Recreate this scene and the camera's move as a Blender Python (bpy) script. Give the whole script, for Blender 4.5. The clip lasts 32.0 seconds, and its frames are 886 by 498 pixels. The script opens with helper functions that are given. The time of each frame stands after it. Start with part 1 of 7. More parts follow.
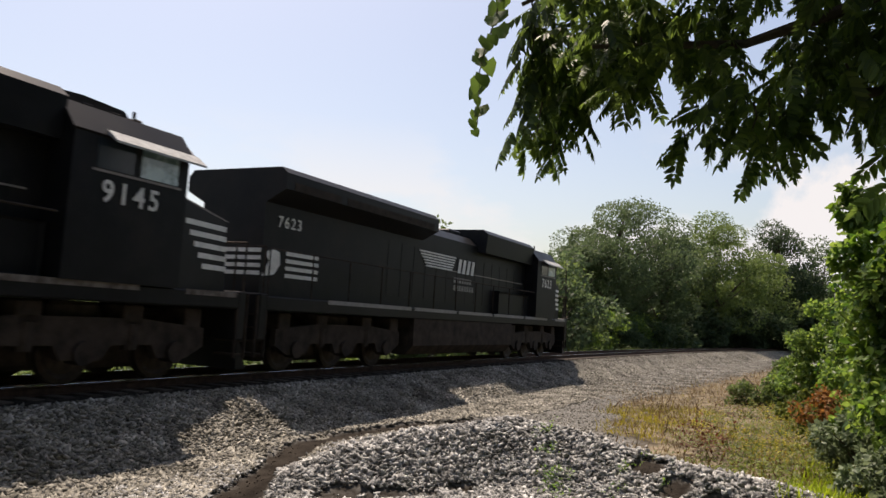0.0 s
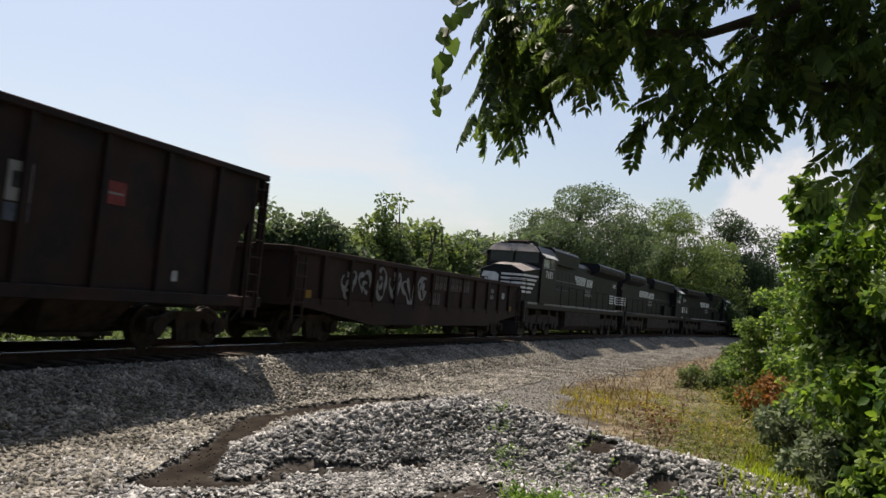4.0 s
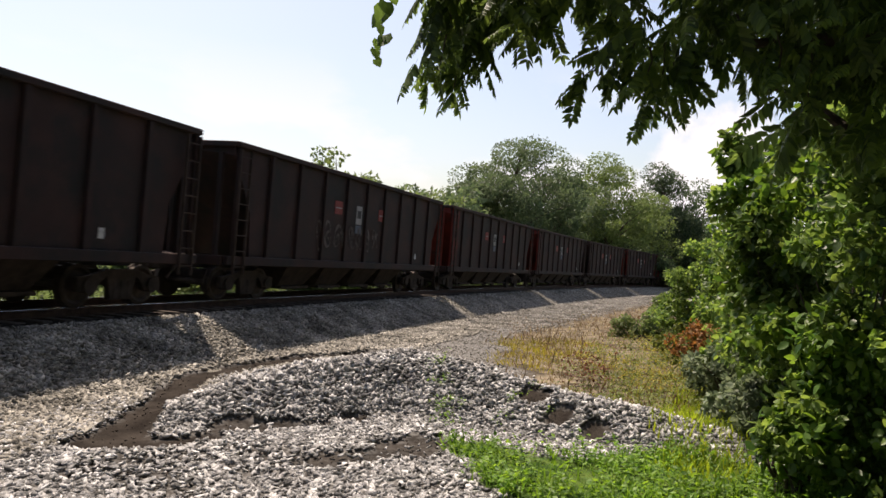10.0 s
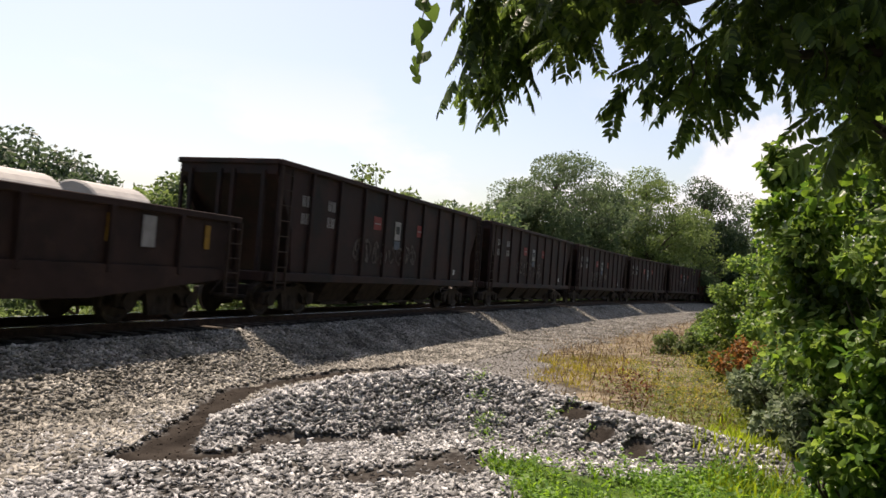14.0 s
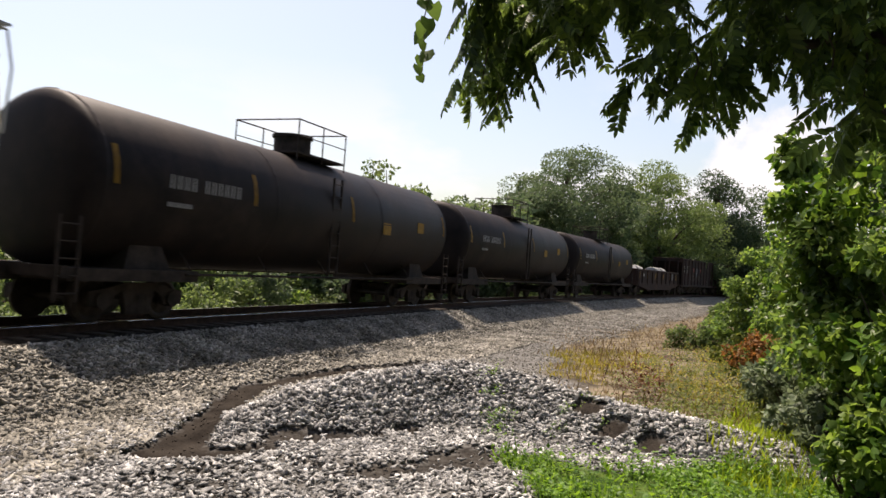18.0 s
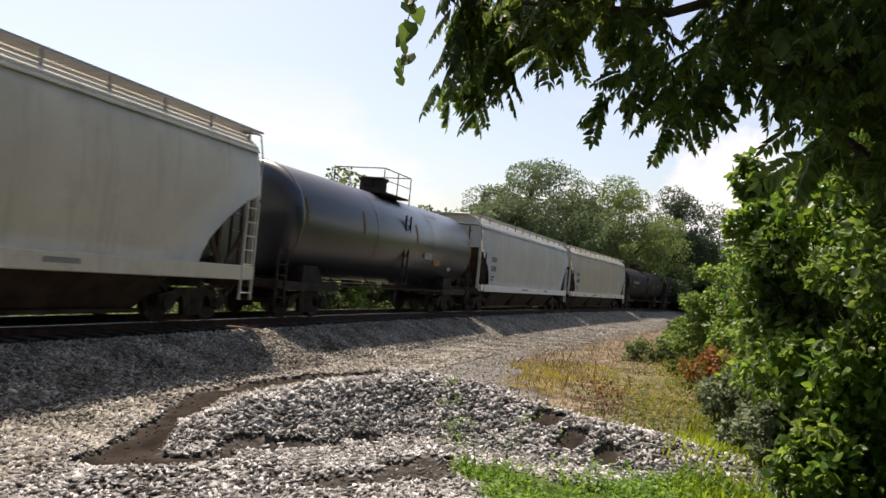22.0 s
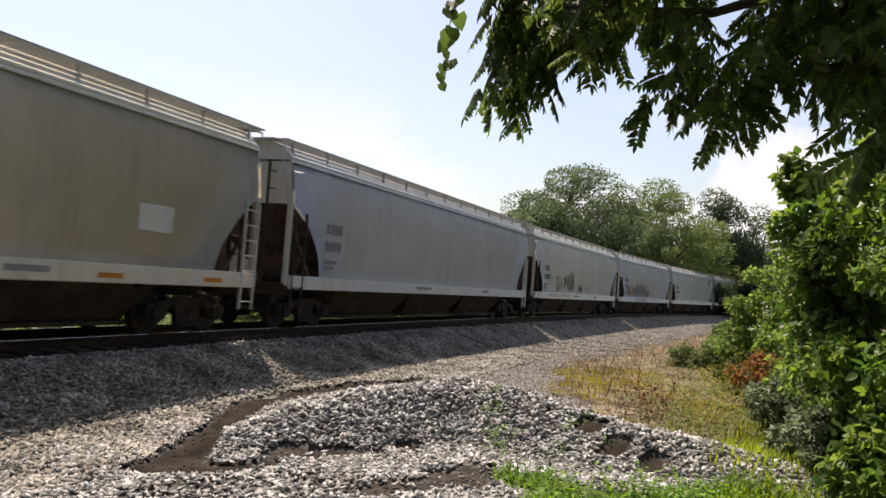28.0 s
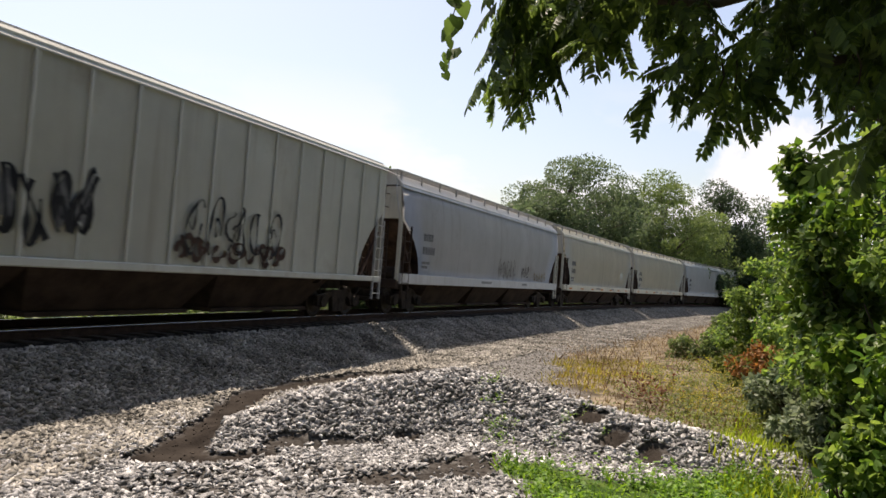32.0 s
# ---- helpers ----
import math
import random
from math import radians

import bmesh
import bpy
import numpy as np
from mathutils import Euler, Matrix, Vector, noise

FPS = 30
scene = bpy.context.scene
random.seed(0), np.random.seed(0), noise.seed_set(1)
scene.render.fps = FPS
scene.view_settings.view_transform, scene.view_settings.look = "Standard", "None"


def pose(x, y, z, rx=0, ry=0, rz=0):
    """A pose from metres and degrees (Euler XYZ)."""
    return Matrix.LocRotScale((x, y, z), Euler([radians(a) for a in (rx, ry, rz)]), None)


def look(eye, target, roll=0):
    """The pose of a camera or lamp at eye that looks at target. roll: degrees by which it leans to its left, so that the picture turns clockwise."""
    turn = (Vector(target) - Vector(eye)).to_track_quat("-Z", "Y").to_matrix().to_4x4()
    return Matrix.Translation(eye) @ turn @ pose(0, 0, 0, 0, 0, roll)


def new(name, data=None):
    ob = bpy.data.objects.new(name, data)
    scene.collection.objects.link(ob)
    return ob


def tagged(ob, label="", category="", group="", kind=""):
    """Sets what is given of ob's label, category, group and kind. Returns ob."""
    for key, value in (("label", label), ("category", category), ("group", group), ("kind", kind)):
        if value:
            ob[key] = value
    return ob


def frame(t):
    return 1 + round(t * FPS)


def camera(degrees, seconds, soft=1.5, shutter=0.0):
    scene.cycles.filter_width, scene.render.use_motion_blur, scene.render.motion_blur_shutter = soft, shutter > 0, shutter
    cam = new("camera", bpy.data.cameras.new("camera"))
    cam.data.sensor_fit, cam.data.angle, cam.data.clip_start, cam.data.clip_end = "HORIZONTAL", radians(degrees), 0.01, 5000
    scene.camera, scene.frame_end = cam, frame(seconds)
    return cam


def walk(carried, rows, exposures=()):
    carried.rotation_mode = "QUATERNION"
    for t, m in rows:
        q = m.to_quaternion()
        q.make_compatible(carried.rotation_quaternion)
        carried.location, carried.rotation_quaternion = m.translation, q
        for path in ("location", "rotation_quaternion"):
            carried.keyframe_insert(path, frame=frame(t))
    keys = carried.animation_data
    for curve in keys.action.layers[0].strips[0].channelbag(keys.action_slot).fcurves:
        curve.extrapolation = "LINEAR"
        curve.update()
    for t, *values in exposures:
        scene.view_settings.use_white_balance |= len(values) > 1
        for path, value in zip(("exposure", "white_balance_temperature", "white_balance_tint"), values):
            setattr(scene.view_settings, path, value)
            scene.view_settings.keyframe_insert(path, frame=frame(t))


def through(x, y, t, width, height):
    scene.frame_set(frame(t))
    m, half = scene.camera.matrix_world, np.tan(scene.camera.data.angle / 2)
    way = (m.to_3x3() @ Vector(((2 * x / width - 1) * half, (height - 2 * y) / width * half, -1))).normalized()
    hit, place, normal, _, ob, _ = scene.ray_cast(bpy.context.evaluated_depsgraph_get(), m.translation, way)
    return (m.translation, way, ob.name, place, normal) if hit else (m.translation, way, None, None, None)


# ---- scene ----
cam = camera(61.1, 32.0, shutter=0.15)
PATH = [
    (0.0, pose(0, 0, 1.65, 95.35, -2.20, -0.21)),
    (0.5, pose(0, 0, 1.65, 95.80, -3.06, -1.76)),
    (1.0, pose(0, 0, 1.65, 95.45, -2.10, -1.68)),
    (1.5, pose(0, 0, 1.65, 95.15, -3.37, -2.38)),
    (2.0, pose(0, 0, 1.65, 95.49, -2.21, -2.40)),
    (2.5, pose(0, 0, 1.65, 96.40, -2.32, -1.03)),
    (3.0, pose(0, 0, 1.65, 96.59, -2.64, -1.44)),
    (3.5, pose(0, 0, 1.65, 94.47, -2.74, -2.38)),
    (4.0, pose(0, 0, 1.65, 93.89, -3.79, -3.37)),
    (4.5, pose(0, 0, 1.65, 92.80, -3.93, -5.20)),
    (6.5, pose(0, 0, 1.65, 93.02, -3.16, -5.35)),
    (7.0, pose(0, 0, 1.65, 91.61, -3.19, -7.13)),
    (7.5, pose(0, 0, 1.65, 90.74, -3.04, -8.18)),
    (8.0, pose(0, 0, 1.65, 91.04, -2.91, -8.67)),
    (8.5, pose(0, 0, 1.65, 90.82, -2.73, -8.51)),
    (9.0, pose(0, 0, 1.65, 91.16, -2.93, -8.29)),
    (9.5, pose(0, 0, 1.65, 91.04, -3.02, -8.20)),
    (10.0, pose(0, 0, 1.65, 90.68, -3.09, -8.06)),
    (10.5, pose(0, 0, 1.65, 90.37, -3.62, -8.88)),
    (11.0, pose(0, 0, 1.65, 90.76, -4.20, -8.31)),
    (11.5, pose(0, 0, 1.65, 90.77, -4.46, -7.05)),
    (12.0, pose(0, 0, 1.65, 91.52, -2.90, -6.46)),
    (12.5, pose(0, 0, 1.65, 91.76, -3.00, -6.05)),
    (13.0, pose(0, 0, 1.65, 91.53, -2.87, -5.47)),
    (13.5, pose(0, 0, 1.65, 91.66, -2.97, -5.01)),
    (14.0, pose(0, 0, 1.65, 91.72, -3.04, -5.06)),
    (14.5, pose(0, 0, 1.65, 91.69, -3.44, -5.25)),
    (16.5, pose(0, 0, 1.65, 91.41, -3.50, -5.43)),
    (17.0, pose(0, 0, 1.65, 91.43, -3.28, -5.49)),
    (17.5, pose(0, 0, 1.65, 91.45, -3.19, -5.08)),
    (18.0, pose(0, 0, 1.65, 91.35, -2.56, -4.20)),
    (18.5, pose(0, 0, 1.65, 91.72, -3.13, -3.81)),
    (19.0, pose(0, 0, 1.65, 91.81, -2.90, -4.11)),
    (19.5, pose(0, 0, 1.65, 91.87, -2.25, -5.09)),
    (20.0, pose(0, 0, 1.65, 92.05, -3.08, -5.86)),
    (20.5, pose(0, 0, 1.65, 92.17, -3.31, -6.35)),
    (21.0, pose(0, 0, 1.65, 92.24, -4.03, -6.56)),
    (21.5, pose(0, 0, 1.65, 92.32, -4.32, -6.82)),
    (22.0, pose(0, 0, 1.65, 92.24, -3.80, -7.04)),
    (22.5, pose(0, 0, 1.65, 92.23, -4.08, -6.81)),
    (23.0, pose(0, 0, 1.65, 92.24, -4.50, -6.01)),
    (23.5, pose(0, 0, 1.65, 92.10, -3.28, -5.34)),
    (24.0, pose(0, 0, 1.65, 92.10, -2.58, -4.97)),
    (24.5, pose(0, 0, 1.65, 92.21, -2.24, -4.69)),
    (25.0, pose(0, 0, 1.65, 92.36, -1.97, -5.37)),
    (25.5, pose(0, 0, 1.65, 92.34, -3.16, -5.58)),
    (26.0, pose(0, 0, 1.65, 92.20, -3.20, -5.30)),
    (26.5, pose(0, 0, 1.65, 92.23, -3.20, -4.09)),
    (28.5, pose(0, 0, 1.65, 92.69, -2.99, -4.02)),
    (29.0, pose(0, 0, 1.65, 92.76, -3.32, -3.64)),
    (29.5, pose(0, 0, 1.65, 92.77, -3.22, -2.79)),
    (30.0, pose(0, 0, 1.65, 92.68, -2.87, -2.30)),
    (30.5, pose(0, 0, 1.65, 92.52, -2.46, -2.98)),
    (31.0, pose(0, 0, 1.65, 92.14, -3.39, -3.82)),
    (31.5, pose(0, 0, 1.65, 91.68, -3.30, -4.12)),
    (32.0, pose(0, 0, 1.65, 91.89, -3.15, -4.00)),
]
EXPOSURES = [(0.0, 0.39, 7200, 16), (3.0, 0.37, 7100, 14), (4.5, 0.24, 6900, 13), (7.1, 0.26, 6900, 14), (7.9, 0.62, 7200, 18), (18.0, 0.62, 7150, 17), (24.0, 0.62, 7150, 17), (32.0, 0.64, 7150, 17)]
walk(cam, PATH, EXPOSURES)

# ---- world and sun ----
SUN_AZ, SUN_EL = radians(-23.0), radians(63.5)
world = bpy.data.worlds.new("sky")
scene.world = world
world.use_nodes = True
wn, wl = world.node_tree.nodes, world.node_tree.links
wn.clear()
w_out = wn.new("ShaderNodeOutputWorld")
w_bg = wn.new("ShaderNodeBackground")
w_sky = wn.new("ShaderNodeTexSky")
w_sky.sky_type = "NISHITA"
w_sky.sun_disc = False
w_sky.sun_elevation, w_sky.sun_rotation = SUN_EL, SUN_AZ
w_sky.air_density, w_sky.dust_density, w_sky.ozone_density = 1.1, 2.4, 1.2
w_bg.inputs["Strength"].default_value = 0.119
# thin summer cumulus, low over the woods
w_co = wn.new("ShaderNodeTexCoord")
w_sep = wn.new("ShaderNodeSeparateXYZ")
wl.new(w_co.outputs["Generated"], w_sep.inputs[0])
w_map = wn.new("ShaderNodeMapping")
w_map.inputs["Scale"].default_value = (3.2, 3.2, 7.5)
w_map.inputs["Location"].default_value = (0.35, 0.1, 0.0)
wl.new(w_co.outputs["Generated"], w_map.inputs[0])
w_noise = wn.new("ShaderNodeTexNoise")
w_noise.inputs["Scale"].default_value = 1.0
w_noise.inputs["Detail"].default_value = 7.0
w_noise.inputs["Roughness"].default_value = 0.55
wl.new(w_map.outputs[0], w_noise.inputs["Vector"])
w_ramp = wn.new("ShaderNodeValToRGB")
w_ramp.color_ramp.elements[0].position, w_ramp.color_ramp.elements[1].position = 0.50, 0.60
wl.new(w_noise.outputs["Fac"], w_ramp.inputs[0])
w_low = wn.new("ShaderNodeMapRange")
w_low.inputs["From Min"].default_value, w_low.inputs["From Max"].default_value = 0.26, 0.10
wl.new(w_sep.outputs["Z"], w_low.inputs["Value"])
w_mul = wn.new("ShaderNodeMath")
w_mul.operation = "MULTIPLY"
wl.new(w_ramp.outputs["Color"], w_mul.inputs[0])
wl.new(w_low.outputs[0], w_mul.inputs[1])
# one bank of cumulus above the woods beyond the bend
w_dist = wn.new("ShaderNodeVectorMath")
w_dist.operation = "DISTANCE"
w_dist.inputs[1].default_value = (math.sin(radians(27.5)) * math.cos(radians(7.0)), math.cos(radians(27.5)) * math.cos(radians(7.0)), math.sin(radians(7.0)))
wl.new(w_co.outputs["Generated"], w_dist.inputs[0])
w_puff = wn.new("ShaderNodeTexNoise")
w_puff.inputs["Scale"].default_value, w_puff.inputs["Detail"].default_value, w_puff.inputs["Roughness"].default_value = 16.0, 6.0, 0.6
wl.new(w_co.outputs["Generated"], w_puff.inputs["Vector"])
w_edge = wn.new("ShaderNodeMath")
w_edge.operation, w_edge.inputs[1].default_value = "MULTIPLY_ADD", 0.11
wl.new(w_puff.outputs["Fac"], w_edge.inputs[0])
wl.new(w_dist.outputs["Value"], w_edge.inputs[2])
w_bank = wn.new("ShaderNodeMapRange")
w_bank.inputs["From Min"].default_value, w_bank.inputs["From Max"].default_value = 0.142, 0.118
wl.new(w_edge.outputs[0], w_bank.inputs["Value"])
w_max = wn.new("ShaderNodeMath")
w_max.operation = "MAXIMUM"
wl.new(w_mul.outputs[0], w_max.inputs[0])
wl.new(w_bank.outputs[0], w_max.inputs[1])
w_mix = wn.new("ShaderNodeMixRGB")
w_mix.inputs["Color2"].default_value = (5.5, 5.75, 6.1, 1)
wl.new(w_max.outputs[0], w_mix.inputs["Fac"])
wl.new(w_sky.outputs[0], w_mix.inputs["Color1"])
wl.new(w_mix.outputs[0], w_bg.inputs["Color"])
wl.new(w_bg.outputs[0], w_out.inputs[0])

sun_data = bpy.data.lights.new("sun", "SUN")
sun_data.energy, sun_data.angle, sun_data.color = 5.0, radians(0.55), (1.0, 0.93, 0.83)
sun_lamp = new("sun", sun_data)
sun_lamp.matrix_world = look((math.sin(SUN_AZ) * math.cos(SUN_EL) * 50, math.cos(SUN_AZ) * math.cos(SUN_EL) * 50, math.sin(SUN_EL) * 50), (0, 0, 0))

# ---- tools ----
RNG = np.random.default_rng(7)


def part(name, bm, material, parent, label=""):
    """One mesh object under a thing or a part."""
    me = bpy.data.meshes.new(name)
    bmesh.ops.recalc_face_normals(bm, faces=bm.faces)
    bm.to_mesh(me)
    bm.free()
    return put(name, me, material, parent, label)


def put(name, me, material, parent, label="", m=None):
    if material is not None and not me.materials:
        me.materials.append(material)
    ob = new(name, me)
    ob.parent = parent
    if m is not None:
        ob.matrix_basis = m
    if label:
        ob["label"] = label
    return ob


def smooth(ob):
    for p in ob.data.polygons:
        p.use_smooth = True
    return ob


def thing(name, label, category, group="", kind="", m=None):
    ob = new(name)
    ob.empty_display_size = 0.2
    if m is not None:
        ob.matrix_basis = m
    return tagged(ob, label, category, group, kind)


def box(bm, x0, x1, y0, y1, z0, z1, bevel=0.0):
    g = bmesh.ops.create_cube(bm, size=1)
    for v in g["verts"]:
        v.co = Vector(((x0 + x1) / 2 + v.co.x * (x1 - x0), (y0 + y1) / 2 + v.co.y * (y1 - y0), (z0 + z1) / 2 + v.co.z * (z1 - z0)))
    if bevel:
        edges = list({e for v in g["verts"] for e in v.link_edges})
        bmesh.ops.bevel(bm, geom=edges, offset=bevel, segments=1, affect="EDGES", profile=0.5)


def box_bm(*a, bevel=0.0):
    bm = bmesh.new()
    box(bm, *a, bevel=bevel)
    return bm


def prism(bm, pts, a0, a1, axis="x"):
    """A closed outline (u, v) drawn out along an axis: x takes (y, z), y takes (x, z), z takes (x, y)."""
    def at(u, v, a):
        return {"x": (a, u, v), "y": (u, a, v), "z": (u, v, a)}[axis]
    lo = [bm.verts.new(at(u, v, a0)) for u, v in pts]
    hi = [bm.verts.new(at(u, v, a1)) for u, v in pts]
    n = len(pts)
    bm.faces.new(lo[::-1])
    bm.faces.new(hi)
    for i in range(n):
        bm.faces.new((lo[i], lo[(i + 1) % n], hi[(i + 1) % n], hi[i]))


def rod(bm, p0, p1, r, n=6):
    p0, p1 = Vector(p0), Vector(p1)
    d = p1 - p0
    m = Matrix.Translation((p0 + p1) / 2) @ d.to_track_quat("Z", "Y").to_matrix().to_4x4()
    bmesh.ops.create_cone(bm, cap_ends=True, segments=n, radius1=r, radius2=r, depth=d.length, matrix=m)


def cyl(bm, c, r, depth, axis="z", n=20, r2=None):
    rot = {"z": Matrix(), "x": Matrix.Rotation(math.pi / 2, 4, "Y"), "y": Matrix.Rotation(math.pi / 2, 4, "X")}[axis]
    bmesh.ops.create_cone(bm, cap_ends=True, segments=n, radius1=r, radius2=r if r2 is None else r2, depth=depth, matrix=Matrix.Translation(c) @ rot)


def shell(bm, rings, closed=True, caps=True):
    """Rings of equal count joined one to the next."""
    vs = [[bm.verts.new(p) for p in ring] for ring in rings]
    n = len(rings[0])
    for a, b in zip(vs, vs[1:]):
        for i in range(n if closed else n - 1):
            j = (i + 1) % n
            bm.faces.new((a[i], a[j], b[j], b[i]))
    if caps:
        bm.faces.new(vs[0][::-1])
        bm.faces.new(vs[-1])
    return vs


def mesh_np(name, verts, faces):
    """verts (N,3), faces (M,k) with one k."""
    me = bpy.data.meshes.new(name)
    n, k = faces.shape
    me.vertices.add(len(verts))
    me.vertices.foreach_set("co", np.ascontiguousarray(verts, np.float32).ravel())
    me.loops.add(n * k)
    me.loops.foreach_set("vertex_index", np.ascontiguousarray(faces, np.int32).ravel())
    me.polygons.add(n)
    me.polygons.foreach_set("loop_start", np.arange(0, n * k, k, dtype=np.int32))
    me.polygons.foreach_set("loop_total", np.full(n, k, dtype=np.int32))
    me.update(calc_edges=True)
    me.validate()
    return me


def lying(n, tilt=0.42):
    """n rotations about the upright, tipped a little, as flat stones lie."""
    a = RNG.uniform(0, math.tau, n)
    up = np.stack([RNG.normal(0, tilt, n), RNG.normal(0, tilt, n), np.ones(n)], 1)
    up /= np.linalg.norm(up, axis=1)[:, None]
    x1 = np.cross(np.stack([np.cos(a), np.sin(a), np.zeros(n)], 1), up)
    x1 /= np.linalg.norm(x1, axis=1)[:, None]
    return np.stack([x1, np.cross(up, x1), up], 2)


def scatter(name, template_v, template_f, pos, rot, size):
    """Copies of one small form joined into one mesh: size (n,) or (n,3)."""
    n, k = len(pos), len(template_v)
    size = np.asarray(size)
    size = size[:, None, None] if size.ndim == 1 else size[:, None, :]
    v = np.einsum("nij,nkj->nki", rot, template_v[None] * size) + pos[:, None, :]
    f = template_f[None] + (np.arange(n) * k)[:, None, None]
    return mesh_np(name, v.reshape(-1, 3), f.reshape(-1, template_f.shape[1]))


# ---- the line of the track ----
S0, S1, STEP = -620.0, 760.0, 0.5
TRK_S = np.arange(S0, S1, STEP)
_k = np.where(TRK_S < -40, 0.0, np.where(TRK_S > 125, 0.0, 0.001734 + 1.63e-5 * TRK_S))
_h = np.cumsum(_k) * STEP
_i0 = int(round(-S0 / STEP))
TRK_H = _h - _h[_i0] + 0.46419
TRK_X = np.cumsum(np.sin(TRK_H)) * STEP
TRK_Y = np.cumsum(np.cos(TRK_H)) * STEP
TRK_X += -0.937 - TRK_X[_i0]
TRK_Y += 24.903 - TRK_Y[_i0]
LEAN = radians(1.29)


def rail_z(s):
    return 0.265 - 0.0079 * np.clip(s, -60, 170)


def on_track(s, d=0.0, h=0.0):
    """The place at s along the track, d to its right and h over the rail heads."""
    x, y, a = np.interp(s, TRK_S, TRK_X), np.interp(s, TRK_S, TRK_Y), np.interp(s, TRK_S, TRK_H)
    return np.stack([x + np.cos(a) * d, y - np.sin(a) * d, rail_z(s) + h + 0 * x], -1)


def to_track(x, y):
    """s and d of places."""
    x, y = np.atleast_1d(x).astype(float), np.atleast_1d(y).astype(float)
    cs = slice(0, len(TRK_S), 8)
    s = np.empty_like(x)
    for a in range(0, len(x), 4000):
        b = slice(a, a + 4000)
        s[b] = TRK_S[cs][np.argmin((x[b, None] - TRK_X[None, cs]) ** 2 + (y[b, None] - TRK_Y[None, cs]) ** 2, 1)]
    for _ in range(2):
        px, py, h = np.interp(s, TRK_S, TRK_X), np.interp(s, TRK_S, TRK_Y), np.interp(s, TRK_S, TRK_H)
        s = s + (x - px) * np.sin(h) + (y - py) * np.cos(h)
    px, py, h = np.interp(s, TRK_S, TRK_X), np.interp(s, TRK_S, TRK_Y), np.interp(s, TRK_S, TRK_H)
    return s, (x - px) * np.cos(h) - (y - py) * np.sin(h)


def bed_h(d):
    """Height of the ballast bed against the rail heads."""
    return np.interp(np.abs(d), [0, 1.75, 2.0, 3.5, 4.6, 30], [-0.19, -0.2, -0.26, -0.93, -1.25, -1.5])


def sstep(a, b, x):
    t = np.clip((x - a) / (b - a), 0, 1)
    return t * t * (3 - 2 * t)


def wave(x, y, k=1.0, seed=0.0):
    """Cheap smooth unevenness, about -1 to 1."""
    return (np.sin(x * 1.7 * k + seed + 1.3 * np.sin(y * 0.9 * k + seed)) + np.sin(y * 2.1 * k - seed * 1.7 + 1.1 * np.sin(x * 1.1 * k)) + np.sin((x + y) * 3.1 * k + seed * 0.6)) / 3


RIDGE = np.array([(-1.75, 10.0, 0.22), (-1.1, 10.55, 0.46), (-0.2, 11.1, 0.58), (1.15, 11.7, 0.74), (1.9, 11.3, 0.66), (2.75, 10.6, 0.5), (3.4, 9.95, 0.42), (4.2, 9.5, 0.34), (4.9, 9.0, 0.2)])


def pile_h(x, y):
    best = np.zeros_like(x)
    for (x0, y0, h0), (x1, y1, h1) in zip(RIDGE, RIDGE[1:]):
        dx, dy = x1 - x0, y1 - y0
        t = np.clip(((x - x0) * dx + (y - y0) * dy) / (dx * dx + dy * dy), 0, 1)
        r = np.hypot(x - x0 - t * dx, y - y0 - t * dy)
        h = h0 + t * (h1 - h0)
        best = np.maximum(best, h * (1 - sstep(0.0, 1, r / (0.55 + 1.15 * h))))
    return best


def plain_z(x, y):
    s, d = to_track(x, y)
    r = np.hypot(x, y)
    z = rail_z(s) - 0.93 + 0.5 * (1 - sstep(1.5, 6.5, r))
    z = z + 0.03 * wave(x, y, 0.8) * sstep(2, 6, r) * (1 - sstep(60, 90, r))
    z = z + np.where(d < -6, 0.25 * sstep(6, 12, -d), 0.0)
    return z


def ground_z(x, y):
    """The surface that things stand on: plain, pile and ballast bed."""
    x, y = np.atleast_1d(x).astype(float), np.atleast_1d(y).astype(float)
    s, d = to_track(x, y)
    return np.maximum(plain_z(x, y) + pile_h(x, y), rail_z(s) + bed_h(d))


def line_dist(x, y, pts):
    best = np.full_like(x, 1e9)
    for (x0, y0), (x1, y1) in zip(pts, pts[1:]):
        dx, dy = x1 - x0, y1 - y0
        t = np.clip(((x - x0) * dx + (y - y0) * dy) / (dx * dx + dy * dy), 0, 1)
        best = np.minimum(best, np.hypot(x - x0 - t * dx, y - y0 - t * dy))
    return best


RUT = [(1.1, 17.5), (0.3, 16.9), (-0.6, 16.05), (-1.6, 14.6), (-2.15, 13.4), (-2.3, 11.85), (-2.3, 10.4), (-2.33, 9.6), (-2.3, 9.0), (-2.5, 8.5)]
TAIL = [(-2.62, 8.45), (-2.1, 8.5), (-1.4, 8.95)]
BAND = [(-1.35, 9.46), (-0.7, 9.62), (-0.05, 9.86)]
SCRAPE = [(0.15, 8.1), (0.9, 8.45), (1.3, 9.0)]
LOW = [(-2.25, 7.45), (-1.9, 7.9), (-0.9, 8.4), (-0.4, 8.1)]


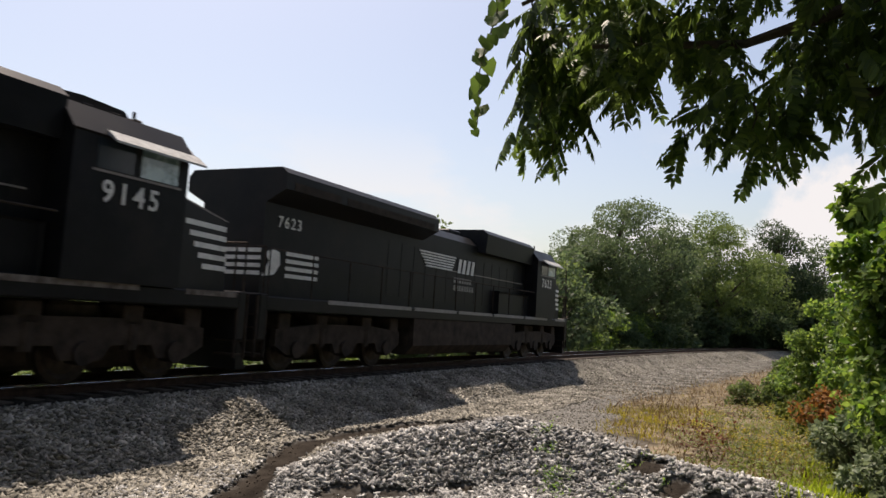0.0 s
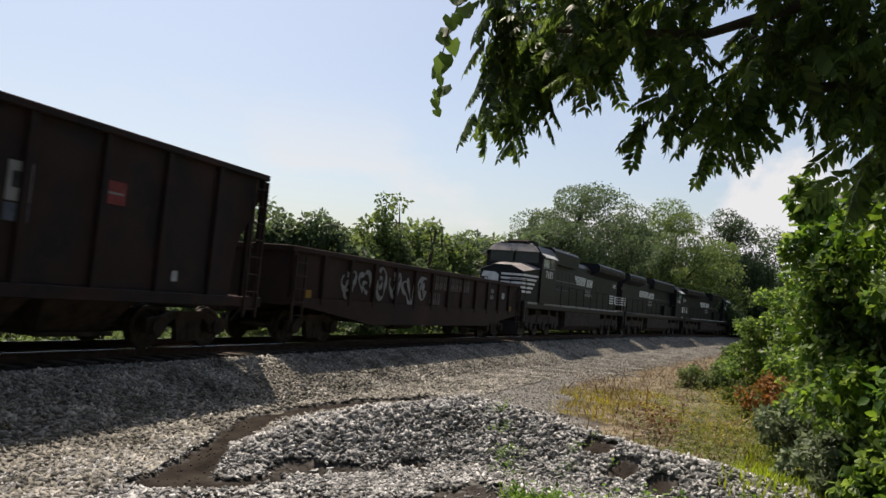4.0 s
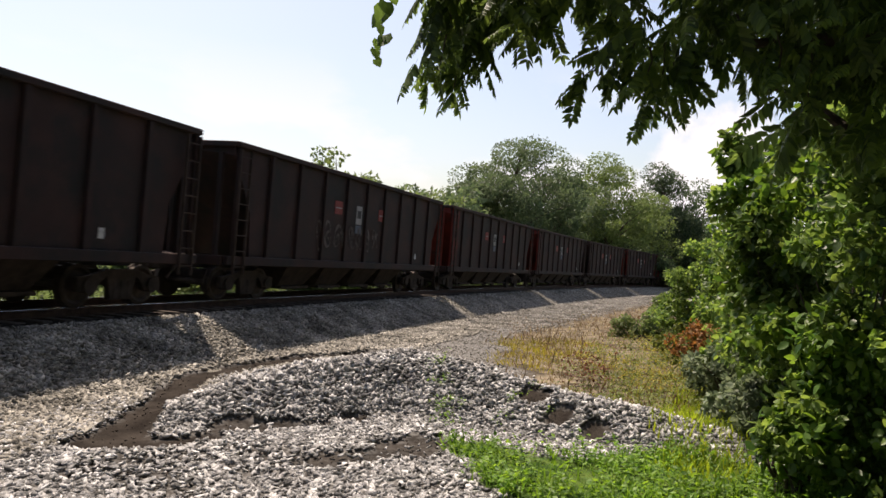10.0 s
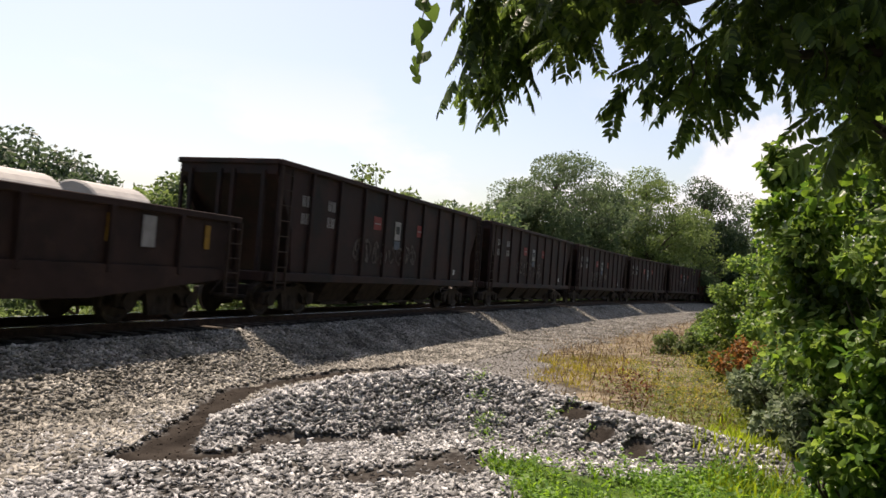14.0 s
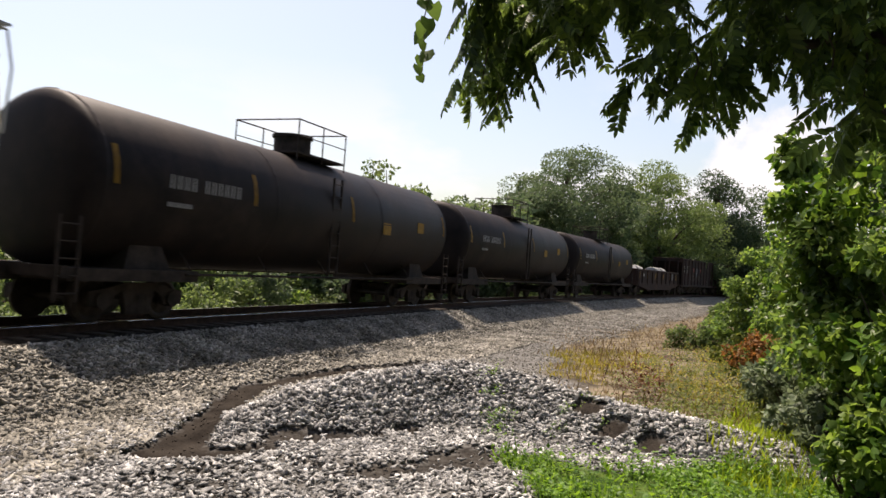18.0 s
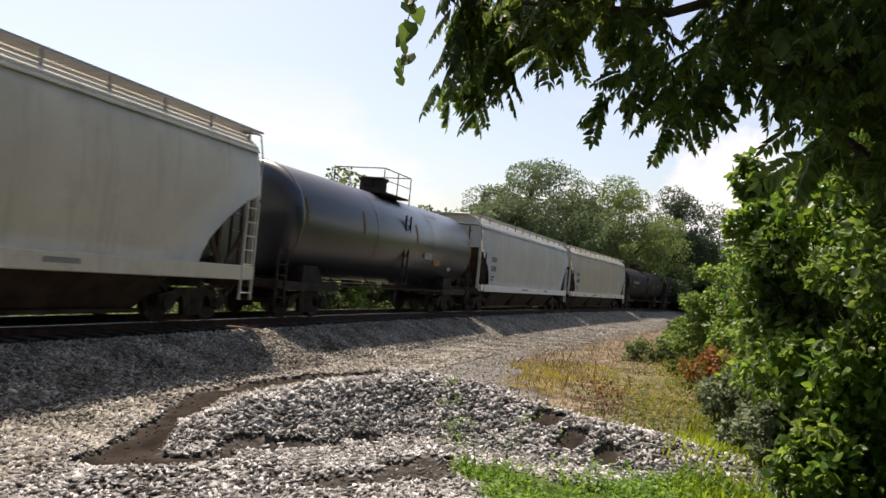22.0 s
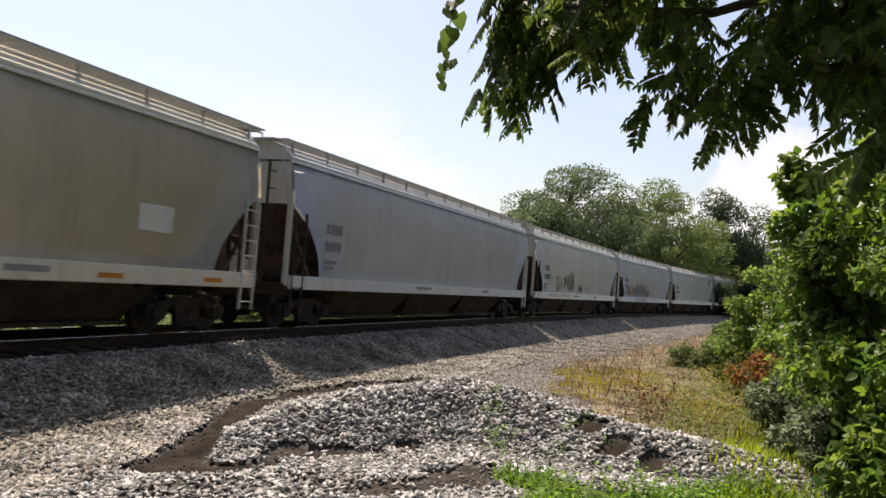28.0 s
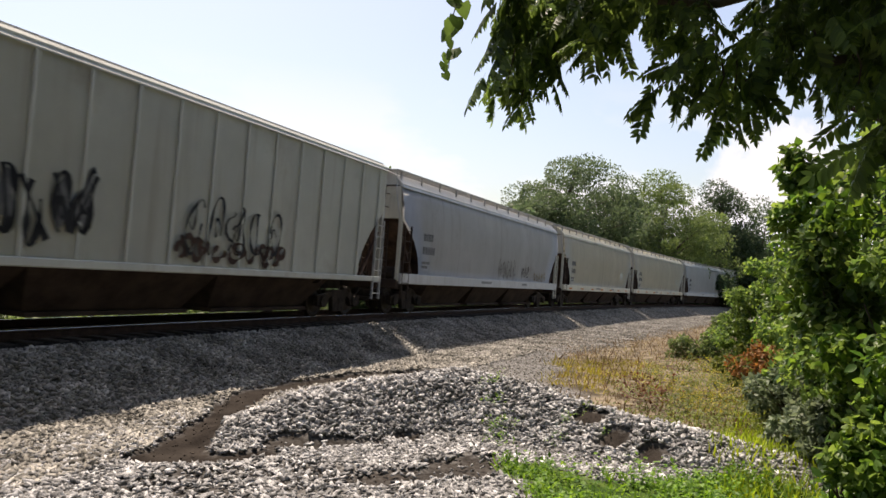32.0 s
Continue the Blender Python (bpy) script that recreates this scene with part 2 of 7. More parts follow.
def soil_mask(x, y):
    """Bare dark soil: a wheel rut behind the pile and scrapes before it."""
    w = 0.2 * wave(x, y, 2.3, 1.0)
    fine = 0.1 * wave(x, y, 6.5, 5.0)
    m = 1 - sstep(0.26, 0.38, line_dist(x, y, RUT) + 0.45 * w + 0.4 * fine)
    m = np.maximum(m, 1 - sstep(0.16, 0.28, line_dist(x, y, TAIL) + w * 0.4 + 0.4 * fine))
    m = np.maximum(m, 0.86 * (1 - sstep(0.14, 0.3, line_dist(x, y, BAND) + w * 0.5 + fine)))
    m = np.maximum(m, 0.84 * (1 - sstep(0.22, 0.5, line_dist(x, y, SCRAPE) + w + fine)))
    m = np.maximum(m, 0.6 * (1 - sstep(0.12, 0.42, line_dist(x, y, LOW) + w + fine)))
    m = np.maximum(m, 0.55 * sstep(0.2, 0.6, wave(x, y, 1.4, 4.0) + fine) * (1 - sstep(1.6, 2.6, np.hypot(x + 0.3, y - 8.0))))
    for px, py, pr in ((2.92, 10.22, 0.22), (3.03, 9.62, 0.27), (3.34, 9.25, 0.2), (0.36, 10.12, 0.17)):
        m = np.maximum(m, 1 - sstep(pr * 0.75, pr * 1.25, np.hypot(x - px, y - py) + 0.5 * w + 0.5 * fine))
    return m


def grass_mask(x, y):
    """Green weeds in front, right."""
    w = 0.35 * wave(x, y, 1.6, 2.0) + 0.15 * wave(x, y, 4.7, 1.0)
    edge = np.interp(x, [1.2, 1.45, 2.0, 2.35, 2.7, 3.4, 4.1, 4.5, 5.2, 6.0], [8.2, 8.85, 8.9, 8.45, 8.35, 8.6, 8.5, 8.35, 7.9, 8.8])
    return sstep(-0.12, 0.2, edge - y + w * 0.4) * sstep(1.25, 1.6, x + 0.12 * (y - 8.6) + w * 0.6)


def dry_mask(x, y):
    """Dry grass and weeds between the pile and the woods."""
    s, d = to_track(x, y)
    w = 0.5 * wave(x, y, 0.9, 3.0)
    lim = np.interp(s, [-20, -9, -5, 0, 10, 25, 45], [10.5, 9.2, 8.0, 6.4, 7.0, 7.6, 8.0])
    return sstep(-0.3, 0.6, d - lim + w) * sstep(10.0, 11.2, y + 0.3 * w)
# ---- materials ----
def mat(name, c1, c2=None, rough=0.7, metal=0.0, scale=3.0, bump=0.15, fine=60.0, spec=0.12, contrast=(0.35, 0.65), random_amt=0.0, island=False, dirt=None, dirt_scale=0.7, dirt_at=(0.5, 0.7), coords="Object"):
    """Two colours mixed by coarse and fine grain, an optional layer of dirt with its own shape, and fine relief."""
    m = bpy.data.materials.new(name)
    m.use_nodes = True
    nt = m.node_tree
    N, L = nt.nodes, nt.links
    b = N["Principled BSDF"]
    b.inputs["Roughness"].default_value, b.inputs["Metallic"].default_value = rough, metal
    b.inputs["Specular IOR Level"].default_value = spec
    co = N.new("ShaderNodeTexCoord")
    n1 = N.new("ShaderNodeTexNoise")
    n1.inputs["Scale"].default_value, n1.inputs["Detail"].default_value, n1.inputs["Roughness"].default_value = scale, 5, 0.62
    L.new(co.outputs[coords], n1.inputs["Vector"])
    r = N.new("ShaderNodeValToRGB")
    r.color_ramp.elements[0].position, r.color_ramp.elements[1].position = contrast
    r.color_ramp.elements[0].color, r.color_ramp.elements[1].color = (*c1, 1), (*(c2 or c1), 1)
    L.new(n1.outputs["Fac"], r.inputs[0])
    col = r.outputs[0]
    n2 = N.new("ShaderNodeTexNoise")
    n2.inputs["Scale"].default_value, n2.inputs["Detail"].default_value = fine, 3
    L.new(co.outputs[coords], n2.inputs["Vector"])
    if dirt:
        n3 = N.new("ShaderNodeTexNoise")
        n3.inputs["Scale"].default_value, n3.inputs["Detail"].default_value, n3.inputs["Roughness"].default_value = dirt_scale, 8, 0.68
        L.new(co.outputs[coords], n3.inputs["Vector"])
        r3 = N.new("ShaderNodeValToRGB")
        r3.color_ramp.elements[0].position, r3.color_ramp.elements[1].position = dirt_at
        L.new(n3.outputs["Fac"], r3.inputs[0])
        mx = N.new("ShaderNodeMixRGB")
        L.new(r3.outputs[0], mx.inputs["Fac"])
        L.new(col, mx.inputs["Color1"])
        mx.inputs["Color2"].default_value = (*dirt, 1)
        col = mx.outputs[0]
    hs = N.new("ShaderNodeHueSaturation")
    L.new(col, hs.inputs["Color"])
    vr = N.new("ShaderNodeMapRange")
    vr.inputs["To Min"].default_value, vr.inputs["To Max"].default_value = 0.86, 1.14
    L.new(n2.outputs["Fac"], vr.inputs["Value"])
    val = vr.outputs[0]
    if random_amt:
        src = N.new("ShaderNodeNewGeometry").outputs["Random Per Island"] if island else N.new("ShaderNodeObjectInfo").outputs["Random"]
        rr = N.new("ShaderNodeMapRange")
        rr.inputs["To Min"].default_value, rr.inputs["To Max"].default_value = 1 - random_amt, 1 + random_amt
        L.new(src, rr.inputs["Value"])
        mm = N.new("ShaderNodeMath")
        mm.operation = "MULTIPLY"
        L.new(val, mm.inputs[0])
        L.new(rr.outputs[0], mm.inputs[1])
        val = mm.outputs[0]
    L.new(val, hs.inputs["Value"])
    L.new(hs.outputs[0], b.inputs["Base Color"])
    if bump:
        bp = N.new("ShaderNodeBump")
        bp.inputs["Strength"].default_value, bp.inputs["Distance"].default_value = bump, 0.02
        L.new(n2.outputs["Fac"], bp.inputs["Height"])
        L.new(bp.outputs[0], b.inputs["Normal"])
    rn = N.new("ShaderNodeMapRange")
    rn.inputs["To Min"].default_value, rn.inputs["To Max"].default_value = max(rough - 0.12, 0.03), min(rough + 0.12, 1)
    L.new(n1.outputs["Fac"], rn.inputs["Value"])
    L.new(rn.outputs[0], b.inputs["Roughness"])
    return m


def leaf_mat(name, c1, c2, through=0.45, rough=0.45, glow=1.5, vary=0.35):
    """Leaves: glossy skin over a body that lets light through; each leaf its own tone."""
    m = bpy.data.materials.new(name)
    m.use_nodes = True
    N, L = m.node_tree.nodes, m.node_tree.links
    b = N["Principled BSDF"]
    b.inputs["Roughness"].default_value = rough
    b.inputs["Specular IOR Level"].default_value = 0.22
    g = N.new("ShaderNodeNewGeometry")
    r = N.new("ShaderNodeValToRGB")
    r.color_ramp.elements[0].color, r.color_ramp.elements[1].color = (*c1, 1), (*c2, 1)
    L.new(g.outputs["Random Per Island"], r.inputs[0])
    co = N.new("ShaderNodeTexCoord")
    n = N.new("ShaderNodeTexNoise")
    n.inputs["Scale"].default_value, n.inputs["Detail"].default_value = 0.8, 3
    L.new(co.outputs["Object"], n.inputs["Vector"])
    vr = N.new("ShaderNodeMapRange")
    vr.inputs["From Min"].default_value, vr.inputs["From Max"].default_value = 0.3, 0.7
    vr.inputs["To Min"].default_value, vr.inputs["To Max"].default_value = 1 - vary, 1 + vary
    L.new(n.outputs["Fac"], vr.inputs["Value"])
    hs = N.new("ShaderNodeHueSaturation")
    L.new(r.outputs[0], hs.inputs["Color"])
    L.new(vr.outputs[0], hs.inputs["Value"])
    L.new(hs.outputs[0], b.inputs["Base Color"])
    t = N.new("ShaderNodeBsdfTranslucent")
    h2 = N.new("ShaderNodeHueSaturation")
    h2.inputs["Hue"].default_value, h2.inputs["Saturation"].default_value, h2.inputs["Value"].default_value = 0.485, 1.1, glow
    L.new(hs.outputs[0], h2.inputs["Color"])
    L.new(h2.outputs[0], t.inputs["Color"])
    mx = N.new("ShaderNodeMixShader")
    mx.inputs[0].default_value = through
    L.new(b.outputs[0], mx.inputs[1])
    L.new(t.outputs[0], mx.inputs[2])
    L.new(mx.outputs[0], N["Material Output"].inputs[0])
    return m


M_STONE = mat("ballast_stone", (0.115, 0.114, 0.11), (0.44, 0.437, 0.427), spec=0.1, rough=0.85, scale=5, bump=0.5, fine=90, random_amt=0.6, island=True)
M_STONE_TAN = mat("weathered_ballast", (0.105, 0.099, 0.084), (0.315, 0.298, 0.26), spec=0.05, rough=0.9, scale=1.2, bump=0.5, fine=60, random_amt=0.45, island=True)
M_STONE_ONE = mat("single_stone", (0.17, 0.167, 0.162), (0.44, 0.435, 0.425), rough=0.85, scale=9, bump=0.5, fine=90, random_amt=0.35)
M_BED = mat("ballast_bed", (0.075, 0.07, 0.058), (0.25, 0.235, 0.20), spec=0.0, rough=0.95, scale=16, bump=1.0, fine=38, contrast=(0.4, 0.6))
# oily ballast of the middle strip, with shade under the train darkened into it
M_OILY_SHADE = mat("oily_dark_ballast", spec=0.0, c1=(0.016, 0.014, 0.012), c2=(0.045, 0.04, 0.034), rough=0.9, scale=9, bump=1.0, fine=30, contrast=(0.4, 0.65))
M_TIE = mat("creosote_timber", (0.035, 0.027, 0.022), (0.09, 0.075, 0.06), rough=0.9, scale=4, bump=0.4, fine=30, random_amt=0.3)
M_RAIL = mat("rail_steel", (0.035, 0.022, 0.016), (0.07, 0.042, 0.03), rough=0.8, scale=6, bump=0.2, metal=0.1)
M_RAILTOP = mat("polished_rail_head", (0.55, 0.54, 0.52), (0.7, 0.69, 0.67), rough=0.22, metal=1.0, scale=3, bump=0.02)
M_BLACK = mat("black_loco_paint", (0.009, 0.009, 0.010), (0.015, 0.015, 0.016), rough=0.42, spec=0.1, scale=1.2, bump=0.04, dirt=(0.026, 0.021, 0.018), dirt_scale=0.6, dirt_at=(0.5, 0.85))
M_GRIME = mat("grimy_running_gear", (0.02, 0.0165, 0.014), (0.055, 0.042, 0.034), rough=0.85, scale=3, bump=0.3, fine=25)
M_WHEEL = mat("wheel_steel", (0.03, 0.024, 0.02), (0.07, 0.055, 0.045), rough=0.6, metal=0.4, scale=5, bump=0.15)
M_WHITE = mat("white_lettering", (0.55, 0.54, 0.52), (0.72, 0.71, 0.68), rough=0.6, scale=4, bump=0.05)
M_GREYLET = mat("dull_grey_lettering", (0.20, 0.19, 0.18), (0.28, 0.27, 0.26), rough=0.7, scale=4, bump=0.05)
M_FADELET = mat("worn_off_lettering", (0.075, 0.06, 0.052), (0.17, 0.15, 0.135), rough=0.75, scale=3, bump=0.05, contrast=(0.42, 0.58))
M_DARKLET = mat("black_lettering", (0.02, 0.02, 0.022), (0.05, 0.05, 0.05), rough=0.6, scale=4, bump=0.05)
M_REDP = mat("red_panel_paint", (0.15, 0.03, 0.028), (0.23, 0.055, 0.05), rough=0.6, scale=8, bump=0.05)
M_BLUEP = mat("blue_panel_paint", (0.06, 0.075, 0.10), (0.12, 0.135, 0.16), rough=0.6, scale=8, bump=0.05)
M_PANEL = mat("faded_white_panel", (0.28, 0.285, 0.28), (0.42, 0.42, 0.41), rough=0.65, scale=7, bump=0.05)
M_YEL = mat("yellow_reflector", (0.17, 0.09, 0.014), (0.28, 0.155, 0.02), rough=0.5, scale=6, bump=0.05)
M_ORANGE = mat("orange_reflector", (0.40, 0.13, 0.02), (0.5, 0.2, 0.04), rough=0.5, scale=6, bump=0.05)
M_COAL = mat("brown_hopper_paint", (0.026, 0.015, 0.0135), (0.048, 0.026, 0.022), rough=0.7, scale=0.9, bump=0.1, dirt=(0.019, 0.017, 0.016), dirt_scale=0.8, dirt_at=(0.42, 0.62))
M_COALRED = mat("red_hopper_end_paint", (0.11, 0.018, 0.014), (0.17, 0.03, 0.02), rough=0.7, scale=1.5, bump=0.1, dirt=(0.05, 0.025, 0.02), dirt_scale=1.0, dirt_at=(0.5, 0.75))
M_REDFADE = mat("worn_red_hopper_paint", (0.026, 0.015, 0.0135), (0.12, 0.024, 0.018), rough=0.75, scale=1.1, bump=0.1, contrast=(0.42, 0.62))
M_COALLOAD = mat("coal", (0.008, 0.008, 0.009), (0.03, 0.03, 0.03), rough=0.6, scale=8, bump=1.0, fine=18)
M_GON = mat("gondola_paint", (0.022, 0.014, 0.012), (0.042, 0.025, 0.021), rough=0.75, scale=1.0, bump=0.12, dirt=(0.06, 0.035, 0.026), dirt_scale=1.1, dirt_at=(0.55, 0.75))
M_TANK = mat("black_tank_paint", (0.012, 0.010, 0.010), (0.028, 0.021, 0.018), rough=0.55, spec=0.1, scale=0.8, bump=0.06, dirt=(0.055, 0.04, 0.033), dirt_scale=0.5, dirt_at=(0.5, 0.9))
M_TANKNEW = mat("glossy_black_tank_paint", (0.010, 0.012, 0.018), (0.016, 0.018, 0.026), rough=0.4, scale=0.8, bump=0.01, spec=0.5)
M_TANKNEW.node_tree.nodes["Principled BSDF"].inputs["Coat Weight"].default_value = 0.6
M_TANKNEW.node_tree.nodes["Principled BSDF"].inputs["Coat Roughness"].default_value = 0.25
M_RUST = mat("rusty_slope_sheet", (0.055, 0.035, 0.028), (0.125, 0.08, 0.06), rough=0.85, scale=1.6, bump=0.2, dirt=(0.03, 0.019, 0.016), dirt_scale=1.5, dirt_at=(0.5, 0.7))
M_UNDER = mat("brown_underframe", (0.03, 0.021, 0.017), (0.065, 0.046, 0.036), rough=0.85, scale=2.0, bump=0.2)
M_GALV = mat("galvanised_grating", (0.32, 0.32, 0.315), (0.43, 0.43, 0.42), rough=0.55, metal=0.2, scale=5, bump=0.1)
M_COIL = mat("steel_coil", (0.30, 0.285, 0.26), (0.42, 0.40, 0.37), rough=0.6, metal=0.15, scale=2, bump=0.03)
M_GLASS = mat("cab_glass", (0.012, 0.018, 0.024), (0.02, 0.028, 0.036), rough=0.1, scale=1, bump=0.0, spec=0.3)
# opaque pane; the bright sky seen through the cab is put into its colour
M_GLASSLIT = mat("pale_cab_glass", (0.10, 0.16, 0.17), (0.26, 0.36, 0.38), rough=0.06, scale=2.2, bump=0.0, spec=0.8, contrast=(0.45, 0.55))
# dust grey, paled further to put the sun on upper faces into the colour
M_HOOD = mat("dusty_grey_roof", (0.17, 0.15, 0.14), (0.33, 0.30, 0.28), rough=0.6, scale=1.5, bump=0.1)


def hopper_paint(name, c1, c2, streak):
    """Pale paint with rain streaks running down it and grime."""
    m = mat(name, c1, c2, rough=0.55, scale=0.5, bump=0.05, dirt=streak, dirt_scale=0.45, dirt_at=(0.56, 0.86), random_amt=0.03)
    N, L = m.node_tree.nodes, m.node_tree.links
    b = N["Principled BSDF"]
    src = b.inputs["Base Color"].links[0].from_socket
    co = N.new("ShaderNodeTexCoord")
    mp = N.new("ShaderNodeMapping")
    mp.inputs["Scale"].default_value = (1.7, 1.0, 0.10)
    L.new(co.outputs["Object"], mp.inputs[0])
    n = N.new("ShaderNodeTexNoise")
    n.inputs["Scale"].default_value, n.inputs["Detail"].default_value, n.inputs["Roughness"].default_value = 2.2, 6, 0.65
    L.new(mp.outputs[0], n.inputs["Vector"])
    r = N.new("ShaderNodeValToRGB")
    r.color_ramp.elements[0].position, r.color_ramp.elements[1].position = 0.52, 1.0
    L.new(n.outputs["Fac"], r.inputs[0])
    mx = N.new("ShaderNodeMixRGB")
    L.new(r.outputs[0], mx.inputs["Fac"])
    L.new(src, mx.inputs["Color1"])
    mx.inputs["Color2"].default_value = (*streak, 1)
    L.new(mx.outputs[0], b.inputs["Base Color"])
    return m


M_H_WHITE = hopper_paint("white_hopper_paint", (0.55, 0.54, 0.485), (0.65, 0.635, 0.58), (0.31, 0.275, 0.23))
M_H_BEIGE = hopper_paint("beige_hopper_paint", (0.53, 0.495, 0.39), (0.62, 0.58, 0.465), (0.30, 0.255, 0.195))
M_H_BLUE = hopper_paint("blue_grey_hopper_paint", (0.465, 0.462, 0.445), (0.555, 0.55, 0.533), (0.29, 0.26, 0.225))
M_H_END = hopper_paint("grimy_hopper_end_paint", (0.44, 0.42, 0.36), (0.53, 0.51, 0.44), (0.20, 0.15, 0.11))
M_H_GREY = hopper_paint("grey_green_hopper_paint", (0.46, 0.46, 0.40), (0.55, 0.55, 0.48), (0.30, 0.24, 0.17))

M_LEAF_NEAR = leaf_mat("walnut_leaflet", (0.038, 0.064, 0.024), (0.12, 0.18, 0.045), through=0.46, rough=0.45, glow=2.2)
M_LEAF_VINE = leaf_mat("vine_leaf", (0.034, 0.085, 0.018), (0.12, 0.205, 0.034), through=0.44, rough=0.38, glow=1.8, vary=0.4)
M_LEAF_BUSH = leaf_mat("shrub_leaf", (0.045, 0.09, 0.026), (0.15, 0.22, 0.052), through=0.46, rough=0.42, glow=1.9, vary=0.45)
M_LEAF_SILVER = leaf_mat("silvery_shrub_leaf", (0.07, 0.10, 0.055), (0.17, 0.21, 0.12), through=0.35, rough=0.5, glow=1.6)
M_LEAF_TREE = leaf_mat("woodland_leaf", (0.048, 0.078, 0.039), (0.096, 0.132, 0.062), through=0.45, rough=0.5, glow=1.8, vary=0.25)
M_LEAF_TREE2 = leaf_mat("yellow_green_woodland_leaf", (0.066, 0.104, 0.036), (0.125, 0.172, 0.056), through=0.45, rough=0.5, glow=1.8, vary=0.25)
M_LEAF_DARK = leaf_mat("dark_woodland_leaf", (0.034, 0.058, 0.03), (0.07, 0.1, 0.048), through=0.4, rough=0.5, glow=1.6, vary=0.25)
M_WEED = leaf_mat("green_weed", (0.055, 0.13, 0.022), (0.165, 0.285, 0.045), through=0.45, rough=0.5, glow=1.8)
M_DRYGRASS = leaf_mat("dry_grass", (0.24, 0.195, 0.10), (0.40, 0.34, 0.19), through=0.3, rough=0.7, glow=1.3)
M_BROWNGRASS = leaf_mat("withered_grass", (0.10, 0.07, 0.035), (0.20, 0.14, 0.07), through=0.3, rough=0.7, glow=1.3)
M_GREENGRASS = leaf_mat("fresh_grass", (0.13, 0.20, 0.025), (0.28, 0.36, 0.05), through=0.4, rough=0.5, glow=1.5)
M_YELGRASS = leaf_mat("yellow_green_grass", (0.18, 0.18, 0.03), (0.36, 0.32, 0.055), through=0.38, rough=0.6, glow=1.5)
M_REDWEED = leaf_mat("rusty_weed", (0.15, 0.08, 0.03), (0.30, 0.16, 0.055), through=0.35, rough=0.6, glow=1.4)
M_SOIL = mat("soil_clod", (0.036, 0.030, 0.025), (0.08, 0.067, 0.056), spec=0.0, rough=0.95, scale=8, bump=0.5, fine=50, random_amt=0.35, island=True)
M_OLIVE = leaf_mat("olive_weed", (0.06, 0.085, 0.02), (0.16, 0.19, 0.045), through=0.4, rough=0.55, glow=1.5)
M_DEADWEED = leaf_mat("dead_weed", (0.08, 0.036, 0.02), (0.17, 0.08, 0.038), through=0.25, rough=0.7, glow=1.2)
M_SPRAY_PINK = mat("faded_pink_spray", (0.34, 0.22, 0.19), (0.44, 0.30, 0.26), rough=0.7, scale=5, bump=0.03)
M_SPRAY_RED = mat("faded_red_spray", (0.33, 0.22, 0.19), (0.43, 0.31, 0.27), rough=0.7, scale=5, bump=0.03)
M_SPRAY_TEAL = mat("faded_blue_spray", (0.21, 0.25, 0.29), (0.34, 0.38, 0.40), rough=0.7, scale=5, bump=0.03)
M_SPRAY_TAN = mat("faded_tan_spray", (0.34, 0.27, 0.17), (0.42, 0.35, 0.24), rough=0.7, scale=5, bump=0.03)
M_BARK = mat("bark", (0.05, 0.038, 0.028), (0.11, 0.09, 0.07), rough=0.9, scale=5, bump=0.8, fine=25)


def ground_material():
    """Earth, gravel, dry grass and green by the zones stored on the sheet."""
    m = mat("earth", (0.019, 0.0162, 0.014), (0.042, 0.036, 0.0305), spec=0.0, rough=0.95, scale=1.5, bump=0.7, fine=22, coords="Object")
    N, L = m.node_tree.nodes, m.node_tree.links
    b = N["Principled BSDF"]
    col = b.inputs["Base Color"].links[0].from_socket
    at = N.new("ShaderNodeAttribute")
    at.attribute_name = "zone"
    sp = N.new("ShaderNodeSeparateColor")
    L.new(at.outputs["Color"], sp.inputs[0])
    co = N.new("ShaderNodeTexCoord")
    for ch, c1, c2, sc in (("Red", (0.07, 0.067, 0.062), (0.24, 0.235, 0.222), 14), ("Green", (0.075, 0.062, 0.043), (0.21, 0.175, 0.125), 2.6), ("Blue", (0.03, 0.055, 0.015), (0.08, 0.12, 0.03), 3)):
        n = N.new("ShaderNodeTexNoise")
        n.inputs["Scale"].default_value, n.inputs["Detail"].default_value = sc, 5
        L.new(co.outputs["Object"], n.inputs["Vector"])
        r = N.new("ShaderNodeValToRGB")
        r.color_ramp.elements[0].position, r.color_ramp.elements[1].position = 0.4, 0.6
        r.color_ramp.elements[0].color, r.color_ramp.elements[1].color = (*c1, 1), (*c2, 1)
        L.new(n.outputs["Fac"], r.inputs[0])
        mx = N.new("ShaderNodeMixRGB")
        L.new(sp.outputs[ch], mx.inputs["Fac"])
        L.new(col, mx.inputs["Color1"])
        L.new(r.outputs[0], mx.inputs["Color2"])
        col = mx.outputs[0]
    L.new(col, b.inputs["Base Color"])
    return m


M_GROUND = ground_material()
# ---- ground, ballast bed, track ----
def spaced(lo, hi, step, far, grow=1.12):
    mid = list(np.arange(lo, hi, step))
    up, d = [mid[-1]], step
    while up[-1] < far:
        d *= grow
        up.append(up[-1] + d)
    down, d = [mid[0]], step
    while down[-1] > -far:
        d *= grow
        down.append(down[-1] - d)
    return np.array(down[:0:-1] + mid + up[1:])


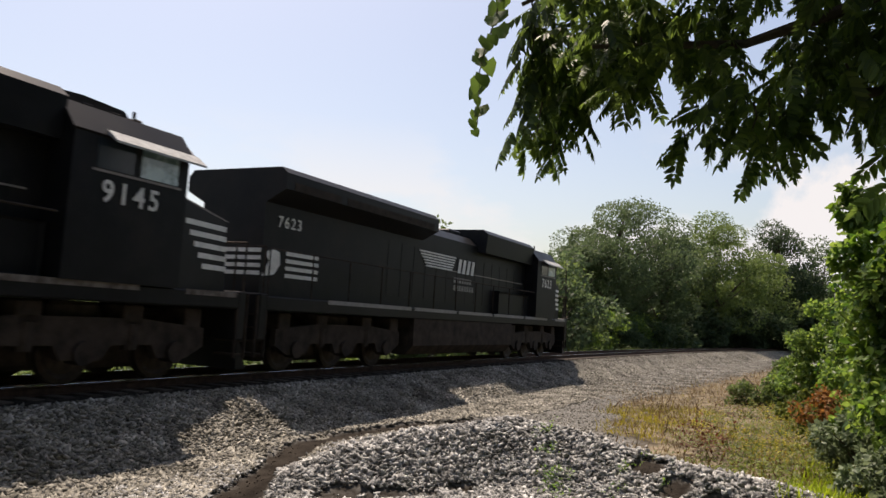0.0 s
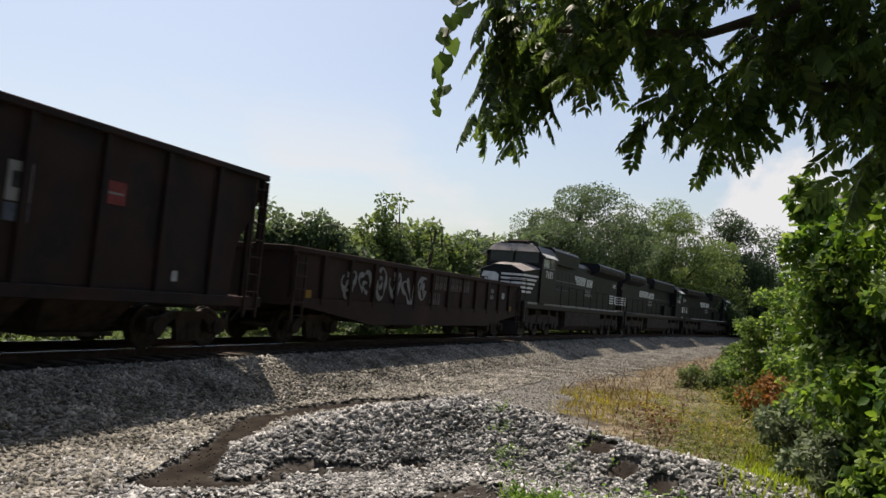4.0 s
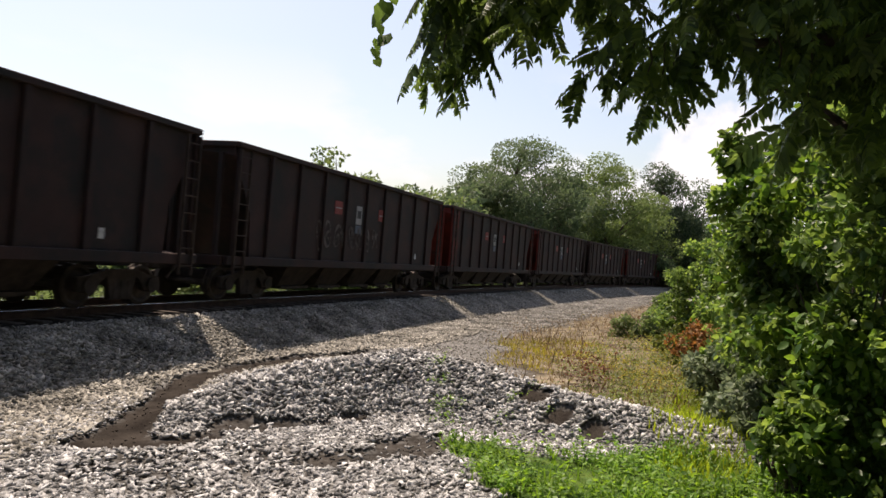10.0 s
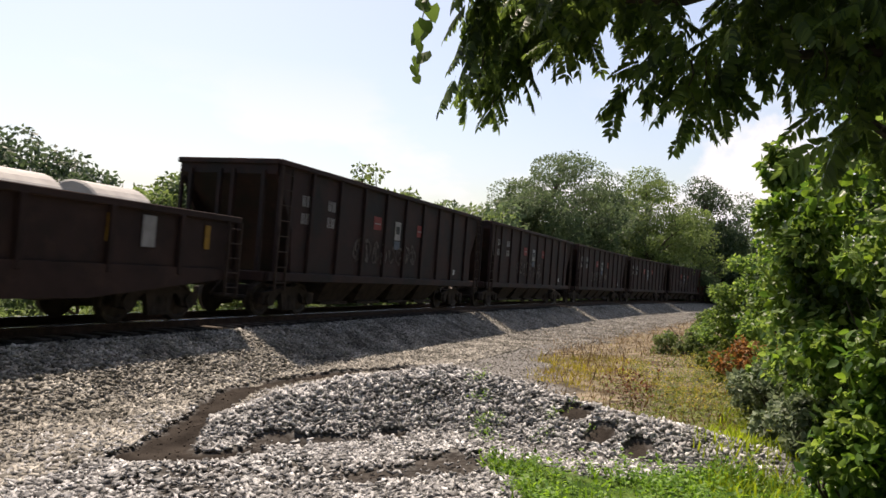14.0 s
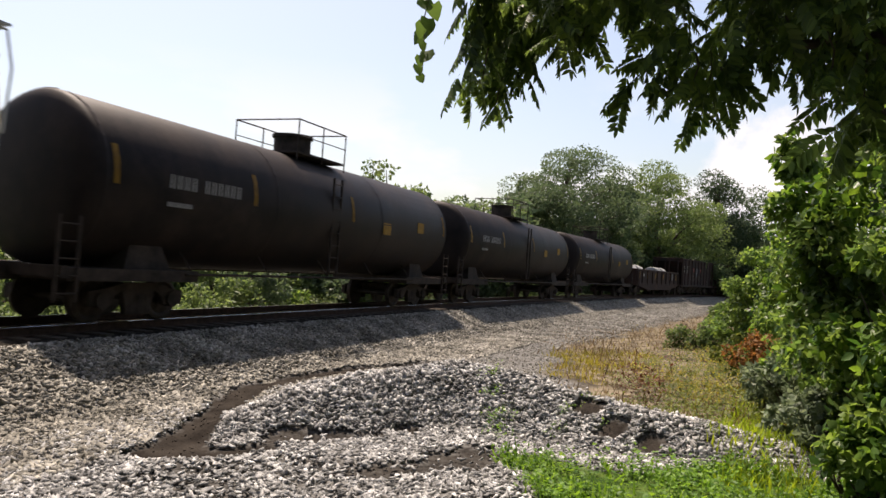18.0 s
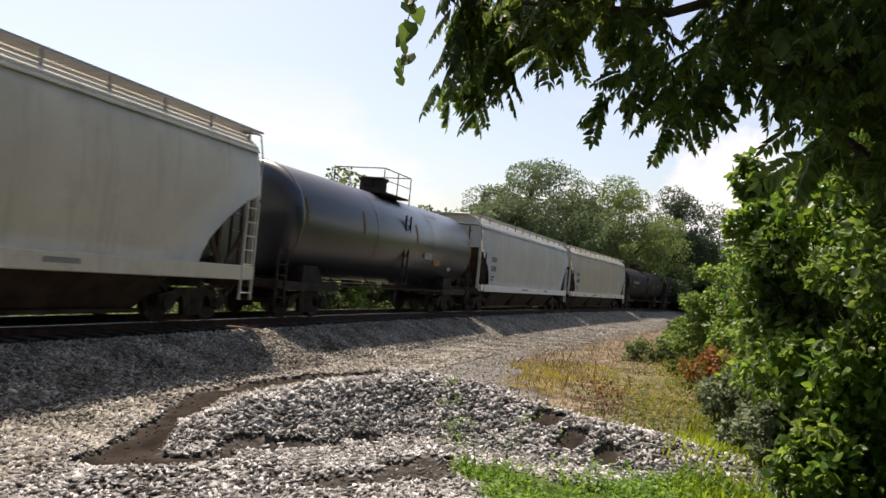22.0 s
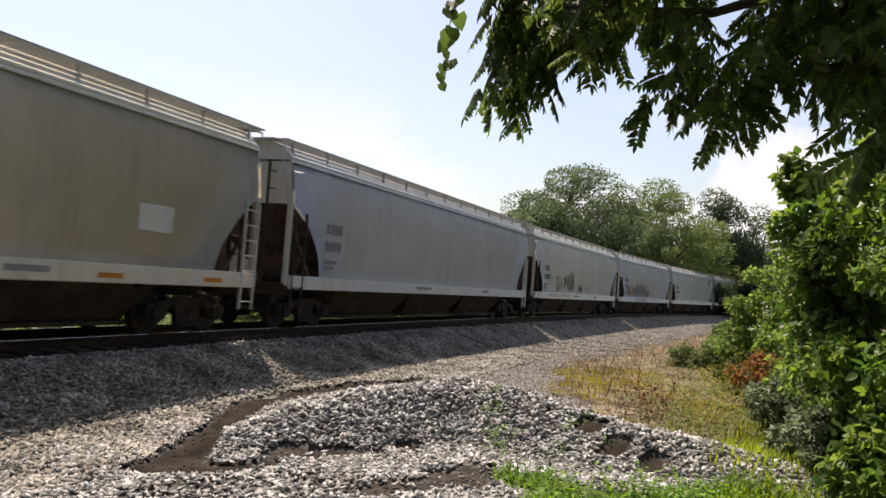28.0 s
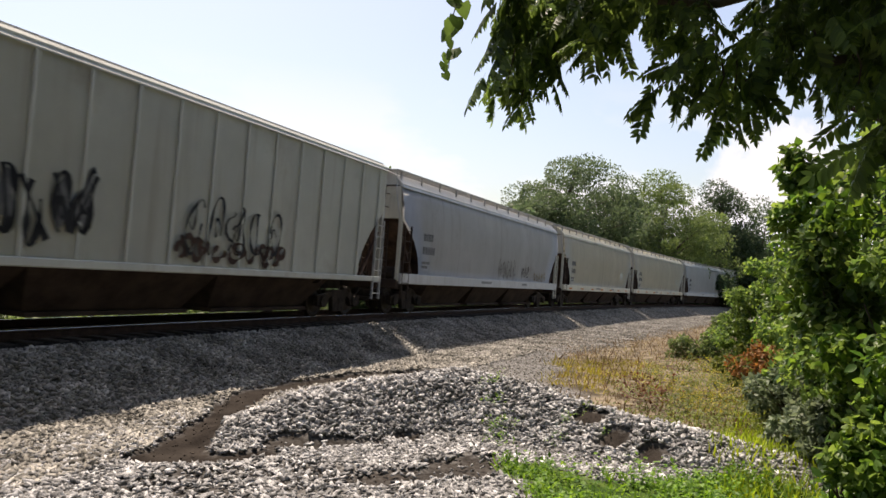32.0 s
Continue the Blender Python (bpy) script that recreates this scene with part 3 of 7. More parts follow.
def build_ground():
    gx, gy = spaced(-6, 9, 0.1, 3000), spaced(4.5, 19, 0.1, 3000)
    X, Y = np.meshgrid(gx, gy)
    x, y = X.ravel(), Y.ravel()
    z = plain_z(x, y) + pile_h(x, y) * 0.97 - 0.05 * soil_mask(x, y) + 0.012 * soil_mask(x, y) * wave(x, y, 7.0, 2.0)
    ny, nx = X.shape
    i = np.arange(nx * ny).reshape(ny, nx)
    f = np.stack([i[:-1, :-1], i[:-1, 1:], i[1:, 1:], i[1:, :-1]], -1).reshape(-1, 4)
    me = mesh_np("ground", np.stack([x, y, z], 1), f)
    s, d = to_track(x, y)
    soil, grass, dry = soil_mask(x, y), grass_mask(x, y), dry_mask(x, y)
    r = np.hypot(x, y)
    gravel = (1 - soil) * np.where(d > 0, 1, sstep(-7, -5, d))
    gravel = gravel * (1 - 0.9 * sstep(9, 12, d)) * (1 - 0.85 * sstep(-0.3, 0.8, dry) * (pile_h(x, y) < 0.05))
    gravel = np.maximum(gravel, (pile_h(x, y) > 0.05) * (1 - soil) * 0.9)
    green = np.clip(grass + sstep(11.5, 13.5, d) + (d < -7) * 0.8, 0, 1)
    dry = np.clip(dry * (1 - grass) * (1 - sstep(11.5, 14, d)) * (pile_h(x, y) < 0.05) + (d < -4.5) * 0.6, 0, 1)
    col = np.stack([gravel, dry, green, np.ones_like(x)], 1).astype(np.float32)
    a = me.attributes.new("zone", "FLOAT_COLOR", "POINT")
    a.data.foreach_set("color", col.ravel())
    ob = new("ground", me)
    me.materials.append(M_GROUND)
    return tagged(smooth(ob), "trackside earth with gravel, ruts, dry grass and green weeds", "ground", kind="structure")


def build_bed():
    s = np.concatenate([np.arange(-300, -40, 8.0), np.arange(-40, 120, 0.6), np.arange(120, 420, 8.0)])
    d = np.concatenate([np.linspace(-5.5, -2, 6), np.linspace(-1.6, 1.6, 5), np.linspace(1.8, 5.4, 16)])
    S, D = np.meshgrid(s, d)
    p = on_track(S.ravel(), D.ravel(), bed_h(D.ravel()))
    p[:, 2] += 0.025 * wave(p[:, 0], p[:, 1], 2.5) * (np.abs(D.ravel()) > 1.7) + 0.02 * wave(p[:, 0], p[:, 1], 6.0, 2.0)
    n, k = S.shape
    i = np.arange(n * k).reshape(n, k)
    f = np.stack([i[:-1, :-1], i[:-1, 1:], i[1:, 1:], i[1:, :-1]], -1).reshape(-1, 4)[:, ::-1]
    ob = new("ballast_bed", mesh_np("ballast_bed", p, f))
    ob.data.materials.append(M_BED)
    ob.data.materials.append(M_OILY_SHADE)
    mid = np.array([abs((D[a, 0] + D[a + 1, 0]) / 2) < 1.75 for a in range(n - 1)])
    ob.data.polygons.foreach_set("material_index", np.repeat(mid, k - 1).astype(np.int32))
    return tagged(smooth(ob), "grey crushed stone ballast bank under the railway track", "ballast", kind="structure")


def build_track():
    track = thing("railway_track", "single railway track on dark timber ties", "track", kind="structure")
    prof = [(-0.075, -0.17), (0.075, -0.17), (0.075, -0.158), (0.012, -0.135), (0.012, -0.045), (0.036, -0.035), (0.036, -0.004), (-0.036, -0.004), (-0.036, -0.035), (-0.012, -0.045), (-0.012, -0.135), (-0.075, -0.158)]
    s = np.concatenate([np.arange(-300, -40, 10.0), np.arange(-40, 130, 1.5), np.arange(130, 420, 10.0)])
    for side in (-0.753, 0.753):
        for name, pr, m in (("rail", prof, M_RAIL), ("rail_head", [(-0.033, -0.006), (0.033, -0.006), (0.03, 0.0), (-0.03, 0.0)], M_RAILTOP)):
            bm = bmesh.new()
            rings = []
            for v in s:
                rings.append([tuple(on_track(v, side + a, h - side * math.sin(LEAN))) for a, h in pr])
            shell(bm, rings)
            part(name, bm, m, track, "worn steel rail" if name == "rail" else "polished rail head")
    bm = box_bm(-0.11, 0.11, -1.3, 1.3, -0.09, 0.09, bevel=0.012)
    me = bpy.data.meshes.new("tie")
    bm.to_mesh(me)
    bm.free()
    me.materials.append(M_TIE)
    rnd = random.Random(3)
    for i in range(270):
        v = -26 + i * 0.51
        p = on_track(v, rnd.uniform(-0.03, 0.03), -0.26)
        put("tie", me, None, track, m=pose(p[0], p[1], p[2], 0, 0, 90 - math.degrees(np.interp(v, TRK_S, TRK_H)) + rnd.uniform(-1.2, 1.2)))
    return track


def stone_form(seed):
    """A crushed stone: a skewed block with broken corners."""
    rnd = np.random.default_rng(seed)
    v = np.array([(a, b, c) for a in (-1, 1) for b in (-1, 1) for c in (-1, 1)], float)
    v = v * np.array([1.15, 0.72, 0.46]) + rnd.normal(0, 0.2, (8, 3))
    v[rnd.integers(0, 8)] *= 0.45
    v[:, 0] += 0.45 * rnd.normal() * v[:, 1]
    f = np.array([(0, 1, 3), (0, 3, 2), (4, 6, 7), (4, 7, 5), (0, 4, 5), (0, 5, 1), (2, 3, 7), (2, 7, 6), (0, 2, 6), (0, 6, 4), (1, 5, 7), (1, 7, 3)])
    return v * 0.92, f


def chip_form(seed):
    rnd = np.random.default_rng(seed)
    v = np.array([(1, 0, 0), (-1, 0, 0), (0, 0.8, 0), (0, -0.8, 0), (0, 0, 0.65), (0, 0, -0.65)], float) * rnd.uniform(0.7, 1.15, (6, 3)) + rnd.normal(0, 0.12, (6, 3))
    f = np.array([(0, 2, 4), (2, 1, 4), (1, 3, 4), (3, 0, 4), (2, 0, 5), (1, 2, 5), (3, 1, 5), (0, 3, 5)])
    return v, f


def stones(name, x, y, size, form, material, label, lift=0.35):
    """Loose stones lying on the surface, several shapes in one object."""
    root = thing(name, label, "gravel", kind="stuff")
    z = ground_z(x, y)
    k = 9
    pick = RNG.integers(0, k, len(x))
    for j in range(k):
        q = pick == j
        v, f = form(j + 11)
        pos = np.stack([x[q], y[q], z[q] + size[q] * lift * RNG.uniform(-0.6, 1.2, q.sum())], 1)
        sc = size[q][:, None] * RNG.uniform(0.7, 1.3, (q.sum(), 3))
        put("loose_stones", scatter("loose_stones", v, f, pos, lying(q.sum()), sc), material, root)
    return root


def build_stones():
    # the pile: fresh pale stone
    n = 50000
    x, y = RNG.uniform(-2.4, 5.6, n), RNG.uniform(8.4, 13.6, n)
    h = pile_h(x, y)
    keep = (h > 0.06) & (RNG.uniform(size=n) > soil_mask(x, y) * 1.25) & (RNG.uniform(size=n) > 0.7 * grass_mask(x, y))
    x, y = x[keep], y[keep]
    pile = stones("gravel_pile", x, y, RNG.uniform(0.018, 0.042, len(x)), stone_form, M_STONE, "heap of fresh pale grey crushed stone beside the track")
    tagged(pile, category="gravel pile")
    # single stones on the near face of the pile
    forms = []
    for j in range(6):
        v, f = stone_form(40 + j)
        me = mesh_np("stone", v * 0.042, f)
        me.materials.append(M_STONE_ONE)
        forms.append(me)
    px, py = RNG.uniform(-1.5, 4.0, 900), RNG.uniform(8.9, 11.2, 900)
    ok = (pile_h(px, py) > 0.1) & (soil_mask(px, py) < 0.3) & (grass_mask(px, py) < 0.3)
    px, py = px[ok][:280], py[ok][:280]
    pz = ground_z(px, py)
    for i in range(len(px)):
        a = RNG.uniform(0, 360, 3)
        put("stone", forms[i % 6], None, pile, m=pose(px[i], py[i], pz[i] + 0.035, *a))
    # clods of dark soil in the rut and the scrapes
    n = 26000
    x, y = RNG.uniform(-3.4, 4.4, n), RNG.uniform(7.2, 17.2, n)
    keep = (RNG.uniform(size=n) < soil_mask(x, y) * 0.1) & (grass_mask(x, y) < 0.4)
    x, y = x[keep], y[keep]
    stones("soil_clods", x, y, RNG.uniform(0.008, 0.026, len(x)), chip_form, M_SOIL, "crumbled dark brown soil in the wheel rut", lift=0.1)
    # flat gravel before and beside the pile
    n = 72000
    x, y = RNG.uniform(-6.5, 5.5, n), RNG.uniform(5.2, 14.5, n)
    s, d = to_track(x, y)
    keep = (pile_h(x, y) < 0.09) & (d > 4.2) & (RNG.uniform(size=n) > soil_mask(x, y) * 1.08 + 0.04) & (RNG.uniform(size=n) > 1.1 * grass_mask(x, y)) & (RNG.uniform(size=n) > dry_mask(x, y) * 1.1)
    x, y = x[keep], y[keep]
    stones("gravel_spread", x, y, RNG.uniform(0.014, 0.038, len(x)), stone_form, M_STONE, "pale crushed stone spread thinly over dark soil", lift=0.25)
    # ballast shoulder, near
    n = 52000
    s, d = RNG.uniform(-24, 4, n), RNG.uniform(1.7, 5.6, n)
    p = on_track(s, d)
    keep = (RNG.uniform(size=n) > soil_mask(p[:, 0], p[:, 1]) * 1.1) & (pile_h(p[:, 0], p[:, 1]) < 0.05)
    p = p[keep]
    stones("ballast_shoulder", p[:, 0], p[:, 1], RNG.uniform(0.022, 0.045, len(p)), stone_form, M_STONE_TAN, "weathered tan and grey ballast stones on the track shoulder")
    # ballast shoulder, far
    n = 36000
    s, d = 4 + 56 * RNG.uniform(size=n) ** 1.4, RNG.uniform(1.7, 8.2, n)
    p = on_track(s, d)
    keep = (RNG.uniform(size=n) > dry_mask(p[:, 0], p[:, 1]))
    p = p[keep]
    stones("ballast_shoulder", p[:, 0], p[:, 1], RNG.uniform(0.035, 0.06, len(p)), chip_form, M_STONE_TAN, "weathered ballast stones along the bend")
    n = 9000
    s, d = RNG.uniform(-22, 6, n), RNG.uniform(5.0, 8.5, n)
    p = on_track(s, d)
    keep = (RNG.uniform(size=n) > dry_mask(p[:, 0], p[:, 1]) * 0.9) & (pile_h(p[:, 0], p[:, 1]) < 0.06) & (RNG.uniform(size=n) > soil_mask(p[:, 0], p[:, 1]) * 1.1) & (p[:, 1] > 12)
    p = p[keep]
    stones("gravel_verge", p[:, 0], p[:, 1], RNG.uniform(0.022, 0.045, len(p)), chip_form, M_STONE_TAN, "trodden tan gravel between ballast and weeds", lift=0.2)


build_ground()
build_bed()
build_track()
# ---- the train: cars in their own space, x ahead, y left, z up from the rail heads ----
MESHES = {}


def shared(key, build, material):
    """A mesh built once and used by many objects."""
    if key not in MESHES:
        bm = build()
        bmesh.ops.recalc_face_normals(bm, faces=bm.faces)
        me = bpy.data.meshes.new(key.split("|")[0])
        bm.to_mesh(me)
        bm.free()
        me.materials.append(material)
        MESHES[key] = me
    return MESHES[key]


def wheelset_bm(r=0.42):
    bm = bmesh.new()
    rod(bm, (0, -0.8, 0), (0, 0.8, 0), 0.075, 10)
    for sgn in (-1, 1):
        rings = []
        for rr, y in ((0.10, 0.70), (r * 0.55, 0.715), (r * 0.82, 0.70), (r, 0.685), (r, 0.80), (r * 0.84, 0.81), (r * 0.7, 0.775), (0.14, 0.80)):
            rings.append([(rr * math.cos(a * math.tau / 20), sgn * y, rr * math.sin(a * math.tau / 20)) for a in range(20)])
        shell(bm, rings)
        cyl(bm, (0, sgn * 0.675, 0), r + 0.028, 0.03, "y", 20)
    return bm


def sideframe_bm(base=1.78):
    h = base / 2
    bm = bmesh.new()
    prism(bm, [(-h - 0.28, 0.33), (-h - 0.28, 0.60), (-h + 0.15, 0.66), (-0.35, 0.76), (0.35, 0.76), (h - 0.15, 0.66), (h + 0.28, 0.60), (h + 0.28, 0.33), (h - 0.22, 0.33), (h - 0.30, 0.50), (0.42, 0.62), (0.34, 0.40), (0.30, 0.16), (-0.30, 0.16), (-0.34, 0.40), (-0.42, 0.62), (-h + 0.30, 0.50), (-h + 0.22, 0.33)], -0.07, 0.07, "y")
    for x in (-0.2, 0.0, 0.2):
        cyl(bm, (x, 0, 0.36), 0.085, 0.34, "z", 10)
    for x in (-h, h):
        cyl(bm, (x, 0, 0.44), 0.16, 0.24, "y", 12)
    return bm


def truck(car, x):
    bm = bmesh.new()
    box(bm, -0.22, 0.22, -1.05, 1.05, 0.42, 0.72, 0.03)
    t = put("truck", shared("truck", lambda: bm, M_GRIME), None, car, m=pose(x, 0, 0))
    for dx in (-0.89, 0.89):
        put("wheelset", shared("wheelset", wheelset_bm, M_WHEEL), None, t, m=pose(dx, 0, 0.42))
    for y in (-1.0, 1.0):
        put("side_frame", shared("side_frame", sideframe_bm, M_GRIME), None, t, m=pose(0, y, 0))
    return t


def coupler(car, x, sgn):
    def make():
        bm = bmesh.new()
        box(bm, -0.55, 0.12, -0.09, 0.09, -0.09, 0.09, 0.02)
        box(bm, 0.08, 0.36, -0.15, 0.13, -0.15, 0.15, 0.04)
        rod(bm, (-0.1, 0.3, -0.02), (0.25, 0.28, -0.35), 0.028, 6)
        return bm
    put("coupler", shared("coupler", make, M_GRIME), None, car, m=pose(x, 0, 0.87, 0, 0, 0 if sgn > 0 else 180))


def ladder(car, x, y, z0, z1, material, width=0.42, n=6, name="ladder"):
    def make():
        bm = bmesh.new()
        for dx in (-width / 2, width / 2):
            box(bm, dx - 0.02, dx + 0.02, -0.03, 0.03, z0, z1)
        for i in range(n):
            z = z0 + (z1 - z0) * (i + 0.5) / n
            rod(bm, (-width / 2, -0.02 * (1 if y < 0 else -1), z), (width / 2, -0.02 * (1 if y < 0 else -1), z), 0.016, 5)
        return bm
    put(name, shared(f"{name}|{z0}{z1}{width}{n}{material.name}{y < 0}", make, material), None, car, m=pose(x, y, 0))


def decal(car, name, x0, x1, z0, z1, y, material, label=""):
    """A flat painted panel on the side at y."""
    me = shared(f"{name}|{x1 - x0:.2f}{z1 - z0:.2f}{material.name}", lambda: box_bm(-(x1 - x0) / 2, (x1 - x0) / 2, -0.004, 0.004, -(z1 - z0) / 2, (z1 - z0) / 2), material)
    return put(name, me, None, car, label, m=pose((x0 + x1) / 2, y, (z0 + z1) / 2))


def word(car, text, x, z, size, y, material, flip=False, name="lettering", label=""):
    cu = bpy.data.curves.new(name, "FONT")
    cu.body, cu.size, cu.extrude, cu.align_x, cu.offset, cu.space_character = text, size, 0.004, "CENTER", size * 0.016, 1.3
    tmp = bpy.data.objects.new(name, cu)
    scene.collection.objects.link(tmp)
    me = bpy.data.meshes.new_from_object(tmp.evaluated_get(bpy.context.evaluated_depsgraph_get()))
    bpy.data.objects.remove(tmp)
    bpy.data.curves.remove(cu)
    me.materials.clear()
    me.materials.append(material)
    put(name, me, None, car, label, m=pose(x, y, z, 90, 0, 180 if flip else 0))


def marks(car, x, z, y, material, rows, size=0.2):
    """Lettering too blurred to read: bars of its size."""
    for j, n in enumerate(rows):
        for i in range(n):
            for k in (0.0, 0.34) if size > 0.12 else (0.0,):
                u = x + (i * 0.78 + k) * size
                decal(car, "lettering_bar", u, u + size * (0.17 if size > 0.12 else 0.5), z - j * size * 1.6, z - j * size * 1.6 + size, y, material)


def scrawl(car, x, z, y, w, h, material, seed, turns_n=5, thick=0.035, name="graffiti", fill=None):
    """Sprayed letters: looping outlines laid flat on the side, some filled with a second colour."""
    rnd = random.Random(seed)
    cell = w / turns_n

    def loop(cx, cz, rx, rz, n, open_part):
        a0, k, lean, wob = rnd.uniform(0, 6.28), rnd.choice((2, 3)), rnd.uniform(-0.35, 0.35), rnd.uniform(0.12, 0.32)
        pts = []
        for i in range(n + 1):
            a = a0 + (math.tau - open_part) * i / n
            r = 1 + wob * math.cos(k * a + seed)
            u, v = rx * r * math.cos(a), rz * r * math.sin(a)
            pts.append((cx + u + lean * v, cz + v))
        return pts

    def stroke(bm, pts, t, yy):
        row = []
        for i, (xa, za) in enumerate(pts):
            (xp, zp), (xn, zn) = pts[max(i - 1, 0)], pts[min(i + 1, len(pts) - 1)]
            d = math.hypot(xn - xp, zn - zp) + 1e-6
            wd = t * (0.75 + 0.45 * math.sin(i * 0.9 + seed))
            ox, oz = -(zn - zp) / d * wd, (xn - xp) / d * wd
            row.append((bm.verts.new((xa - ox, yy, za - oz)), bm.verts.new((xa + ox, yy, za + oz))))
        for (a1, a2), (b1, b2) in zip(row, row[1:]):
            bm.faces.new((a1, b1, b2, a2))
    for k in range(turns_n):
        cx, cz = x + cell * (k + 0.5 + rnd.uniform(-0.12, 0.12)), z + h * rnd.uniform(0.42, 0.58)
        rx, rz = cell * rnd.uniform(0.3, 0.42), h * rnd.uniform(0.34, 0.46)
        bm = bmesh.new()
        stroke(bm, loop(cx, cz, rx, rz, 18, rnd.uniform(0.2, 2.4)), thick, y)
        if rnd.random() < 0.7:
            stroke(bm, loop(cx + rnd.uniform(-0.3, 0.3) * rx, cz + rnd.uniform(-0.3, 0.3) * rz, rx * 0.4, rz * 0.4, 12, rnd.uniform(0.5, 2.5)), thick * 0.8, y)
        if rnd.random() < 0.5:
            a = rnd.uniform(1.0, 2.1)
            stroke(bm, [(cx + (i / 5 - 0.5) * rz * 2.3 * math.cos(a), cz + (i / 5 - 0.5) * rz * 2.3 * math.sin(a)) for i in range(6)], thick, y)
        bmesh.ops.solidify(bm, geom=bm.faces[:], thickness=0.004)
        part(name, bm, material, car, "sprayed graffiti line")
        if fill is not None and rnd.random() < 0.75:
            bm = bmesh.new()
            pts = loop(cx, cz, rx * 0.85, rz * 0.85, 16, 0.4)
            bm.faces.new([bm.verts.new((a, y + 0.004, b)) for a, b in pts])
            bmesh.ops.solidify(bm, geom=bm.faces[:], thickness=0.003)
            part("graffiti_fill", bm, fill, car, "faded sprayed fill colour")


def grab_rail(bm, pts, r=0.018):
    for a, b in zip(pts, pts[1:]):
        rod(bm, a, b, r, 5)


def loco(label, number, rear_number, rad, high, logo, logo_w, back=0.0):
    c = thing("diesel_locomotive", label, "locomotive", "train")
    bm = bmesh.new()
    box(bm, -10.55, 10.55, -1.45, 1.45, 1.38, 1.70, 0.03)
    box(bm, -10.75, -10.5, -1.45, 1.45, 0.75, 1.75, 0.03)
    box(bm, 10.5, 10.75, -1.45, 1.45, 0.75, 1.75, 0.03)
    part("underframe", bm, M_BLACK, c)
    for y in (-1.463, 1.463):
        for x0, x1 in ((-8.3, -4.2), (-4.0, -1.2), (-1.0, 1.8), (2.0, 5.0), (5.2, 7.9), (9.0, 10.4)):
            decal(c, "sill_stripe", x0, x1, 1.61, 1.71, y, M_GREYLET if back == 0.0 else M_FADELET, "pale reflective sill stripe")
    bm = bmesh.new()
    prism(bm, [(-1.15, 0.32), (1.15, 0.32), (1.42, 0.6), (1.42, 1.38), (-1.42, 1.38), (-1.42, 0.6)], -3.9, 3.9)
    part("fuel_tank", bm, M_GRIME, c)
    # long hood: engine part, then the flared radiator part
    bm = bmesh.new()
    prism(bm, [(-0.92, 1.7), (0.92, 1.7), (0.92, 4.08), (0.6, 4.36), (-0.6, 4.36), (-0.92, 4.08)], rad, 6.3)
    part("engine_hood", bm, M_BLACK, c)
    bm = bmesh.new()
    prism(bm, [(-0.92, 1.7), (0.92, 1.7), (0.92, 3.8), (1.46, 4.08), (1.46, 4.44), (1.3, 4.58), (-1.3, 4.58), (-1.46, 4.44), (-1.46, 4.08), (-0.92, 3.8)], -10.2, rad)
    part("radiator_hood", bm, M_BLACK, c, "flared radiator hood")
    for x in (-9.0, -7.4):
        bm = bmesh.new()
        cyl(bm, (x, 0, 4.6), 0.72, 0.1, "z", 20)
        part("roof_fan", bm, M_HOOD, c)
    part("exhaust_stack", box_bm(high - 1.4, high - 0.5, -0.45, 0.45, 4.34, 4.56, bevel=0.05), M_BLACK, c)
    bm = bmesh.new()
    prism(bm, [(-1.25, 3.86), (1.25, 3.86), (1.3, 4.54), (1.1, 4.7), (-1.1, 4.7), (-1.3, 4.54)], high, 6.28)
    part("blower_housing", bm, M_BLACK, c)
    for sgn in (-1, 1):
        decal(c, "hood_seam", rad + 0.2, 6.0, 3.02, 3.05, sgn * 0.95, M_HOOD)
    for sgn in (-1, 1):
        for i in range(14):
            x = -4.8 + i * 0.76
            decal(c, "hood_door", x, x + 0.68, 2.0, 3.55, sgn * 0.925, M_BLACK)
        for x0, x1 in ((-9.9, -8.1), (-7.8, rad - 0.3)):
            decal(c, "radiator_grille", x0, x1, 4.09, 4.27, sgn * 1.464, M_GRIME)
        bm = bmesh.new()
        box(bm, 3.0, 6.2, sgn * 0.9 - 0.05, sgn * 0.9 + 0.3 * sgn + 0.05, 1.7, 2.55, 0.04)
        part("side_cabinet", bm, M_BLACK, c)
    # cab and nose
    bm = bmesh.new()
    prism(bm, [(-1.5, 1.7), (1.5, 1.7), (1.5, 4.05), (1.15, 4.5), (0.5, 4.64), (-0.5, 4.64), (-1.15, 4.5), (-1.5, 4.05)], 6.3, 8.75)
    cab = part("cab", bm, M_BLACK, c)
    bm = bmesh.new()
    prism(bm, [(-1.54, 4.06), (-1.17, 4.53), (-0.5, 4.675), (0.5, 4.675), (1.17, 4.53), (1.54, 4.06), (1.5, 4.03), (1.1, 4.46), (0.5, 4.6), (-0.5, 4.6), (-1.1, 4.46), (-1.5, 4.03)], 6.25, 8.85)
    part("cab_roof", bm, M_BLACK, cab)
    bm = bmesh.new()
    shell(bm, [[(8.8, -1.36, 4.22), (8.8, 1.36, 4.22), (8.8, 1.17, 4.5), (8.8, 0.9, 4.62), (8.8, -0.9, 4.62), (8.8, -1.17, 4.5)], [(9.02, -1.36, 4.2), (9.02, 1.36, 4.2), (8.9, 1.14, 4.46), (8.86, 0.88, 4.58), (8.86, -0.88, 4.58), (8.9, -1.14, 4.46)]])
    part("brow", bm, M_HOOD, cab, "dusty brow over the windscreens, sunlight put into its pale colour")
    bm = bmesh.new()
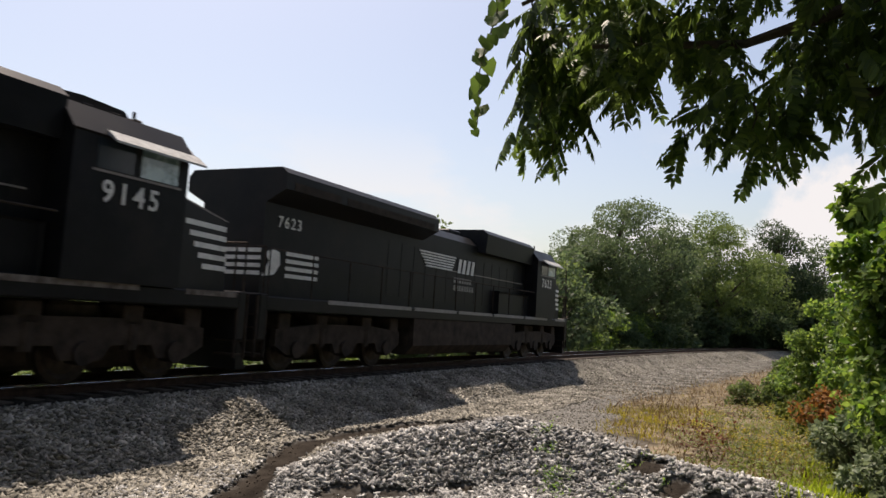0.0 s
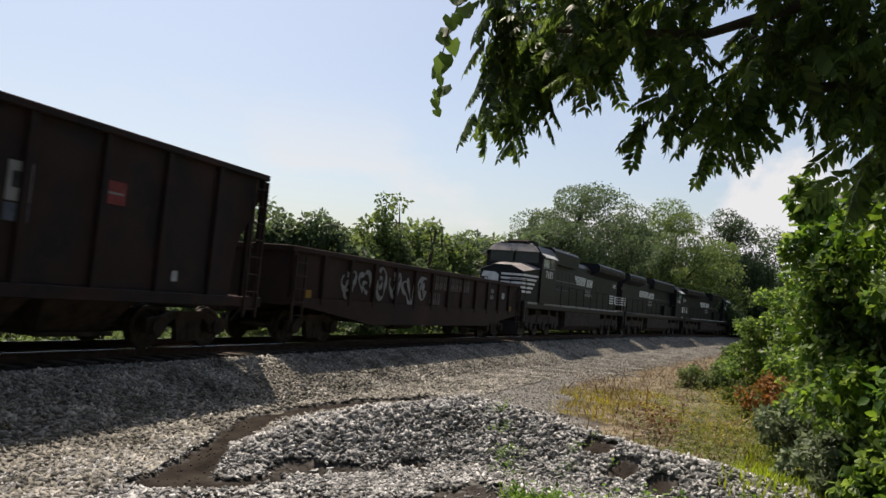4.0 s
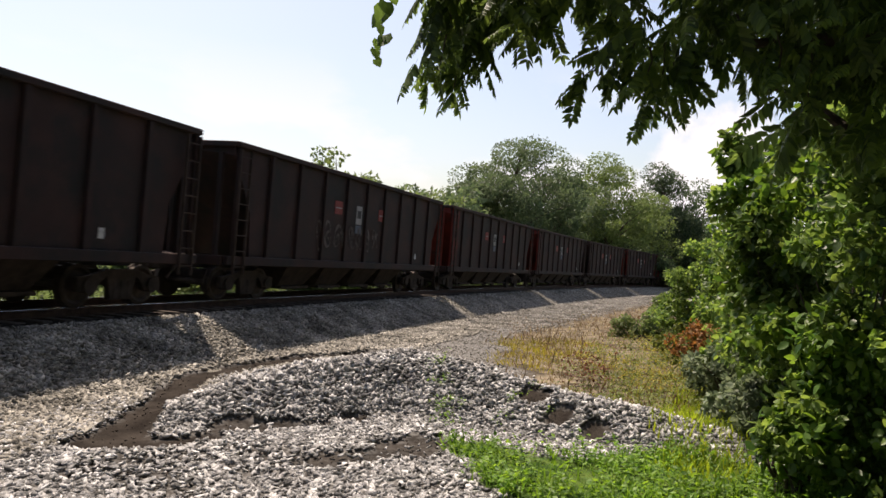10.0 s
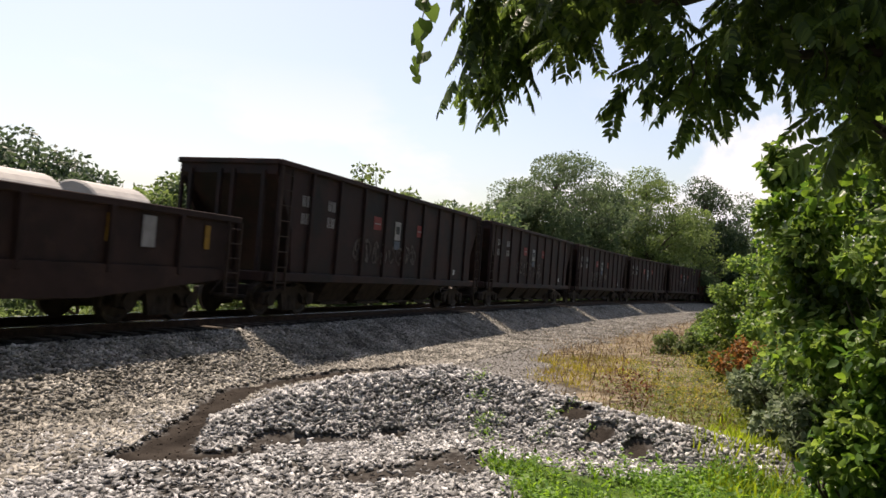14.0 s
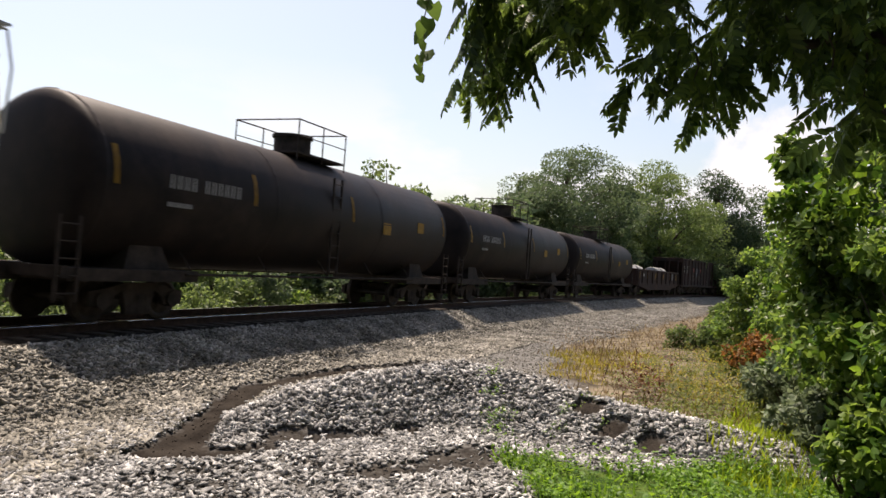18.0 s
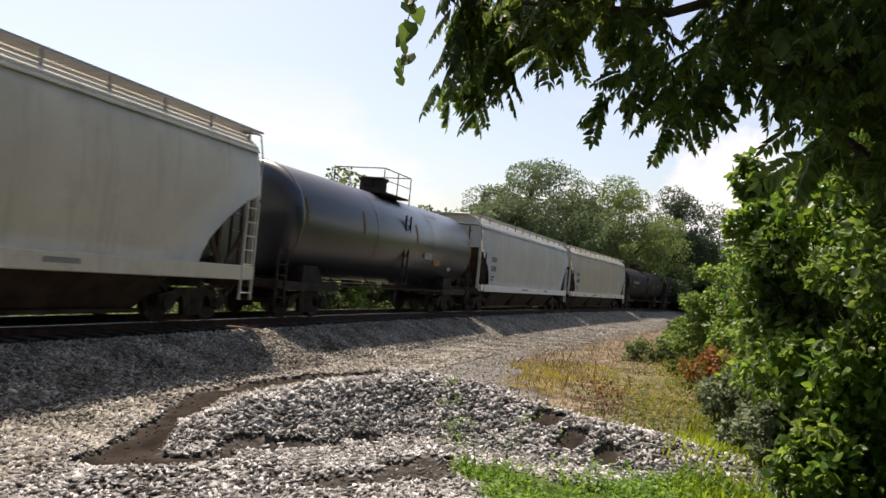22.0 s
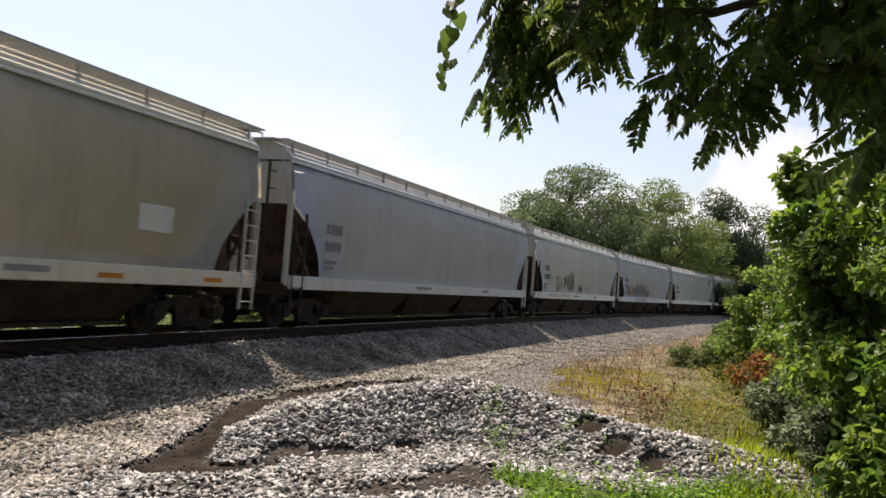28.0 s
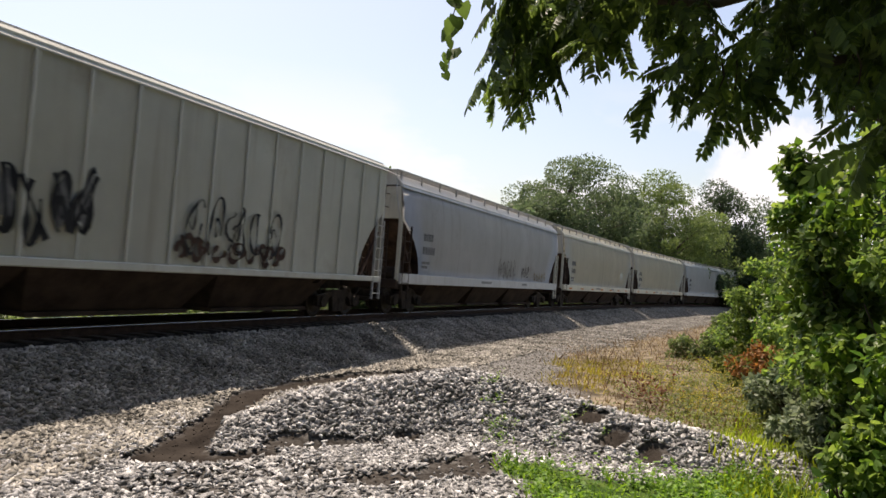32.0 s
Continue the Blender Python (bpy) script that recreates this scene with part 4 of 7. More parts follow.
    for x in (6.7, 7.3, 7.9, 8.4):
        box(bm, x - 0.12, x + 0.12, -0.5, 0.5, 4.68, 4.78, 0.03)
    rod(bm, (7.0, 0.7, 4.6), (7.0, 0.7, 4.95), 0.015, 5)
    rod(bm, (8.2, -0.6, 4.6), (8.2, -0.6, 4.86), 0.03, 6)
    part("roof_gear", bm, M_GRIME, cab, "small aerials and hatches on the cab roof")
    bm = bmesh.new()
    prism(bm, [(6.3, 4.68), (8.3, 4.68), (8.1, 4.86), (7.2, 4.9), (6.6, 4.86)], -0.45, 0.45, "y")
    box(bm, 5.4, 6.1, -0.4, 0.4, 4.42, 4.62, 0.05)
    part("air_conditioner", bm, M_GRIME, cab)
    for sgn in (-1, 1):
        for x0, x1 in ((6.75, 7.5), (7.65, 8.5)):
            decal(cab, "cab_window", x0, x1, 3.52, 4.0, sgn * 1.506, M_GLASS if x0 < 7 else M_GLASSLIT, "dark cab window" if x0 < 7 else "cab window with pale sky light painted on the pane")
        decal(cab, "window_frame", 6.68, 8.58, 3.46, 3.5, sgn * 1.51, M_HOOD)
        bm = bmesh.new()
        prism(bm, [(sgn * 1.5, 4.16), (sgn * 1.74, 3.98), (sgn * 1.74, 3.94), (sgn * 1.5, 4.1)], 6.9, 8.95)
        part("sunshade", bm, M_PANEL, cab, "pale sunshade over the window")
        bm = bmesh.new()
        box(bm, 8.72, 8.78, min(sgn * 0.06, sgn * 1.3), max(sgn * 0.06, sgn * 1.3), 3.66, 4.22, 0.0)
        part("windscreen", bm, M_GLASS, cab)
    bm = bmesh.new()
    back_ring = [(8.75, -1.42, 1.7), (8.75, 1.42, 1.7), (8.75, 1.42, 3.36), (8.75, 0.55, 3.62), (8.75, -0.55, 3.62), (8.75, -1.42, 3.36)]
    front_ring = [(10.42, -1.12, 1.7), (10.42, 1.12, 1.7), (10.30, 1.12, 3.12), (10.26, 0.45, 3.4), (10.26, -0.45, 3.4), (10.30, -1.12, 3.12)]
    shell(bm, [back_ring, front_ring])
    nose = part("nose", bm, M_BLACK, c)
    # plates over the black nose: dust plus sunlight painted in as paler grey
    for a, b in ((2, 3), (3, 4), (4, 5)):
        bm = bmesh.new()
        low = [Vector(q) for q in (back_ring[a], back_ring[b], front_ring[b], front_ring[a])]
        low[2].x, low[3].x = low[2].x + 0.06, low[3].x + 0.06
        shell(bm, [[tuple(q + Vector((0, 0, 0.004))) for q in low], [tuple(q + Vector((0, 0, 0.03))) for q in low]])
        part("nose_top", bm, M_HOOD, nose, "dusty top of the nose, sunlight put into its pale colour")
    for i in range(5):
        z = 2.12 + i * 0.2
        x0 = 10.42 - 0.12 * (z + 0.05 - 1.7) / 1.42 + 0.012
        bm = bmesh.new()
        box(bm, x0 - 0.01, x0, -0.02, 1.12, z, z + 0.1)
        part("nose_stripe", bm, M_WHITE, nose, "white nose stripe")
        for sgn in (-1, 1):
            bm = bmesh.new()
            xe = 9.55 - 0.16 * i
            ye = 1.12 + 0.3 * (x0 - xe) / 1.6
            prism(bm, [(xe, sgn * (ye + 0.012)), (x0, sgn * 1.135), (x0, sgn * 1.12), (xe, sgn * (ye - 0.01))], z, z + 0.1, "z")
            part("nose_stripe", bm, M_WHITE, nose, "white nose stripe")
    bm = bmesh.new()
    prism(bm, [(-1.05, 2.15), (-0.75, 2.1), (-0.62, 2.5), (-0.4, 2.12), (-0.15, 2.2), (-0.12, 2.9), (-0.3, 3.02), (-0.9, 3.04), (-1.0, 2.8), (-0.8, 2.7), (-1.05, 2.5)], 10.36, 10.445)
    part("nose_emblem", bm, M_WHITE, nose, "white emblem on the nose")
    for i in range(4):
        z = 2.16 + i * 0.17
        for sgn in (-1, 1):
            decal(c, "rear_stripe", -9.35 - back, -8.1 - back, z, z + 0.09, sgn * 0.926, M_WHITE, "white stripe on the rear hood")
        bm = box_bm(-10.212, -10.204, -0.9, 0.9, z, z + 0.09)
        part("rear_stripe", bm, M_WHITE, c)
    for sgn in (-1, 1) if back == 0.0 else ():
        bm = bmesh.new()
        prism(bm, [(-10.15, 2.14), (-9.75, 2.2), (-9.55, 2.45), (-9.6, 2.72), (-9.85, 2.78), (-10.1, 2.66), (-9.95, 2.5)], sgn * 0.926 - 0.004, sgn * 0.926 + 0.004, "y")
        part("rear_emblem", bm, M_WHITE, c, "white emblem on the rear hood")
    for y in (-0.25, 0.25):
        for hx, hy, hz, hr in ((8.98, y * 0.5, 4.3, 0.07), (10.5, y * 3.4, 1.86, 0.08)):
            bm = bmesh.new()
            cyl(bm, (hx, hy, hz), hr, 0.12, "x", 14)
            part("headlight", bm, M_PANEL, c)
    # number, the emblem as plain shapes, lettering bars
    for sgn in (-1, 1):
        word(cab, number, 7.5, 3.0, 0.5, sgn * 1.51, M_WHITE, sgn > 0, "road_number", "white road number under the cab window")
        word(c, rear_number, -9.3 - 0.8 * back, 3.3, 0.36, sgn * 0.93, M_WHITE if back == 0.0 else M_FADELET, sgn > 0, "road_number", "white road number on the rear hood" if back == 0.0 else "worn road number on the rear hood")
        y, k = sgn * 0.955, -sgn
        left = logo - k * logo_w / 2
        for i in range(6):
            u0, u1 = (0.10 if back == 0.0 else 0.015) * i, logo_w * 0.62 - (0.05 if back == 0.0 else -0.02) * i
            x0, x1 = sorted((left + k * u0, left + k * u1))
            decal(c, "emblem_bar", x0, x1, 3.46 - i * 0.085, 3.51 - i * 0.085, y, M_WHITE, "white emblem bar")
        for i in range(4):
            bm = bmesh.new()
            x = left + k * (logo_w * 0.66 + i * logo_w * 0.085)
            prism(bm, [(x, 3.0), (x + k * logo_w * 0.05, 3.0), (x + k * logo_w * 0.075, 3.48), (x + k * logo_w * 0.025, 3.48)], y - 0.004, y + 0.004, "y")
            part("emblem_stroke", bm, M_WHITE, c)
        for j, n in enumerate((7, 8)):
            for i in range(n):
                x0, x1 = sorted((left + k * (logo_w * 0.6 + i * 0.21), left + k * (logo_w * 0.6 + i * 0.21 + 0.14)))
                decal(c, "lettering_bar", x0, x1, 2.66 - j * 0.26, 2.84 - j * 0.26, y, M_GREYLET)
    # walkway rails
    for sgn in (-1, 1):
        bm = bmesh.new()
        xs = [-10.5 + i * 1.55 for i in range(12)]
        for x in [v for v in xs if not 6.2 < v < 8.8]:
            rod(bm, (x, sgn * 1.42, 1.7), (x, sgn * 1.42, 2.72), 0.02, 5)
        rod(bm, (-10.5, sgn * 1.42, 2.72), (6.2, sgn * 1.42, 2.72), 0.02, 5)
        part("handrail", bm, M_GRIME, c)
        for xe in (-10.65, 10.65):
            bm = bmesh.new()
            for z in (0.45, 0.72, 1.0, 1.28):
                box(bm, xe - 0.14, xe + 0.14, sgn * 1.15 - 0.25, sgn * 1.15 + 0.25, z, z + 0.035)
            for dx in (-0.15, 0.15):
                box(bm, xe + dx - 0.015, xe + dx + 0.015, sgn * 1.42 - 0.03, sgn * 1.42 + 0.03, 0.4, 1.7)
            grab_rail(bm, [(xe, sgn * 1.42, 1.7), (xe, sgn * 1.42, 2.75), (xe, sgn * 0.6, 2.75), (xe, sgn * 0.6, 1.75)], 0.022)
            part("step", bm, M_GRIME, c)
    for x in (-7.1, 7.1):
        bm = bmesh.new()
        box(bm, -0.5, 0.5, -0.95, 0.95, 0.75, 1.35, 0.05)
        box(bm, -2.7, 2.7, -0.66, 0.66, 0.22, 1.3, 0.1)
        for q in (-2.45, -1.0, 1.0, 2.45):
            box(bm, q - 0.22, q + 0.22, -1.2, 1.2, 0.95, 1.36, 0.03)
        t = put("truck", shared("loco_truck", lambda: bm, M_GRIME), None, c, m=pose(x, 0, 0))
        for dx in (-2.0, 0.0, 2.0):
            put("wheelset", shared("loco_wheelset", lambda: wheelset_bm(0.53), M_WHEEL), None, t, m=pose(dx, 0, 0.53))

        def frame3():
            b3 = bmesh.new()
            prism(b3, [(-2.75, 0.62), (-2.75, 0.98), (-1.2, 1.12), (1.2, 1.12), (2.75, 0.98), (2.75, 0.62), (2.3, 0.40), (1.6, 0.42), (1.45, 0.66), (0.55, 0.66), (0.4, 0.42), (-0.4, 0.42), (-0.55, 0.66), (-1.45, 0.66), (-1.6, 0.42), (-2.3, 0.40)], -0.08, 0.08, "y")
            for q in (-2.0, 0.0, 2.0):
                cyl(b3, (q, 0, 0.53), 0.2, 0.3, "y", 12)
            for q in (-1.0, 1.0):
                cyl(b3, (q, 0, 0.8), 0.13, 0.45, "z", 10)
            return b3
        for y in (-1.12, 1.12):
            put("side_frame", shared("loco_side_frame", frame3, M_GRIME), None, t, m=pose(0, y, 0))
    bm = bmesh.new()
    prism(bm, [(10.75, 0.15), (11.05, 0.15), (10.8, 0.75), (10.72, 0.75)], -1.3, 1.3, "y")
    part("snow_plough", bm, M_BLACK, c)
    coupler(c, 10.75, 1)
    coupler(c, -10.75, -1)
    return c


def ribs(car, xs, y, z0, z1, material, name="rib", w=0.07, t=0.09):
    me = shared(f"{name}|{z0}{z1}{material.name}{w}", lambda: box_bm(-w, w, -t / 2, t / 2, z0, z1, bevel=0.012), material)
    for x in xs:
        put(name, me, None, car, m=pose(x, y, 0))


def chute(car, x, z0, z1, material, wide=1.9, name="discharge_chute", low=0.35):
    def make():
        bm = bmesh.new()
        shell(bm, [[(-wide / 2, -1.35, z1), (wide / 2, -1.35, z1), (wide / 2, 1.35, z1), (-wide / 2, 1.35, z1)], [(-low, -0.75, z0), (low, -0.75, z0), (low, 0.75, z0), (-low, 0.75, z0)]])
        box(bm, -low - 0.07, low + 0.07, -0.9, 0.9, z0 - 0.08, z0)
        return bm
    put(name, shared(f"{name}|{z0}{z1}{wide}{material.name}", make, material), None, car, m=pose(x, 0, 0))


def coal_hopper(length, paint, ends, label):
    c = thing("coal_hopper_car", label, "railcar", "train")
    L = length - 1.5
    top, low = 3.84, 1.08
    hx = L / 2
    for y0, y1 in ((-1.46, -1.40), (1.40, 1.46)):
        bm = bmesh.new()
        prism(bm, [(-hx, top), (hx, top), (hx, 3.55), (hx - 0.8, 2.2), (hx - 0.9, low), (-hx + 0.9, low), (-hx + 0.8, 2.2), (-hx, 3.55)], y0, y1, "y")
        part("side_wall", bm, paint, c)
    for s in (-1, 1):
        bm = bmesh.new()
        shell(bm, [[(s * hx, -1.4, top), (s * hx, 1.4, top), (s * hx, 1.4, 3.5), (s * (hx - 2.6), 1.4, 1.1), (s * (hx - 2.6), -1.4, 1.1), (s * hx, -1.4, 3.5)], [(s * (hx - 0.06), -1.4, top), (s * (hx - 0.06), 1.4, top), (s * (hx - 0.06), 1.4, 3.54), (s * (hx - 2.66), 1.4, 1.16), (s * (hx - 2.66), -1.4, 1.16), (s * (hx - 0.06), -1.4, 3.54)]])
        part("end_wall", bm, ends[s], c)
    bm = bmesh.new()
    for y in (-1.5, 1.5):
        box(bm, -hx - 0.02, hx + 0.02, y - 0.07, y + 0.07, top - 0.1, top + 0.03, 0.015)
    for x in (-hx, hx):
        box(bm, x - 0.06, x + 0.06, -1.5, 1.5, top - 0.1, top + 0.03, 0.015)
    part("top_chord", bm, paint, c)
    for y in (-1.5, 1.5):
        part("side_sill", box_bm(-length / 2 + 0.6, length / 2 - 0.6, y - 0.06, y + 0.06, 0.92, 1.14, bevel=0.015), paint, c)
    part("centre_sill", box_bm(-length / 2 + 0.5, length / 2 - 0.5, -0.22, 0.22, 0.78, 1.05), M_GRIME, c)
    for x in (-length / 2 + 0.62, length / 2 - 0.62):
        part("end_sill", box_bm(x - 0.1, x + 0.1, -1.43, 1.43, 0.9, 1.14, bevel=0.02), paint, c)
    n = 11
    xs = [-hx + 0.12 + (L - 0.24) * i / (n - 1) for i in range(n)]
    for y in (-1.5, 1.5):
        ribs(c, xs[1:-1], y, 1.1, top - 0.08, paint)
        ribs(c, (xs[0],), y, 1.1, top - 0.08, ends[-1], "corner_post", 0.05)
        ribs(c, (xs[-1],), y, 1.1, top - 0.08, ends[1], "corner_post", 0.05)
    ladder_x = hx - 0.28
    for s in (-1, 1):
        ladder(c, s * ladder_x, -1.58 if s > 0 else -1.58, 0.7, 3.7, M_UNDER, n=8)
        bm = bmesh.new()
        for y in (-1.1, -0.2, 0.2, 1.1):
            box(bm, s * (hx + 0.02) - 0.05, s * (hx + 0.02) + 0.05, y - 0.05, y + 0.05, 1.1, 3.6)
        part("end_post", bm, ends[s], c)
    for x in (-3.3, -1.1, 1.1, 3.3):
        chute(c, x, 0.34, 1.15, M_GRIME, 2.15, low=0.72)
    bm = bmesh.new()
    nx, ny = 22, 7
    vs = [[bm.verts.new((-hx + 0.1 + (L - 0.2) * i / nx, -1.36 + 2.72 * j / ny, 3.55 + 0.2 * math.sin(math.pi * j / ny) * (0.6 + 0.4 * math.sin(i * 1.3)))) for j in range(ny + 1)] for i in range(nx + 1)]
    for i in range(nx):
        for j in range(ny):
            bm.faces.new((vs[i][j], vs[i + 1][j], vs[i + 1][j + 1], vs[i][j + 1]))
    part("coal_load", bm, M_COALLOAD, c, "black coal heaped below the rim")
    for s in (-1, 1):
        truck(c, s * (hx - 1.55))
        coupler(c, s * (length / 2 - 0.36), s)
    return c


def gondola(length, label, ribs_n=14, h=2.42, floor=1.1):
    c = thing("gondola_car", label, "railcar", "train")
    L = length - 1.2
    for y0, y1 in ((-1.45, -1.39), (1.39, 1.45)):
        part("side_wall", box_bm(-L / 2, L / 2, y0, y1, floor - 0.1, h), M_GON, c)
    for s in (-1, 1):
        part("end_wall", box_bm(min(s * L / 2, s * (L / 2 - 0.06)), max(s * L / 2, s * (L / 2 - 0.06)), -1.388, 1.388, floor - 0.1, h), M_GON, c)
    part("floor_plate", box_bm(-L / 2 + 0.06, L / 2 - 0.06, -1.388, 1.388, floor - 0.1, floor - 0.04), M_GRIME, c)
    for y in (-1.47, 1.47):
        part("top_chord", box_bm(-L / 2, L / 2, y - 0.06, y + 0.06, h - 0.12, h + 0.02, bevel=0.015), M_GON, c)
    for x in (-L / 2, L / 2):
        part("top_chord", box_bm(x - 0.06, x + 0.06, -1.408, 1.408, h - 0.12, h + 0.02, bevel=0.015), M_GON, c)
    for y in (-1.47, 1.47):
        bm = bmesh.new()
        prism(bm, [(-L / 2, floor - 0.05), (-L / 2 + 1.8, floor - 0.25), (-L / 2 + 4.2, 0.55), (L / 2 - 4.2, 0.55), (L / 2 - 1.8, floor - 0.25), (L / 2, floor - 0.05), (L / 2, floor + 0.1), (-L / 2, floor + 0.1)], y - 0.05, y + 0.05, "y")
        part("side_sill", bm, M_GON, c)
    part("centre_sill", box_bm(-length / 2 + 0.5, length / 2 - 0.5, -0.25, 0.25, 0.75, 0.998), M_GRIME, c)
    for x in (-3.4, 0.2, 3.6):
        part("cross_bearer", box_bm(x - 0.3, x + 0.3, -1.3, 1.3, 0.5, 1.0, bevel=0.04), M_GRIME, c)
    bm = bmesh.new()
    cyl(bm, (-1.5, -0.75, 0.62), 0.26, 1.5, "x", 14)
    part("air_reservoir", bm, M_GRIME, c)
    xs = [-L / 2 + 0.1 + (L - 0.2) * i / (ribs_n - 1) for i in range(ribs_n)]
    for y in (-1.5, 1.5):
        ribs(c, xs, y, floor - 0.05, h - 0.1, M_GON, w=0.06)
    for s in (-1, 1):
        ladder(c, s * (L / 2 - 0.3), -1.58, 0.6, 2.2, M_UNDER, n=5)
        truck(c, s * (L / 2 - 1.9))
        coupler(c, s * (length / 2 - 0.36), s)
    return c


def tank_car(length, paint, label, r=1.53, zc=2.57):
    c = thing("tank_car", label, "railcar", "train")
    L = length - 2.1
    bm = bmesh.new()
    prof = [(-L / 2 - 0.05, 0.02), (-L / 2 - 0.03, r * 0.4), (-L / 2 + 0.02, r * 0.7), (-L / 2 + 0.08, r * 0.88), (-L / 2 + 0.16, r * 0.965), (-L / 2 + 0.26, r)]
    prof = prof + [(L / 2 + (-L / 2 - x), q) for x, q in prof[::-1]]
    shell(bm, [[(x, q * math.cos(a * math.tau / 40), zc + q * math.sin(a * math.tau / 40)) for a in range(40)] for x, q in prof])
    tank = smooth(part("tank", bm, paint, c))
    for x in (-L / 2 + 0.3, L / 2 - 0.3, -L / 6, L / 6):
        bm = bmesh.new()
        rings = [[(x + dx, (r + 0.012) * math.cos(a * math.tau / 40), zc + (r + 0.012) * math.sin(a * math.tau / 40)) for a in range(40)] for dx in (-0.03, 0.03)]
        shell(bm, rings, caps=False)
        part("weld_band", bm, paint, tank)
    for s in (-1, 1):
        bm = bmesh.new()
        prism(bm, [(s * (L / 2 - 3.0), 0.8), (s * (L / 2 + 0.2), 0.8), (s * (L / 2 + 0.2), 1.02), (s * (L / 2 - 3.0), 1.02)], -1.4, 1.4, "y")
        shell(bm, [[(s * (L / 2 - 2.4), -1.2, 1.0), (s * (L / 2 - 1.2), -1.2, 1.0), (s * (L / 2 - 1.2), 1.2, 1.0), (s * (L / 2 - 2.4), 1.2, 1.0)], [(s * (L / 2 - 2.2), -1.1, 1.5), (s * (L / 2 - 1.4), -1.1, 1.5), (s * (L / 2 - 1.4), 1.1, 1.5), (s * (L / 2 - 2.2), 1.1, 1.5)]])
        part("saddle", bm, M_GRIME, c)
        bm = bmesh.new()
        box(bm, s * (L / 2 + 0.3) - 0.08, s * (L / 2 + 0.3) + 0.08, -1.45, 1.45, 0.85, 1.05)
        box(bm, s * (length / 2 - 1.2) - 0.7, s * (length / 2 - 1.2) + 0.7, -0.2, 0.2, 0.75, 1.0)
        part("stub_sill", bm, M_GRIME, c)
    for y in (-1.42, 1.42):
        bm = bmesh.new()
        rod(bm, (-L / 2 + 2.6, y, 0.95), (L / 2 - 2.6, y, 0.95), 0.028, 6)
        for i in range(5):
            x = -L / 2 + 2.8 + (L - 5.6) * i / 4
            rod(bm, (x, y, 0.95), (x, y * 0.75, 1.4), 0.02, 5)
        part("side_handrail", bm, M_GRIME, c)
    bm = bmesh.new()
    cyl(bm, (0, 0, zc + r + 0.22), 0.5, 0.6, "z", 20)
    cyl(bm, (0, 0, zc + r + 0.54), 0.56, 0.08, "z", 20)
    box(bm, -1.2, 1.2, -0.95, 0.95, zc + r - 0.06, zc + r + 0.0)
    cyl(bm, (0.95, 0.2, zc + r + 0.15), 0.16, 0.35, "z", 12)
    part("manway_and_platform", bm, M_GRIME, c, "dark manway housing on a platform")
    z0, z1 = zc + r - 0.25, zc + r + 0.8

    def rail_part(name, a, b, rr):
        b3 = bmesh.new()
        rod(b3, a, b, rr, 5)
        part(name, b3, M_GRIME, c)
    for x in (-1.2, 0.0, 1.2):
        for y in (-0.98, 0.98):
            rail_part("railing_post", (x, y, z0), (x, y, z1), 0.02)
    for y in (-0.98, 0.98):
        rail_part("platform_rail", (-1.2, y, z1), (1.2, y, z1), 0.02)
        rail_part("platform_rail", (-1.2, y, z1 - 0.4), (1.2, y, z1 - 0.4), 0.014)
    for x in (-1.2, 1.2):
        rail_part("platform_rail", (x, -0.98, z1), (x, 0.98, z1), 0.02)
    for y in (-1.47, 1.47):
        ladder(c, 0.0, y * 1.05, 1.0, 3.6, M_GRIME, n=8)
    for s in (-1, 1):
        ladder(c, s * (L / 2 + 0.25), -1.42, 0.45, 1.9, M_GRIME, n=5)
        truck(c, s * (L / 2 - 1.75))
        coupler(c, s * (length / 2 - 0.36), s)
    for x in (-L / 2 + 0.5, -3.6, 0.9, L / 2 - 0.5):
        bm = bmesh.new()
        shell(bm, [[(x + dx, -(r + 0.01) * math.cos(a), zc + (r + 0.01) * math.sin(a)) for a in (-0.05, 0.1, 0.25, 0.4)] for dx in (-0.07, 0.07)], closed=False, caps=False)
        bmesh.ops.solidify(bm, geom=bm.faces[:], thickness=0.004)
        part("reflector_strip", bm, M_YEL, c, "yellow reflective strip")
    return c


def hopper_profile():
    return [(1.50, 1.35), (1.515, 1.6), (1.53, 1.9), (1.54, 2.2), (1.545, 2.5), (1.54, 2.8), (1.53, 3.1), (1.52, 3.2), (1.49, 3.5), (1.43, 3.85), (1.36, 4.14)]


